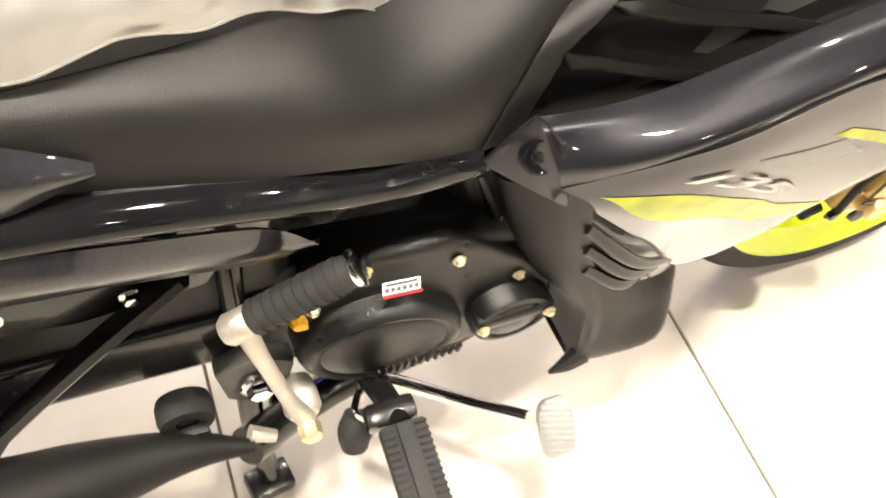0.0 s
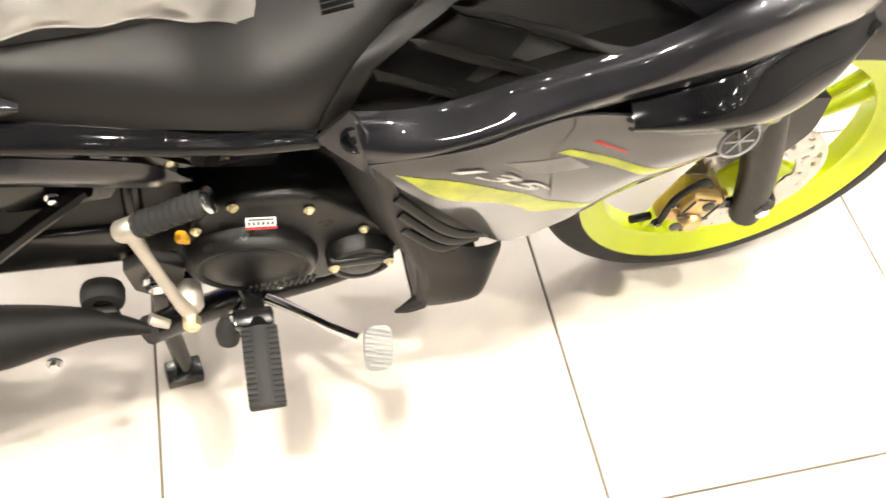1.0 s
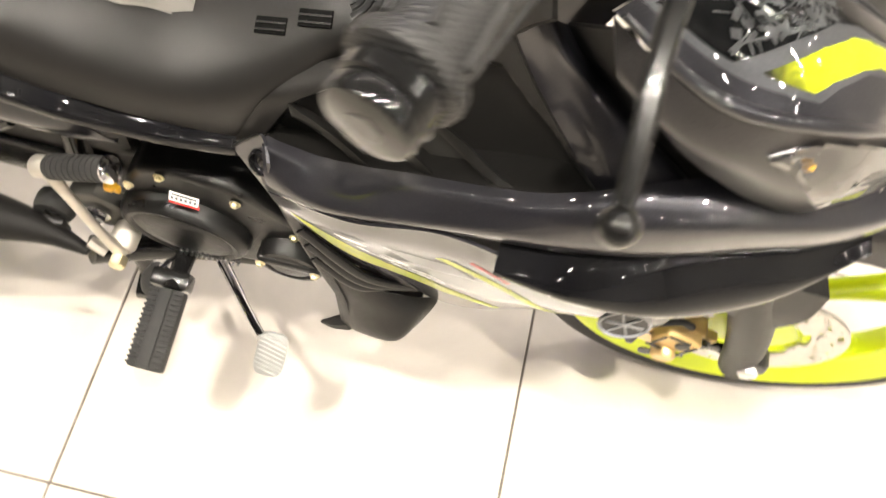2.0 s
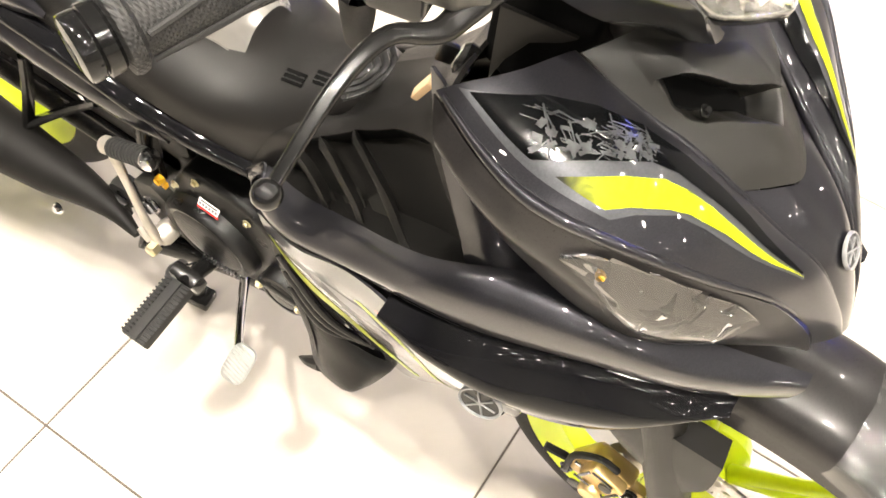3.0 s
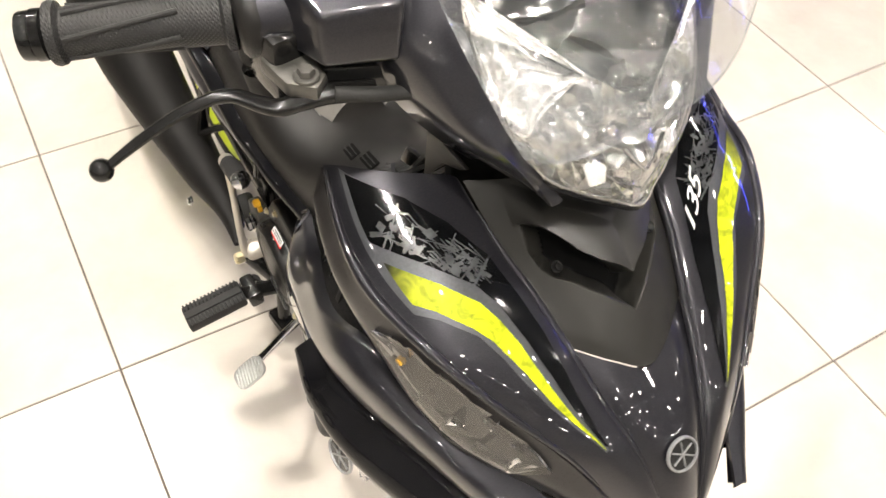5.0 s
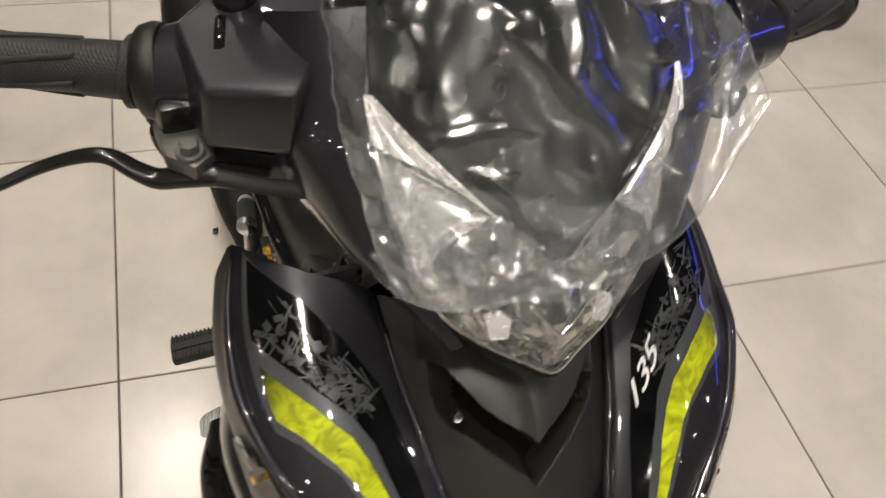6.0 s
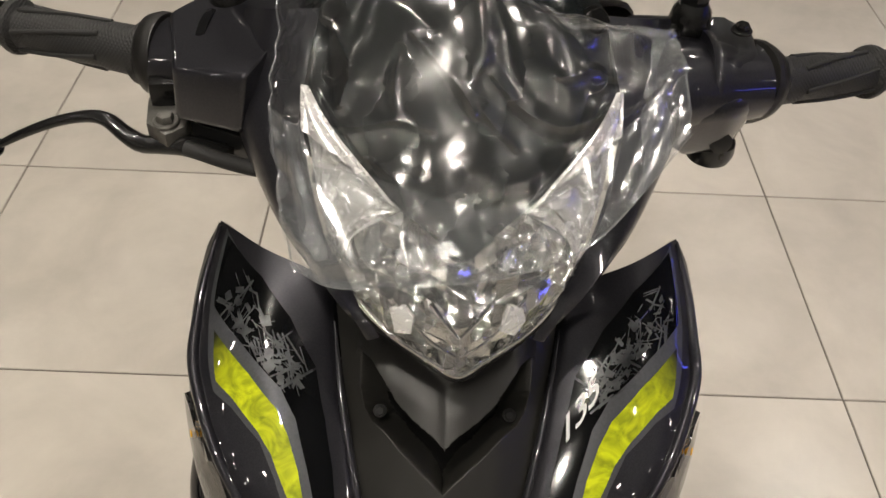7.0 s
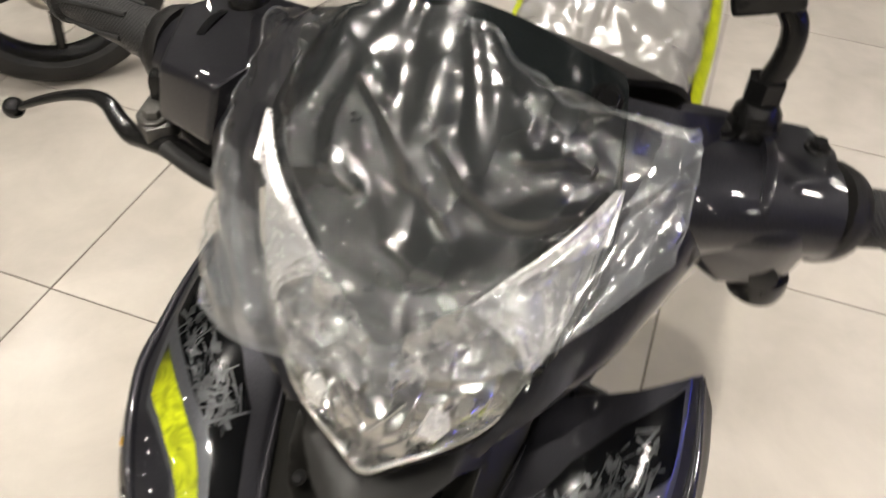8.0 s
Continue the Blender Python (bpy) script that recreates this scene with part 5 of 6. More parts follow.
def handlebar(bike):
    hb = empty("handlebar", "handlebar with grey covers and black rubber grips", "", parent=bike)
    for s in (-1, 1):
        inn, end = ((0.459, -0.215, 1.015), (0.4175, -0.335, 1.009)) if s < 0 else ((0.453, 0.215, 1.009), (0.402, 0.330, 0.992))
        back = 0.012 if s < 0 else 0.0
        cover = tube([(0.495 - back, s * 0.075, 1.022), (0.487 - back, s * 0.12, 1.024), (0.473 - back / 2, s * 0.165, 1.021), (0.461, s * 0.205, 1.016)], [0.044, 0.040, 0.035, 0.030] if s < 0 else [0.044, 0.041, 0.036, 0.031], 24, 20, 0.82)
        part("bar_cover", cover, GREY, hb, "grey painted handlebar cover")
        part("cover_seam", along((0.4735, s * 0.160, 1.0215), (0.4725, s * 0.166, 1.021), [(0.0355, 0), (0.0360, 0.5), (0.0355, 1)]), GLOSS if s < 0 else GREY, hb)
        part("switch_collar", along((0.4625, s * 0.200, 1.0165), inn, [(0.029, 0), (0.030, 0.3), (0.028, 0.8), (0.024, 1)]), MATTE, hb)
        g = part("grip", along(inn, end, [(0.022, 0.0), (0.0225, 0.04), (0.0178, 0.06), (0.0172, 0.25), (0.0160, 0.28), (0.0166, 0.5), (0.0160, 0.80), (0.0162, 0.84), (0.0200, 0.86), (0.0208, 0.89), (0.0200, 0.91), (0.0155, 0.92)]), KNURL, hb, "black knurled rubber grip")
        d = Vector(end) - Vector(inn)
        for k in range(6):
            a = 2 * math.pi * k / 6
            o = Vector((0, 0, 1)) * math.sin(a) + d.normalized().cross(Vector((0, 0, 1))) * math.cos(a)
            o2 = Vector((0, 0, 1)) * math.sin(a + 0.7) + d.normalized().cross(Vector((0, 0, 1))) * math.cos(a + 0.7)
            part("grip_rib", tube([Vector(inn) + d * 0.27 + o * 0.0165, Vector(inn) + d * 0.55 + (o + o2) * 0.5 * 0.0182, Vector(inn) + d * 0.83 + o2 * 0.0165], [0.002, 0.0018, 0.002], 8, 12), RUBBER, g)
        part("bar_end", along(Vector(inn) + d * 0.92, Vector(inn) + d * 1.06, [(0.0150, 0), (0.0166, 0.10), (0.0168, 0.45), (0.0152, 0.50), (0.0158, 0.56), (0.0158, 0.86), (0.0150, 0.95), (0.0115, 1.0)], 28), BAR_END, hb, "gloss black bar end")
        part("bar_end_screw", along(Vector(inn) + d * 1.055, Vector(inn) + d * 1.063, [(0.0062, 0), (0.0062, 1)], 6), BLACKP, hb)
        st = empty("mirror_stem", "black mirror stem rising from the handlebar", "", parent=hb)
        part("stem_base", lathe([(0.014, 0), (0.015, 0.004), (0.013, 0.014), (0.009, 0.02)], pose(0.452, s * 0.155, 1.05), 20), STEEL_BLACK, st)
        part("rod", tube([(0.450, s * 0.155, 1.055), (0.449, s * 0.154, 1.072), (0.447, s * 0.159, 1.094), (0.446, s * 0.158, 1.112), (0.445, s * 0.150, 1.124)], [0.0078, 0.0075, 0.007, 0.007, 0.0065], 14, 28), STEEL_BLACK, st)
        part("mirror_bracket", block((0.030, 0.036, 0.018), pose(0.444, s * 0.140, 1.129, s * 18, 0, 0), 0.004, 3), STEEL_BLACK, st, "black folding bracket of the mirror")
        part("lock_nut", lathe([(0.011, 0), (0.011, 0.014)], Matrix.Translation((0.449, s * 0.1545, 1.068)) @ pose(0, 0, 0, 0, -4, 0), 6), STEEL_BLACK, st)
    # brake side: boxed reservoir cover, perch and lever
    box = loft([[(0.519, -0.181, 1.044), (0.537, -0.131, 1.052), (0.517, -0.121, 1.058), (0.452, -0.100, 1.064), (0.440, -0.165, 1.060), (0.470, -0.192, 1.056)],
                [(0.527, -0.182, 1.010), (0.544, -0.138, 1.014), (0.524, -0.120, 1.006), (0.455, -0.100, 1.000), (0.445, -0.165, 1.000), (0.478, -0.196, 1.004)]], 0.004)
    part("reservoir_cover", box, GREY, hb, "boxy grey brake reservoir cover")
    part("reservoir_gap", prism([(0.515, -0.178), (0.533, -0.13), (0.50, -0.10), (0.455, -0.105), (0.45, -0.165), (0.472, -0.19)], 0.03, pose(0, 0, 0.970), 0.003), BLACKP, hb)
    pe = part("lever_perch", prism([(0.490, -0.212), (0.520, -0.206), (0.533, -0.190), (0.522, -0.178), (0.49, -0.180), (0.475, -0.196)], 0.012, pose(0, 0, 0.990), 0.003), DARK_ALU, hb, "cast metal lever perch")
    hex_bolt("pivot_bolt", (0.520, -0.192, 1.002), 0.006, pe, DARK_ALU, (0, 0, 1))
    part("throttle_tube", tube([(0.462, -0.205, 1.0), (0.462, -0.205, 0.96), (0.45, -0.19, 0.92)], [0.012, 0.010, 0.008], 12, 10), RUBBER, hb)
    part("switch_body", block((0.046, 0.03, 0.05), pose(0.478, -0.196, 0.995, 0, 0, 10), 0.006), STEEL_BLACK, hb)
    lv = part("brake_lever", tube([(0.535, -0.150, 0.988), (0.526, -0.180, 0.989), (0.522, -0.198, 0.986), (0.519, -0.212, 0.983), (0.514, -0.224, 0.987), (0.507, -0.237, 0.993), (0.503, -0.252, 0.992), (0.501, -0.275, 0.985), (0.501, -0.300, 0.974), (0.501, -0.322, 0.962)], [0.008, 0.009, 0.009, 0.0075, 0.0062, 0.0054, 0.0048, 0.0045, 0.0042, 0.0036], 14, 40, 0.75), STEEL_BLACK, hb, "curved black brake lever with ball end")
    bm = bmesh.new()
    bmesh.ops.create_icosphere(bm, subdivisions=3, radius=0.0078, matrix=pose(0.501, -0.327, 0.960))
    part("lever_ball", bm, STEEL_BLACK, lv)
    part("cable_guide", tube([(0.532, -0.178, 0.992), (0.540, -0.150, 0.988), (0.545, -0.122, 0.984)], [0.0055, 0.0055, 0.005], 10, 12), RUBBER, hb)
    # left switches
    part("left_switch", loft([[(0.492, 0.112, 1.052), (0.484, 0.182, 1.049), (0.470, 0.204, 1.043), (0.440, 0.206, 1.044), (0.428, 0.186, 1.050), (0.440, 0.112, 1.054)],
                              [(0.526, 0.116, 1.022), (0.508, 0.186, 1.022), (0.490, 0.208, 1.020), (0.446, 0.210, 1.020), (0.430, 0.188, 1.020), (0.440, 0.116, 1.020)],
                              [(0.504, 0.158, 0.978), (0.496, 0.186, 0.976), (0.486, 0.198, 0.977), (0.458, 0.200, 0.978), (0.448, 0.186, 0.978), (0.450, 0.158, 0.980)]], 0.008), GREY, hb, "rounded grey switch housing")
    # flat black disc put on for the dark hole in the switch housing
    part("switch_hole_disc", lathe([(0.008, 0), (0.008, 0.001), (0.006, 0.0015)], Matrix.Translation((0.5005, 0.184, 0.990)) @ Vector((0, 0, 1)).rotation_difference(Vector((1, 0.1, 0.2))).to_matrix().to_4x4(), 18), BLACKP, hb)
    part("switch_foot", lathe([(0.016, 0), (0.0175, 0.006), (0.0165, 0.014)], pose(0.484, 0.184, 0.967), 20), BLACKP, hb)
    for x, y in ((0.458, 0.190), (0.466, 0.140)):
        hex_bolt("cover_screw", (x, y, 1.0525), 0.005, hb, STEEL_BLACK, (0, 0, 1))


def key(bike):
    k = empty("key", "cream key tag in the ignition lock", "", parent=bike)
    part("lock", lathe([(0.014, 0), (0.015, 0.008), (0.011, 0.012)], Matrix.Translation((0.463, -0.062, 0.80)) @ Vector((0, 0, 1)).rotation_difference(Vector((-1, -0.3, 0.4))).to_matrix().to_4x4(), 22), STEEL_BLACK, k)
    part("key_head", block((0.016, 0.006, 0.02), pose(0.444, -0.068, 0.805, 0, 20, 30), 0.003), BLACKP, k)
    part("tag", block((0.007, 0.011, 0.036), pose(0.436, -0.085, 0.775, 15, 25, 20), 0.002), TAG, k, "cream plastic key tag")


def engine(bike):
    e = empty("engine", "black engine with crankcase cover and zinc bolts", "", parent=bike)
    case = prism([(0.090, 0.350), (0.096, 0.400), (0.118, 0.436), (0.150, 0.446), (0.205, 0.442), (0.240, 0.428), (0.285, 0.385), (0.322, 0.345), (0.324, 0.310), (0.300, 0.282), (0.24, 0.258), (0.17, 0.250), (0.112, 0.282)], 0.075, right_of(0, -0.035, 0), 0.010, 3)
    c = part("crankcase_cover", case, SATIN, e, "satin black crankcase cover")
    dome = lathe([(0.068, -0.012), (0.067, 0.012), (0.064, 0.020), (0.058, 0.024), (0.054, 0.0235), (0.051, 0.0215), (0.047, 0.0235), (0.030, 0.0255), (0.004, 0.026)], right_of(0.158, -0.108, 0.338, -16) @ Matrix.Diagonal((1.10, 0.80, 1, 1)), 48)
    part("clutch_dome", dome, SATIN, c, "raised oval clutch cover")
    part("filter_cover", lathe([(0.040, -0.01), (0.039, 0.010), (0.036, 0.015), (0.030, 0.016), (0.027, 0.013), (0.023, 0.016), (0.004, 0.017)], right_of(0.278, -0.114, 0.316) @ Matrix.Diagonal((1, 0.92, 1, 1)), 40), SATIN, c, "round oil filter cover")
    part("filter_ear", block((0.076, 0.016, 0.018), right_of(0.278, -0.124, 0.325), 0.006, 3), SATIN, c)
    for x, y, z in ((0.145, -0.112, 0.436), (0.222, -0.112, 0.416), (0.282, -0.112, 0.366), (0.246, -0.134, 0.324), (0.309, -0.134, 0.325), (0.282, -0.118, 0.279), (0.104, -0.112, 0.400)):
        hex_bolt("cover_bolt", (x, y, z), 0.0041, c)
    for k in range(12):
        part("cover_rib", block((0.003, 0.012, 0.004), right_of(0.150 + 0.0065 * k, -0.134 - 0.0005 * k, 0.300 + 0.0016 * k, -14), 0.0008), SATIN, c)
    lab = right_of(0.171, -0.122, 0.418, -7) @ pose(0, 0, 0, -28, 0, 0)
    d = part("warning_label", block((0.031, 0.011, 0.0012), lab, 0.0004), WHITE, e, "white warning label with red edge")
    part("label_band", block((0.032, 0.003, 0.0016), lab @ pose(0.001, -0.0066, 0), 0.0004), RED, d)
    for k in range(6):
        part("label_bar", block((0.003, 0.0035, 0.0004), lab @ pose(-0.012 + 0.0048 * k, -0.001, 0.0009), 0), DIM, d)
    part("label_bar", block((0.026, 0.0022, 0.0004), lab @ pose(0, 0.0035, 0.0009), 0), DIM, d)
    part("crankcase", block((0.24, 0.13, 0.17), pose(0.19, 0.02, 0.36), 0.03, 3), SATIN, e)
    part("cylinder", block((0.14, 0.13, 0.12), pose(0.30, 0.0, 0.44, 0, -20, 0), 0.02, 3), SATIN, e)
    for k in range(5):
        part("cylinder_fin", block((0.006, 0.15, 0.12), pose(0.255 + 0.022 * k, 0.0, 0.45 + 0.008 * k, 0, -20, 0), 0.002), SATIN, e)
    part("intake_pipe", tube([(0.17, -0.02, 0.46), (0.20, -0.06, 0.50), (0.25, -0.07, 0.49)], [0.02, 0.02, 0.018], 14, 14), STEEL_BLACK, e)
    part("engine_hanger", block((0.03, 0.02, 0.075), pose(0.19, -0.06, 0.485, 0, 12, 0), 0.004), STEEL_BLACK, e)
    part("exhaust_pipe", tube([(0.33, -0.03, 0.38), (0.35, -0.05, 0.28), (0.28, -0.06, 0.20), (0.12, -0.085, 0.19), (0.03, -0.14, 0.245)], [0.018] * 5, 16, 30), STEEL_BLACK, e)
    part("oil_cap", lathe([(0.006, 0), (0.007, 0.006), (0.005, 0.010)], right_of(0.090, -0.118, 0.408), 8), ORANGE, e, "orange plastic oil filler cap")
    part("orange_clip", block((0.007, 0.01, 0.007), right_of(0.094, -0.120, 0.398), 0.002), ORANGE, e)


def kick_starter(bike):
    k = empty("kick_starter", "cast kick starter with ribbed rubber pedal", "", parent=bike)
    part("boss", lathe([(0.014, 0), (0.016, 0.012), (0.016, 0.028), (0.012, 0.034)], right_of(0.082, -0.115, 0.296), 24), ALU, k)
    part("arm", tube([(0.082, -0.150, 0.292), (0.070, -0.150, 0.345), (0.058, -0.147, 0.410), (0.050, -0.145, 0.460)], [0.0095, 0.0068, 0.0066, 0.0085], 14, 20, 0.75, (0, 1, 0)), ALU, k, "cast aluminium kick arm")
    part("elbow", lathe([(0.009, -0.013), (0.0115, -0.009), (0.0115, 0.009), (0.009, 0.013)], Matrix.Translation((0.049, -0.144, 0.466)) @ Vector((0, 0, 1)).rotation_difference(Vector((0.88, -0.05, 0.46))).to_matrix().to_4x4(), 22), ALU, k)
    prof = [(0.011, 0.0)]
    for i in range(9):
        prof += [(0.0130, 0.04 + i * 0.095), (0.0130, 0.095 + i * 0.095), (0.0118, 0.10 + i * 0.095), (0.0118, 0.13 + i * 0.095)]
    a, b = (0.056, -0.1445, 0.470), (0.128, -0.149, 0.507)
    part("pedal_rubber", along(a, b, [(r, min(h, 0.95)) for r, h in prof] + [(0.011, 0.955)], 24), RUBBER, k, "black ribbed kick pedal rubber")
    part("end_cap", along(Vector(a) + (Vector(b) - Vector(a)) * 0.95, Vector(b) + (Vector(b) - Vector(a)) * 0.03, [(0.012, 0), (0.0135, 0.3), (0.0135, 0.7), (0.010, 1)], 24), CHROME, k)
    part("shaft_nut", lathe([(0.010, 0), (0.010, 0.012), (0.007, 0.015)], right_of(0.083, -0.155, 0.290), 6), ZINC, k)


def footpeg(bike):
    f = empty("footpeg", "folding footpeg with ribbed black rubber pad", "", parent=bike)
    c = Matrix.Translation((0.1545, -0.228, 0.292)) @ Euler((radians(10), 0, 0)).to_matrix().to_4x4()
    pad = [block((0.040, 0.092, 0.018), c, 0.004, 2)]
    pad.append(block((0.012, 0.090, 0.004), c @ pose(0, 0, 0.0105), 0.0012))
    p = part("peg_rubber", join(*pad), RUBBER, f, "ribbed black rubber peg pad")
    for i in range(15):
        for dx in (-0.0145, 0.0145):
            part("rib", block((0.011, 0.0028, 0.004), c @ pose(dx, -0.0415 + i * 0.0059, 0.0105), 0.0008, 1), RUBBER, p)
    part("peg_bracket", tube([(0.155, -0.185, 0.298), (0.152, -0.150, 0.285), (0.145, -0.10, 0.262)], [0.011, 0.012, 0.014], 12, 12), STEEL_BLACK, f)
    part("pivot_block", block((0.045, 0.022, 0.030), pose(0.150, -0.168, 0.290, 10, 0, 0), 0.006), STEEL_BLACK, f)
    part("spring", tube([(0.13, -0.17, 0.29), (0.125, -0.15, 0.27), (0.14, -0.12, 0.255)], [0.004] * 3, 8, 12), CHROME, f)
    part("boot", tube([(0.128, -0.155, 0.275), (0.120, -0.165, 0.262), (0.118, -0.172, 0.25)], [0.014, 0.016, 0.012], 14, 10), RUBBER, f)


def brake_pedal(bike):
    b = empty("brake_pedal", "chrome brake pedal with ribbed metal pad", "", parent=bike)
    part("arm", tube([(0.170, -0.096, 0.200), (0.200, -0.131, 0.226), (0.235, -0.172, 0.254), (0.266, -0.206, 0.280)], [0.0075, 0.007, 0.0065, 0.0065], 14, 20), CHROME, b, "bent chrome pedal arm")
    c = Matrix.Translation((0.2825, -0.2235, 0.2875)) @ Euler((radians(40), radians(8), radians(2))).to_matrix().to_4x4()
    o = [(0.017 * math.copysign(abs(math.cos(a)) ** 0.55, math.cos(a)), 0.0265 * math.copysign(abs(math.sin(a)) ** 0.55, math.sin(a))) for a in [2 * math.pi * i / 28 for i in range(28)]]
    p = part("pad", prism(o, 0.006, c @ pose(0, 0, -0.003), 0.0012), PAD, b, "ribbed bright metal pedal pad")
    for i in range(9):
        y = -0.021 + i * 0.0053
        w = 0.031 if abs(y) < 0.018 else 0.022
        part("pad_rib", block((w, 0.0022, 0.0028), c @ pose(0, y, 0.004, 0, 0, -14), 0.0007, 1), PAD, p)


def rear_end(bike):
    for s in (-1, 1):
        mid = [(-0.40, 0.142, 0.672), (-0.15, 0.143, 0.622), (0.006, 0.138, 0.596), (0.098, 0.134, 0.573), (0.137, 0.125, 0.555), (0.18, 0.117, 0.541), (0.234, 0.099, 0.517)]
        g = out(Sheet([[(x, y + dy, z + dz) for x, y, z in mid] for dy, dz in ((-0.020, 0.014), (-0.002, 0.010), (0.007, 0.004), (0.008, -0.006), (-0.002, -0.018))], 40, 20, s), (0, s, 0.3))
        part("side_rail_cover", g.solid(0.004), GLOSS, bike, "gloss black rail cover along the body")
        gs = out(Sheet([[(-0.40, 0.142, 0.672), (-0.20, 0.146, 0.630), (-0.069, 0.146, 0.600), (0.0, 0.142, 0.580), (0.077, 0.122, 0.534), (0.112, 0.110, 0.486)],
                        [(-0.40, 0.150, 0.650), (-0.20, 0.154, 0.608), (-0.072, 0.154, 0.581), (-0.004, 0.149, 0.561), (0.075, 0.128, 0.518), (0.113, 0.110, 0.484)],
                        [(-0.40, 0.144, 0.628), (-0.20, 0.148, 0.588), (-0.080, 0.147, 0.560), (-0.009, 0.142, 0.543), (0.072, 0.124, 0.501), (0.113, 0.108, 0.482)]], 36, 10, s), (0, s, 0))
        part("frame_cover", gs.solid(0.004), GREY, bike, "grey pointed frame cover")
        rc = out(Sheet([[(-0.001, 0.126, 0.631), (-0.05, 0.125, 0.660), (-0.17, 0.122, 0.700), (-0.35, 0.115, 0.765), (-0.60, 0.075, 0.85)],
                        [(-0.001, 0.131, 0.628), (-0.055, 0.140, 0.642), (-0.17, 0.148, 0.672), (-0.35, 0.142, 0.735), (-0.60, 0.09, 0.835)],
                        [(-0.002, 0.129, 0.624), (-0.062, 0.141, 0.620), (-0.17, 0.150, 0.637), (-0.35, 0.142, 0.700), (-0.60, 0.085, 0.815)]], 32, 12, s), (0, s, 0))
        r = part("tail_cowl", rc.solid(0.004), GREY, bike, "grey tail cowl with lime stripe")
        part("lime_stripe", rc.decal([(0.10, 0.45), (0.25, 0.20), (0.6, 0.2), (0.9, 0.35)], [(0.10, 0.5), (0.25, 0.62), (0.6, 0.55), (0.9, 0.45)], 6, 20), LIMEP, r)
        sm = Sheet([[(-0.40, 0.130, 0.655), (0.10, 0.112, 0.55), (0.20, 0.100, 0.512)], [(-0.40, 0.125, 0.60), (0.05, 0.106, 0.51), (0.19, 0.09, 0.470)]], 16, 6, s)
        part("inner_cover", out(sm, (0, s, 0)).solid(0.003), GLOSS, bike)
        # rear peg stay
        part("peg_stay", tube([(0.022, s * 0.120, 0.505), (-0.05, s * 0.120, 0.442), (-0.147, s * 0.122, 0.350), (-0.17, s * 0.125, 0.33)], [0.010, 0.011, 0.011, 0.012], 8, 14, 0.6), STEEL_BLACK, bike)
        part("peg_stay", tube([(-0.17, s * 0.125, 0.33), (-0.13, s * 0.12, 0.43), (-0.10, s * 0.12, 0.505)], [0.011, 0.010, 0.010], 8, 14, 0.6), STEEL_BLACK, bike)
        fp = part("frame_plate", prism([(-0.20, 0.49), (-0.20, 0.555), (0.055, 0.505), (0.035, 0.470), (-0.05, 0.462)], 0.012, right_of(0, -0.098 if s < 0 else 0.11, 0), 0.003), STEEL_BLACK, bike)
        hex_bolt("plate_bolt", (-0.012, s * 0.115, 0.489), 0.0055, fp, CHROME, (0, s, 0))
        hex_bolt("plate_bolt", (-0.092, s * 0.115, 0.500), 0.0055, fp, CHROME, (0, s, 0))
        part("swing_arm", block((0.50, 0.028, 0.068), pose(-0.205, s * 0.080, 0.366, 0, 2, 0), 0.008, 3), STEEL_BLACK, bike)
    part("down_tube", tube([(0.055, -0.06, 0.50), (0.052, -0.09, 0.47), (0.048, -0.10, 0.42)], [0.010] * 3, 10, 8), STEEL_BLACK, bike)
    part("rear_frame", block((0.10, 0.16, 0.17), pose(0.05, 0, 0.43), 0.02), SATIN, bike)
    part("inner_mudguard", block((0.50, 0.172, 0.20), pose(-0.19, 0, 0.462), 0.03, 3), MATTE, bike)
    part("gearbox_rear", block((0.105, 0.16, 0.15), pose(0.075, 0.0, 0.335), 0.012, 3), SATIN, bike, "black casting behind the kick starter")
    part("pivot_plate", prism([(0.025, 0.30), (0.02, 0.345), (0.055, 0.36), (0.085, 0.335), (0.075, 0.29), (0.05, 0.275)], 0.02, right_of(0, -0.098, 0), 0.005), DARK_ALU, bike, "cast swing arm pivot plate")
    hex_bolt("pivot_nut", (0.052, -0.120, 0.322), 0.011, bike, CHROME)
    shock = empty("shock_absorber", "black coil rear shock", "", parent=bike)
    part("damper", tube([(-0.02, 0.0, 0.36), (-0.1, 0, 0.58)], [0.02, 0.02], 14, 4), STEEL_BLACK, shock)
    mu = empty("muffler", "matt black exhaust muffler with bolts", "", parent=bike)
    part("muffler_body", tube([(0.036, -0.150, 0.266), (-0.01, -0.142, 0.276), (-0.06, -0.142, 0.284), (-0.16, -0.150, 0.294), (-0.40, -0.168, 0.335), (-0.66, -0.178, 0.385)], [0.006, 0.034, 0.050, 0.064, 0.070, 0.062], 28, 40, 1.0), MUFFLER, mu)
    hex_bolt("shield_bolt", (-0.059, -0.190, 0.296), 0.006, mu, CHROME, (0, -1, 0.4))
    part("hanger_eye", lathe([(0.010, -0.012), (0.022, -0.012), (0.024, -0.006), (0.024, 0.006), (0.022, 0.012), (0.010, 0.012)], right_of(-0.011, -0.112, 0.290), 28, True), RUBBER, mu, "rubber bushed hanger eye")
    part("eye_core", lathe([(0.011, -0.010), (0.011, 0.010), (0.006, 0.012)], right_of(-0.011, -0.112, 0.290), 20), STEEL_BLACK, mu)
    part("hanger", block((0.05, 0.01, 0.03), pose(-0.02, -0.13, 0.275), 0.004), MATTE, mu)
    stand = empty("centre_stand", "black steel centre stand on the floor", "", parent=bike)
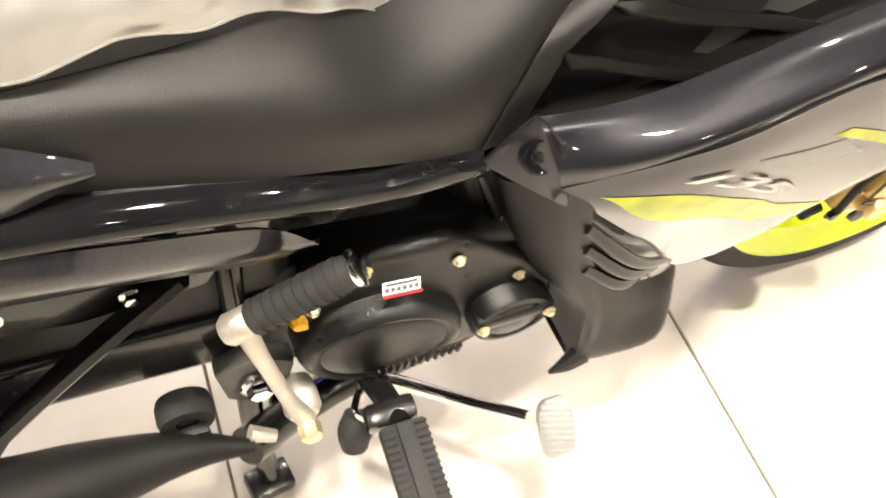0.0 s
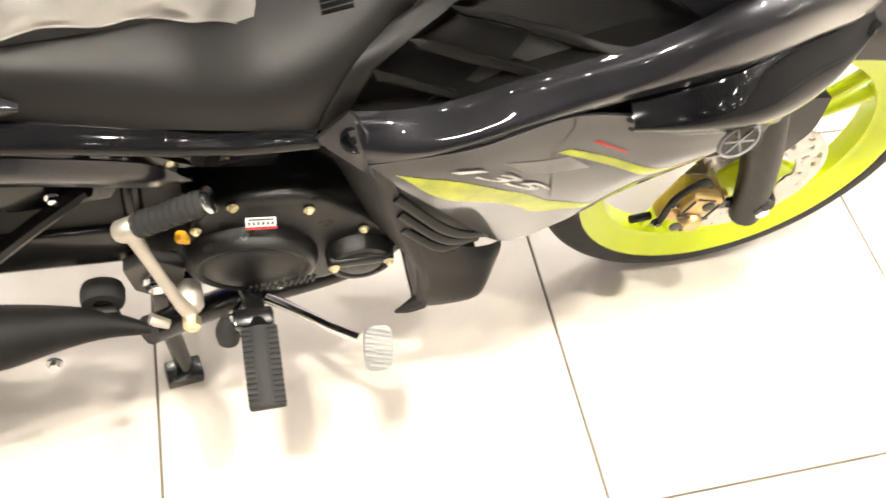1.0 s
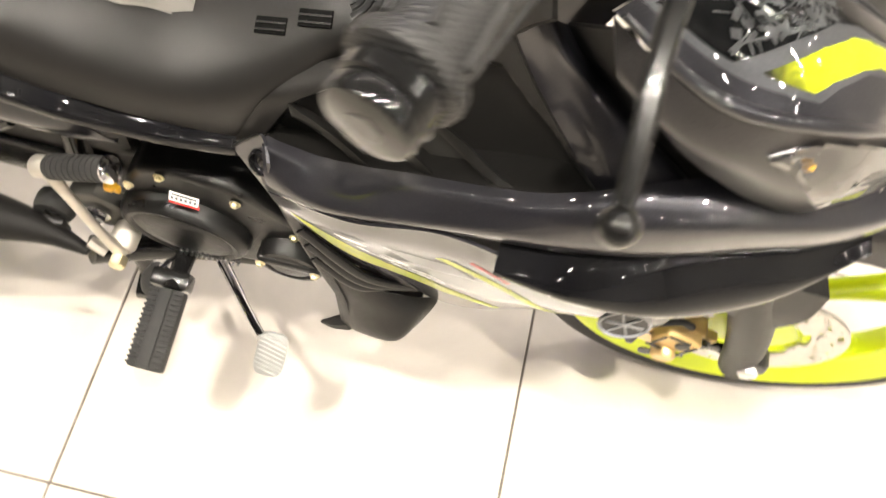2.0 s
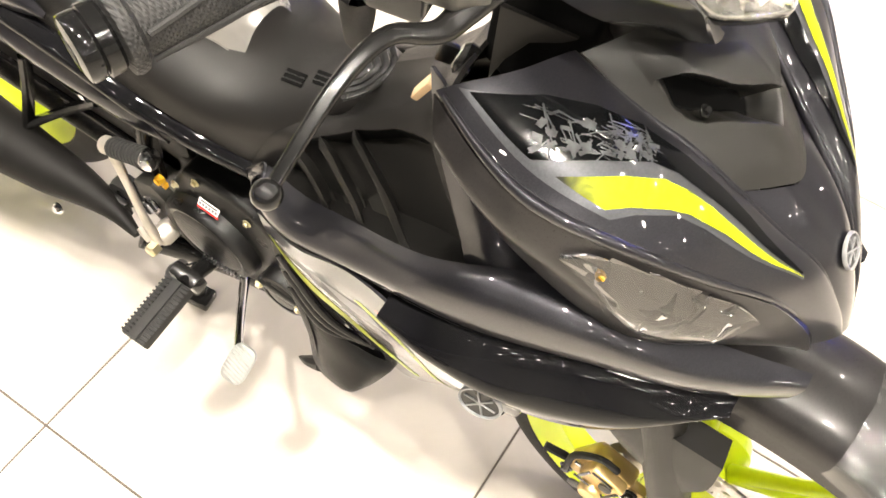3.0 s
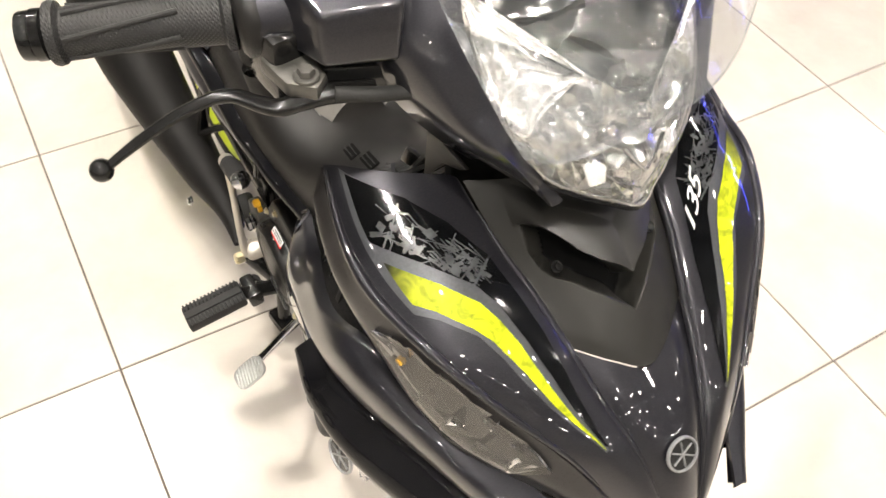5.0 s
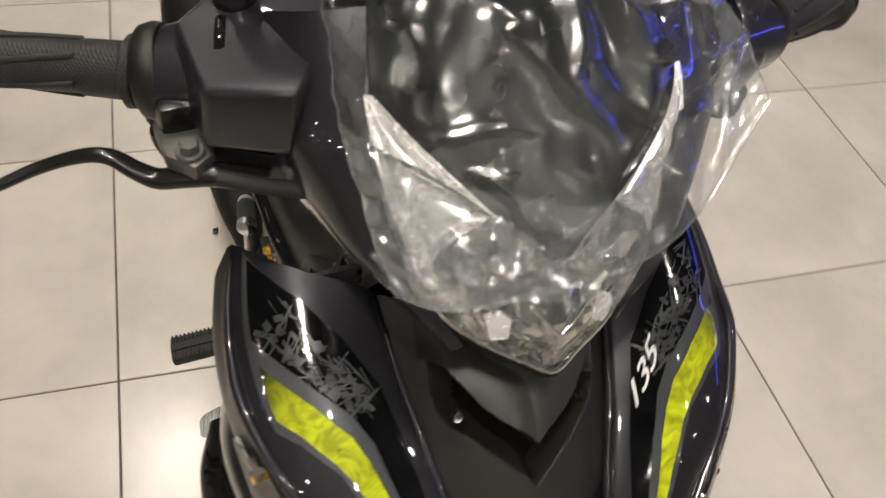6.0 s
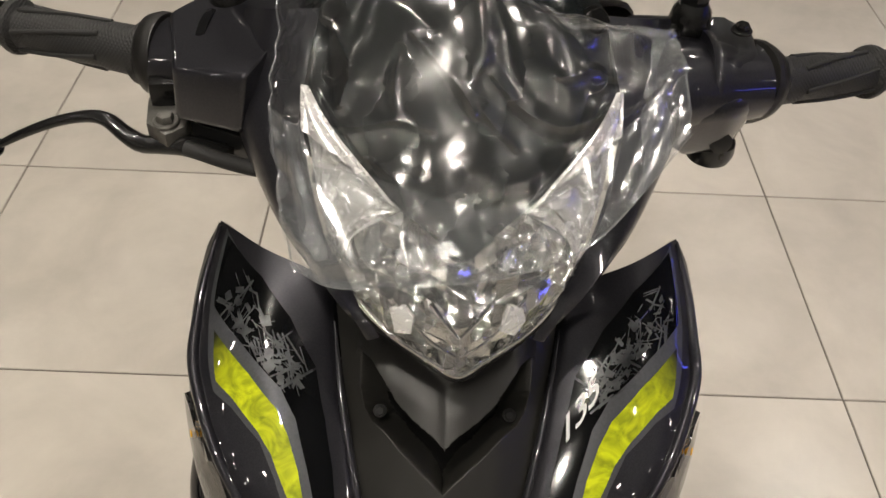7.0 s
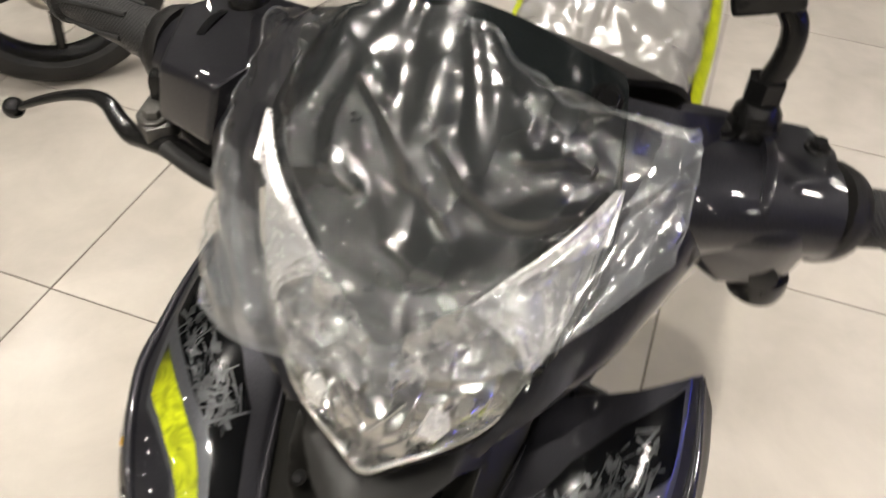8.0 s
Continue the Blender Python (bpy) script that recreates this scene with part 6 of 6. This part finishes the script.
    for s in (-1, 1):
        part("stand_leg", tube([(0.045, s * 0.075, 0.26), (0.040, s * 0.085, 0.15), (0.043, s * 0.093, 0.03)], [0.012, 0.012, 0.012], 12, 12), STEEL_BLACK, stand)
        part("stand_foot", block((0.05, 0.035, 0.022), pose(0.040, s * 0.095, 0.0115, 0, 8, 10), 0.004), STEEL_BLACK, stand)
    part("stand_bar", tube([(0.070, -0.10, 0.17), (0.070, 0.10, 0.17)], [0.011, 0.011], 12, 6), STEEL_BLACK, stand)
    part("stand_pin", tube([(0.035, -0.14, 0.272), (0.055, -0.145, 0.262)], [0.008, 0.006], 8, 4), ALU, stand)
    w = empty("rear_wheel", "lime cast rear wheel with black tyre", "", parent=bike)
    ax = right_of(-0.43, 0, 0.29)
    sec = [(0.232 + 0.058 * math.sin(a) ** 0.8 if math.sin(a) > 0 else 0.232, 0.045 * math.cos(a)) for a in [math.pi * i / 14 for i in range(15)]]
    part("tyre", lathe([(0.222, 0.034)] + sec + [(0.222, -0.034)], ax, 60, True), TYRE, w)
    part("rim", lathe([(0.236, 0.036), (0.232, 0.041), (0.220, 0.039), (0.195, 0.020), (0.190, 0), (0.195, -0.020), (0.220, -0.039), (0.232, -0.041), (0.236, -0.036)], ax, 60, True), LIME, w)
    part("hub", lathe([(0.06, -0.05), (0.06, 0.05)], ax, 28), LIME, w)
    for k in range(5):
        a = radians(72 * k + 20)
        part("spoke", tube([ax @ Vector((0.05 * math.cos(a), 0.05 * math.sin(a), 0)), ax @ Vector((0.195 * math.cos(a), 0.195 * math.sin(a), 0))], [0.014, 0.012], 10, 6), LIME, w)


def seat(bike):
    rows = mirrored([[(0.155, 0.035, 0.625), (0.158, 0.02, 0.632), (0.16, 0.0, 0.635)],
                     [(0.08, 0.075, 0.652), (0.08, 0.055, 0.675), (0.08, 0.0, 0.682)],
                     [(-0.05, 0.105, 0.668), (-0.05, 0.085, 0.705), (-0.05, 0.0, 0.715)],
                     [(-0.20, 0.120, 0.695), (-0.20, 0.10, 0.745), (-0.20, 0.0, 0.755)],
                     [(-0.36, 0.112, 0.745), (-0.38, 0.09, 0.795), (-0.38, 0.0, 0.805)],
                     [(-0.65, 0.075, 0.82), (-0.66, 0.05, 0.85), (-0.66, 0.0, 0.855)]])
    sh = out(Sheet(rows, 21, 40), (0, 0, 1))
    part("seat", sh.solid(0.03), SEATV, bike, "black vinyl seat")
    part("grab_rail", tube([(-0.45, -0.10, 0.80), (-0.62, -0.09, 0.86), (-0.70, 0.0, 0.875), (-0.62, 0.09, 0.86), (-0.45, 0.10, 0.80)], [0.012] * 5, 12, 30), STEEL_BLACK, bike)
    return sh


headlight(BIKE)
handlebar(BIKE)
key(BIKE)
engine(BIKE)
kick_starter(BIKE)
footpeg(BIKE)
brake_pedal(BIKE)
rear_end(BIKE)
seat(BIKE)


# ---- films left on the new bike ----
def wrinkle(p, k, seed):
    q = Vector(p) * k + Vector((seed, seed * 0.7, 0))
    a = noise.noise(q)
    b = noise.noise(q * 2.3)
    return (1 - math.sqrt(a * a + 0.0012) * 2.2) * 0.6 + (1 - math.sqrt(b * b + 0.0012) * 2.2) * 0.4


def folds(count, seed, wide, tall):
    """Straight creases scattered over a sheet: middle, direction, half-width, half-length and height."""
    rnd = random.Random(seed)
    made = []
    for k in range(count):
        a = rnd.uniform(0, math.pi)
        made.append((rnd.uniform(-wide, wide), rnd.uniform(0, tall), math.cos(a), math.sin(a), rnd.uniform(0.010, 0.036), rnd.uniform(0.025, 0.10), rnd.uniform(0.0012, 0.0042) * rnd.choice((1, 1, 1, -1))))
    return made


def crease(made, u, v):
    h = 0.0
    for cx, cy, c, s, w, l, amp in made:
        x, t = (u - cx) * c + (v - cy) * s, ((v - cy) * c - (u - cx) * s) / l
        if abs(x) < w and abs(t) < 1:
            h += amp * (1 - math.sqrt(x * x + 1e-6) / w) * (1 - t * t)
    return h


def seat_film():
    rows = mirrored([[(0.185, 0.040, 0.610), (0.19, 0.02, 0.64), (0.19, 0.0, 0.645)],
                     [(0.085, 0.074, 0.662), (0.09, 0.060, 0.688), (0.09, 0.0, 0.695)],
                     [(-0.03, 0.104, 0.676), (-0.05, 0.092, 0.715), (-0.05, 0.0, 0.728)],
                     [(-0.20, 0.130, 0.690), (-0.20, 0.110, 0.755), (-0.20, 0.0, 0.770)],
                     [(-0.36, 0.122, 0.735), (-0.38, 0.10, 0.808), (-0.38, 0.0, 0.820)],
                     [(-0.65, 0.085, 0.81), (-0.66, 0.06, 0.862), (-0.66, 0.0, 0.872)]])
    sh = out(Sheet(rows, 121, 260), (0, 0, 1))
    made = folds(170, 3, 0.13, 0.90)
    for i in range(sh.g.shape[0]):
        for j in range(sh.g.shape[1]):
            p = sh.g[i, j].copy()
            sh.g[i, j] += sh.n[i, j] * (0.006 * max(0.0, wrinkle(p, 14, 3.0)) + crease(made, p[1] + 0.01 * noise.noise(Vector(p) * 15), p[0] + 0.68))
            if j in (0, 1, 119, 120):
                sh.g[i, j, 2] += 0.008 * noise.noise(Vector((sh.g[i, j, 0] * 22, 0, j // 60)))
    sh.update()
    f = tagged(part("seat_film", out(sh, (0, 0, 1)).solid(0.0006), HAZY), "wrinkled whitish plastic film over the seat", "plastic film")
    for w in (0.0, 1.0):
        part("film_edge", tube([sh.at(w, k / 120) for k in range(121)], [0.0009] * 2, 6, 240), HAZY, f, "doubled lower edge of the film")


def facet_waves(count, short, long, seed):
    """Directions, wave numbers and phases of straight folds that break a film into flat facets."""
    rnd = random.Random(seed)
    made = []
    for k in range(count):
        a, w = rnd.uniform(0, math.pi), rnd.uniform(short, long)
        made.append((math.cos(a) / w, math.sin(a) / w, rnd.uniform(0, 1), w))
    return made


def zigzag(made, x, y):
    """The height of all these folds at (x, y), in shares of a metre: sharp creases with flat ground between."""
    h = np.zeros_like(x)
    for a, b, c, w in made:
        h += (np.abs((x * a + y * b + c) % 1.0 - 0.5) - 0.25) * w
    return h


def headlight_film():
    rows = [[(0.490, -0.108, 1.078), (0.508, -0.078, 1.100), (0.518, -0.03, 1.120), (0.522, 0.012, 1.117), (0.532, 0.056, 1.094), (0.522, 0.108, 1.088)],
            [(0.505, -0.110, 1.080), (0.530, -0.083, 1.095), (0.553, -0.03, 1.107), (0.553, 0.03, 1.107), (0.538, 0.085, 1.090), (0.515, 0.126, 1.080)],
            [(0.555, -0.110, 1.046), (0.576, -0.084, 1.056), (0.594, -0.03, 1.062), (0.594, 0.03, 1.062), (0.572, 0.088, 1.063), (0.545, 0.130, 1.070)],
            [(0.598, -0.104, 1.014), (0.612, -0.080, 1.016), (0.626, -0.03, 1.026), (0.626, 0.03, 1.028), (0.602, 0.088, 1.034), (0.570, 0.132, 1.062)],
            [(0.630, -0.094, 0.985), (0.641, -0.070, 0.982), (0.650, -0.03, 0.994), (0.646, 0.03, 1.002), (0.624, 0.080, 1.012), (0.586, 0.131, 1.058)]]
    nu, nv = 300, 260
    sh = out(Sheet(rows, nu, nv), (0.7, 0, 0.7))
    u, v = np.meshgrid(np.linspace(0, 1, nu), np.linspace(0, 1, nv))
    x, y = u * 0.24, v * 0.20
    warp = np.array([[noise.noise(Vector((a * 22, b * 22, 1.5))) for a in x[0]] for b in y[:, 0]])
    bend = np.array([[noise.noise(Vector((a * 30, b * 30, 7.5))) for a in x[0]] for b in y[:, 0]])
    patch = np.array([[noise.noise(Vector((a * 26, b * 26, 4.0))) for a in x[0]] for b in y[:, 0]])
    # long soft folds that run down and outwards from the middle of the upper edge
    swell = np.array([[noise.noise(Vector((math.atan2(a - 0.125, b + 0.10) * 7.5, math.hypot(a - 0.125, b + 0.10) * 7, 9.0))) for a in x[0]] for b in y[:, 0]])
    xx, yy = x + 0.008 * warp, y + 0.008 * bend
    ridge = np.array([[noise.noise(Vector((a * 30 + 0.5 * g, b * 17 + 0.5 * k, 3.3))) for a, g, k in zip(x[0], warp[i], bend[i])] for i, b in enumerate(y[:, 0])])
    ridge = 1 - 2.0 * np.sqrt(ridge ** 2 + 0.0009)
    # how crumpled: most along the sides and the upper corners, in patches elsewhere
    side = np.maximum(np.clip(1 - u / 0.10, 0, 1), 0.6 * np.clip(1 - (1 - u) / 0.14, 0, 1) * np.clip(1.4 - 2.4 * v, 0, 1))
    crumple = np.clip(0.75 * side + 1.1 * np.clip(patch - 0.28, 0, 1), 0, 1)
    lift = 0.0040 * swell + 0.0005 * ridge + 0.05 * zigzag(facet_waves(3, 0.045, 0.08, 5), xx, yy)
    lift += crumple * (0.20 * zigzag(facet_waves(3, 0.012, 0.030, 6), xx, yy) + 0.16 * zigzag(facet_waves(2, 0.005, 0.009, 7), xx, yy))
    # long pulled folds between the points where the film catches
    for line, wide, high in (([(0.35, 0.28), (0.42, 0.34), (0.47, 0.42), (0.49, 0.50)], 0.0035, 0.0024), ([(0.34, 0.32), (0.33, 0.48), (0.38, 0.52)], 0.004, 0.0026),
                             ([(0.66, 0.36), (0.75, 0.33), (0.82, 0.40)], 0.004, 0.0026), ([(0.53, 0.38), (0.62, 0.49), (0.71, 0.54), (0.84, 0.53), (0.92, 0.50)], 0.0045, 0.0030),
                             ([(0.51, 0.02), (0.52, 0.30), (0.49, 0.40), (0.55, 0.60)], 0.004, 0.0030), ([(0.13, 0.48), (0.22, 0.52), (0.32, 0.50)], 0.004, 0.0022),
                             ([(0.30, 0.05), (0.33, 0.20), (0.42, 0.30)], 0.005, 0.0024), ([(0.10, 0.55), (0.12, 0.72), (0.18, 0.95)], 0.005, 0.0028), ([(0.06, 0.50), (0.07, 0.75), (0.09, 0.98)], 0.004, 0.0024),
                             ([(0.93, 0.50), (0.88, 0.70), (0.80, 0.95)], 0.005, 0.0028), ([(0.90, 0.10), (0.86, 0.35), (0.97, 0.55)], 0.005, 0.0028), ([(0.62, 0.20), (0.72, 0.24), (0.80, 0.18)], 0.006, 0.0022),
                             ([(0.20, 0.20), (0.24, 0.34), (0.21, 0.46)], 0.006, 0.0022), ([(0.44, 0.66), (0.52, 0.72), (0.60, 0.68)], 0.006, 0.0016), ([(0.24, 0.62), (0.31, 0.70), (0.36, 0.82)], 0.005, 0.0020)):
        c = spline([(a * 0.24, b * 0.20, 0) for a, b in line], 60)[:, :2]
        far = np.full(u.shape, 9.0)
        for k, (a, b) in enumerate(c):
            end = 1 - abs(2 * k / 59 - 1) ** 3
            far = np.minimum(far, np.hypot(xx - a, yy - b) / (0.15 + 0.85 * end))
        lift += 1.5 * high * np.exp(-np.sqrt((far / (1.5 * wide)) ** 2 + 0.03))
    edge = np.clip(np.minimum(1 - v, v + 0.3) / 0.08, 0.25, 1)
    sh.g = sh.g + sh.n * (lift * edge + 0.002)[:, :, None]
    sh.update()
    out(sh, (0.7, 0, 0.7))
    f = tagged(part("headlight_film", sh.decal([(0, 0), (0, 1)], [(1, 0), (1, 1)], nu, nv, 0.0, True), FILM), "crumpled clear plastic bag over the headlight", "plastic film")
    f.visible_shadow = False
    part("hem", tube([sh.at(k / 60, 1.0) for k in range(61)], [0.0007] * 2, 6, 120), FOLD, f, "whitish lower hem of the bag")
    for w in (0.0, 1.0):
        part("side_seam", tube([sh.at(w, k / 60) for k in range(61)], [0.0007] * 2, 6, 120), FOLD, f, "whitish welded seam")
    part("side_seam", tube([sh.at(0.52 + 0.48 * k / 60, 0.004) for k in range(61)], [0.0012] * 2, 6, 120), FOLD, f, "whitish welded seam")
    for left, right, a, b in (([(0.0, 0.45), (0.0, 1.0)], [(0.10, 0.50), (0.20, 1.0)], 40, 80), ([(0.93, 0.05), (0.87, 0.6), (0.83, 1.0)], [(1.0, 0.02), (1.0, 0.6), (1.0, 1.0)], 40, 90),
                              ([(0.06, 0.60), (0.25, 0.66), (0.5, 0.78), (0.75, 0.66), (0.94, 0.60)], [(0.06, 1.0), (0.25, 1.0), (0.5, 1.0), (0.75, 1.0), (0.94, 1.0)], 40, 120)):
        part("fold", sh.decal(left, right, a, b, 0.0022), FOLD, f, "doubled fold of clear film").visible_shadow = False


def fender_film():
    rows = []
    for a in (20, 40, 60, 80):
        c, s = math.cos(radians(a)), math.sin(radians(a))
        q = lambda rad, y: (0.825 + rad * c, y, 0.28 + rad * s)
        rows.append([q(0.285, -0.078), q(0.305, -0.07), q(0.320, -0.03), q(0.324, 0.0), q(0.320, 0.03), q(0.305, 0.07), q(0.285, 0.078)])
    sh = out(Sheet(rows, 50, 60), (0.5, 0, 1))
    for i in range(sh.g.shape[0]):
        for j in range(sh.g.shape[1]):
            sh.g[i, j] += sh.n[i, j] * 0.004 * wrinkle(sh.g[i, j], 22, 5.0)
    sh.update()
    tagged(part("fender_film", out(sh, (0.5, 0, 1)).decal([(0, 0), (0, 1)], [(1, 0), (1, 1)], 50, 60, 0.0), FILM), "clear plastic film over the front mudguard", "plastic film")


seat_film()
headlight_film()
fender_film()


# ---- the next motorcycle ----
def second_bike():
    b = empty("motorcycle", "second motorcycle with black cast wheel parked behind", "motorcycle")
    m = Matrix.Translation((-0.66, -1.42, 0.29)) @ Euler((0, 0, radians(45))).to_matrix().to_4x4()
    ax = m @ Matrix(((0, 0, 1, 0), (1, 0, 0, 0), (0, 1, 0, 0), (0, 0, 0, 1)))
    w = empty("front_wheel", "black cast wheel with tyre", "", parent=b)
    sec = [(0.225 + 0.060 * math.sin(a) ** 0.8 if math.sin(a) > 0 else 0.225, 0.045 * math.cos(a)) for a in [math.pi * i / 14 for i in range(15)]]
    part("tyre", lathe([(0.215, 0.034)] + sec + [(0.215, -0.034)], ax, 60, True), TYRE, w)
    part("rim", lathe([(0.228, 0.032), (0.21, 0.030), (0.19, 0.014), (0.187, 0), (0.19, -0.014), (0.21, -0.030), (0.228, -0.032)], ax, 60, True), STEEL_BLACK, w)
    part("hub", lathe([(0.05, -0.05), (0.07, -0.03), (0.07, 0.03), (0.05, 0.05)], ax, 28), ALU, w, "silver hub")
    for k in range(5):
        a = radians(72 * k + 50)
        part("spoke", tube([ax @ Vector((0.05 * math.cos(a), 0.05 * math.sin(a), 0)), ax @ Vector((0.195 * math.cos(a), 0.195 * math.sin(a), 0))], [0.016, 0.013], 10, 6), STEEL_BLACK, w)
    for s in (-1, 1):
        part("fork_leg", tube([ax @ Vector((0, 0, s * 0.085)), ax @ Vector((-0.10, 0.25, s * 0.085)), ax @ Vector((-0.25, 0.62, s * 0.085))], [0.026, 0.026, 0.02], 14, 8), ALU, b)
    part("engine_block", block((0.34, 0.26, 0.26), m @ pose(0, -0.62, 0.06), 0.03, 3), ALU, b, "silver engine block")
    part("fuel_tank", block((0.26, 0.5, 0.2), m @ pose(0, -0.60, 0.50), 0.07, 4), STEEL_BLACK, b)
    rear = ax @ pose(-1.25, 0, 0)
    rw = empty("rear_wheel", "black cast wheel with tyre", "", parent=b)
    part("tyre", lathe([(0.215, 0.034)] + sec + [(0.215, -0.034)], rear, 48, True), TYRE, rw)
    part("rim", lathe([(0.228, 0.032), (0.21, 0.030), (0.19, 0.014), (0.187, 0), (0.19, -0.014), (0.21, -0.030), (0.228, -0.032)], rear, 60, True), STEEL_BLACK, rw)
    part("hub", lathe([(0.05, -0.05), (0.07, -0.03), (0.07, 0.03), (0.05, 0.05)], rear, 28), ALU, rw, "silver hub")
    for k in range(5):
        a = radians(72 * k + 20)
        part("spoke", tube([rear @ Vector((0.05 * math.cos(a), 0.05 * math.sin(a), 0)), rear @ Vector((0.195 * math.cos(a), 0.195 * math.sin(a), 0))], [0.016, 0.013], 10, 6), STEEL_BLACK, rw)
    for s in (-1, 1):
        part("swing_arm", tube([m @ Vector((s * 0.075, -0.78, 0.05)), m @ Vector((s * 0.085, -1.0, 0.02)), m @ Vector((s * 0.085, -1.26, 0.0))], [0.022, 0.020, 0.016], 12, 10), STEEL_BLACK, b)
        part("frame_rail", tube([m @ Vector((s * 0.04, -0.26, 0.50)), m @ Vector((s * 0.10, -0.55, 0.40)), m @ Vector((s * 0.11, -0.90, 0.42)), m @ Vector((s * 0.07, -1.40, 0.52))], [0.018] * 4, 12, 20), STEEL_BLACK, b)
    part("seat", block((0.24, 0.62, 0.08), m @ pose(0, -1.10, 0.51, 4), 0.035, 4), SEATV, b, "black vinyl seat")
    part("mudguard", tube([m @ Vector((0, 0.30 * math.cos(radians(a)), 0.30 * math.sin(radians(a)))) for a in (35, 65, 95, 125, 150)], [0.046, 0.052, 0.054, 0.052, 0.046], 16, 24, 0.3), STEEL_BLACK, b, "black front mudguard")
    part("handlebar", tube([m @ Vector((x, y, z)) for x, y, z in ((-0.34, -0.36, 0.70), (-0.15, -0.28, 0.72), (0, -0.26, 0.66), (0.15, -0.28, 0.72), (0.34, -0.36, 0.70))], [0.012] * 5, 12, 30), STEEL_BLACK, b)
    part("headlamp", lathe([(0.03, -0.09), (0.075, -0.05), (0.09, 0.0), (0.092, 0.02), (0.08, 0.028), (0.0, 0.036)], m @ pose(0, -0.12, 0.56, -90), 28), STEEL_BLACK, b, "round black headlamp")


second_bike()


# ---- floor ----
def floor():
    f = empty("floor", "floor of polished beige square tiles", "floor", kind="structure")
    part("grout_bed", block((18, 15.8, 0.05), pose(0, 0, -0.028), 0), GROUT, f, "brown grout between the tiles", smooth=False)
    bm = block((0.5965, 0.5965, 0.012), pose(0, 0, -0.006), 0.0012, 1)
    first = part("tile", bm, TILE, f, smooth=False)
    me = first.data
    k = 0
    for i in range(-9, 9):
        for j in range(-9, 10):
            x, y = 0.6 * i + 0.3, -0.393 + 0.6 * j + 0.3
            if abs(x) > 5.7 or abs(y) > 5.6:
                continue
            t = first if k == 0 else new("tile", me)
            t.parent = f
            t.matrix_basis = pose(x, y, random.uniform(-0.0003, 0.0003), 0, 0, random.choice((0, 90, 180, 270)))
            k += 1
    # the far tiles, joined
    verts, faces = [], []
    for i in range(-15, 15):
        for j in range(-13, 14):
            x, y = 0.6 * i + 0.3, -0.393 + 0.6 * j + 0.3
            if (abs(x) > 5.7 or abs(y) > 5.6) and abs(x) < 8.8 and abs(y) < 7.7:
                n = len(verts)
                for z, r in ((-0.012, 0.29825), (-0.0012, 0.29825), (0.0, 0.2970)):
                    verts += [(x - r, y - r, z), (x + r, y - r, z), (x + r, y + r, z), (x - r, y + r, z)]
                faces.append((n + 8, n + 9, n + 10, n + 11))
                for q in (0, 4):
                    faces += [(n + q + c, n + q + (c + 1) % 4, n + q + 4 + (c + 1) % 4, n + q + 4 + c) for c in range(4)]
    me = bpy.data.meshes.new("far_tiles")
    me.from_pydata(verts, [], faces)
    me.materials.append(TILE)
    far = new("far_tiles", me)
    far.parent = f
    tagged(far, kind="stuff")


floor()
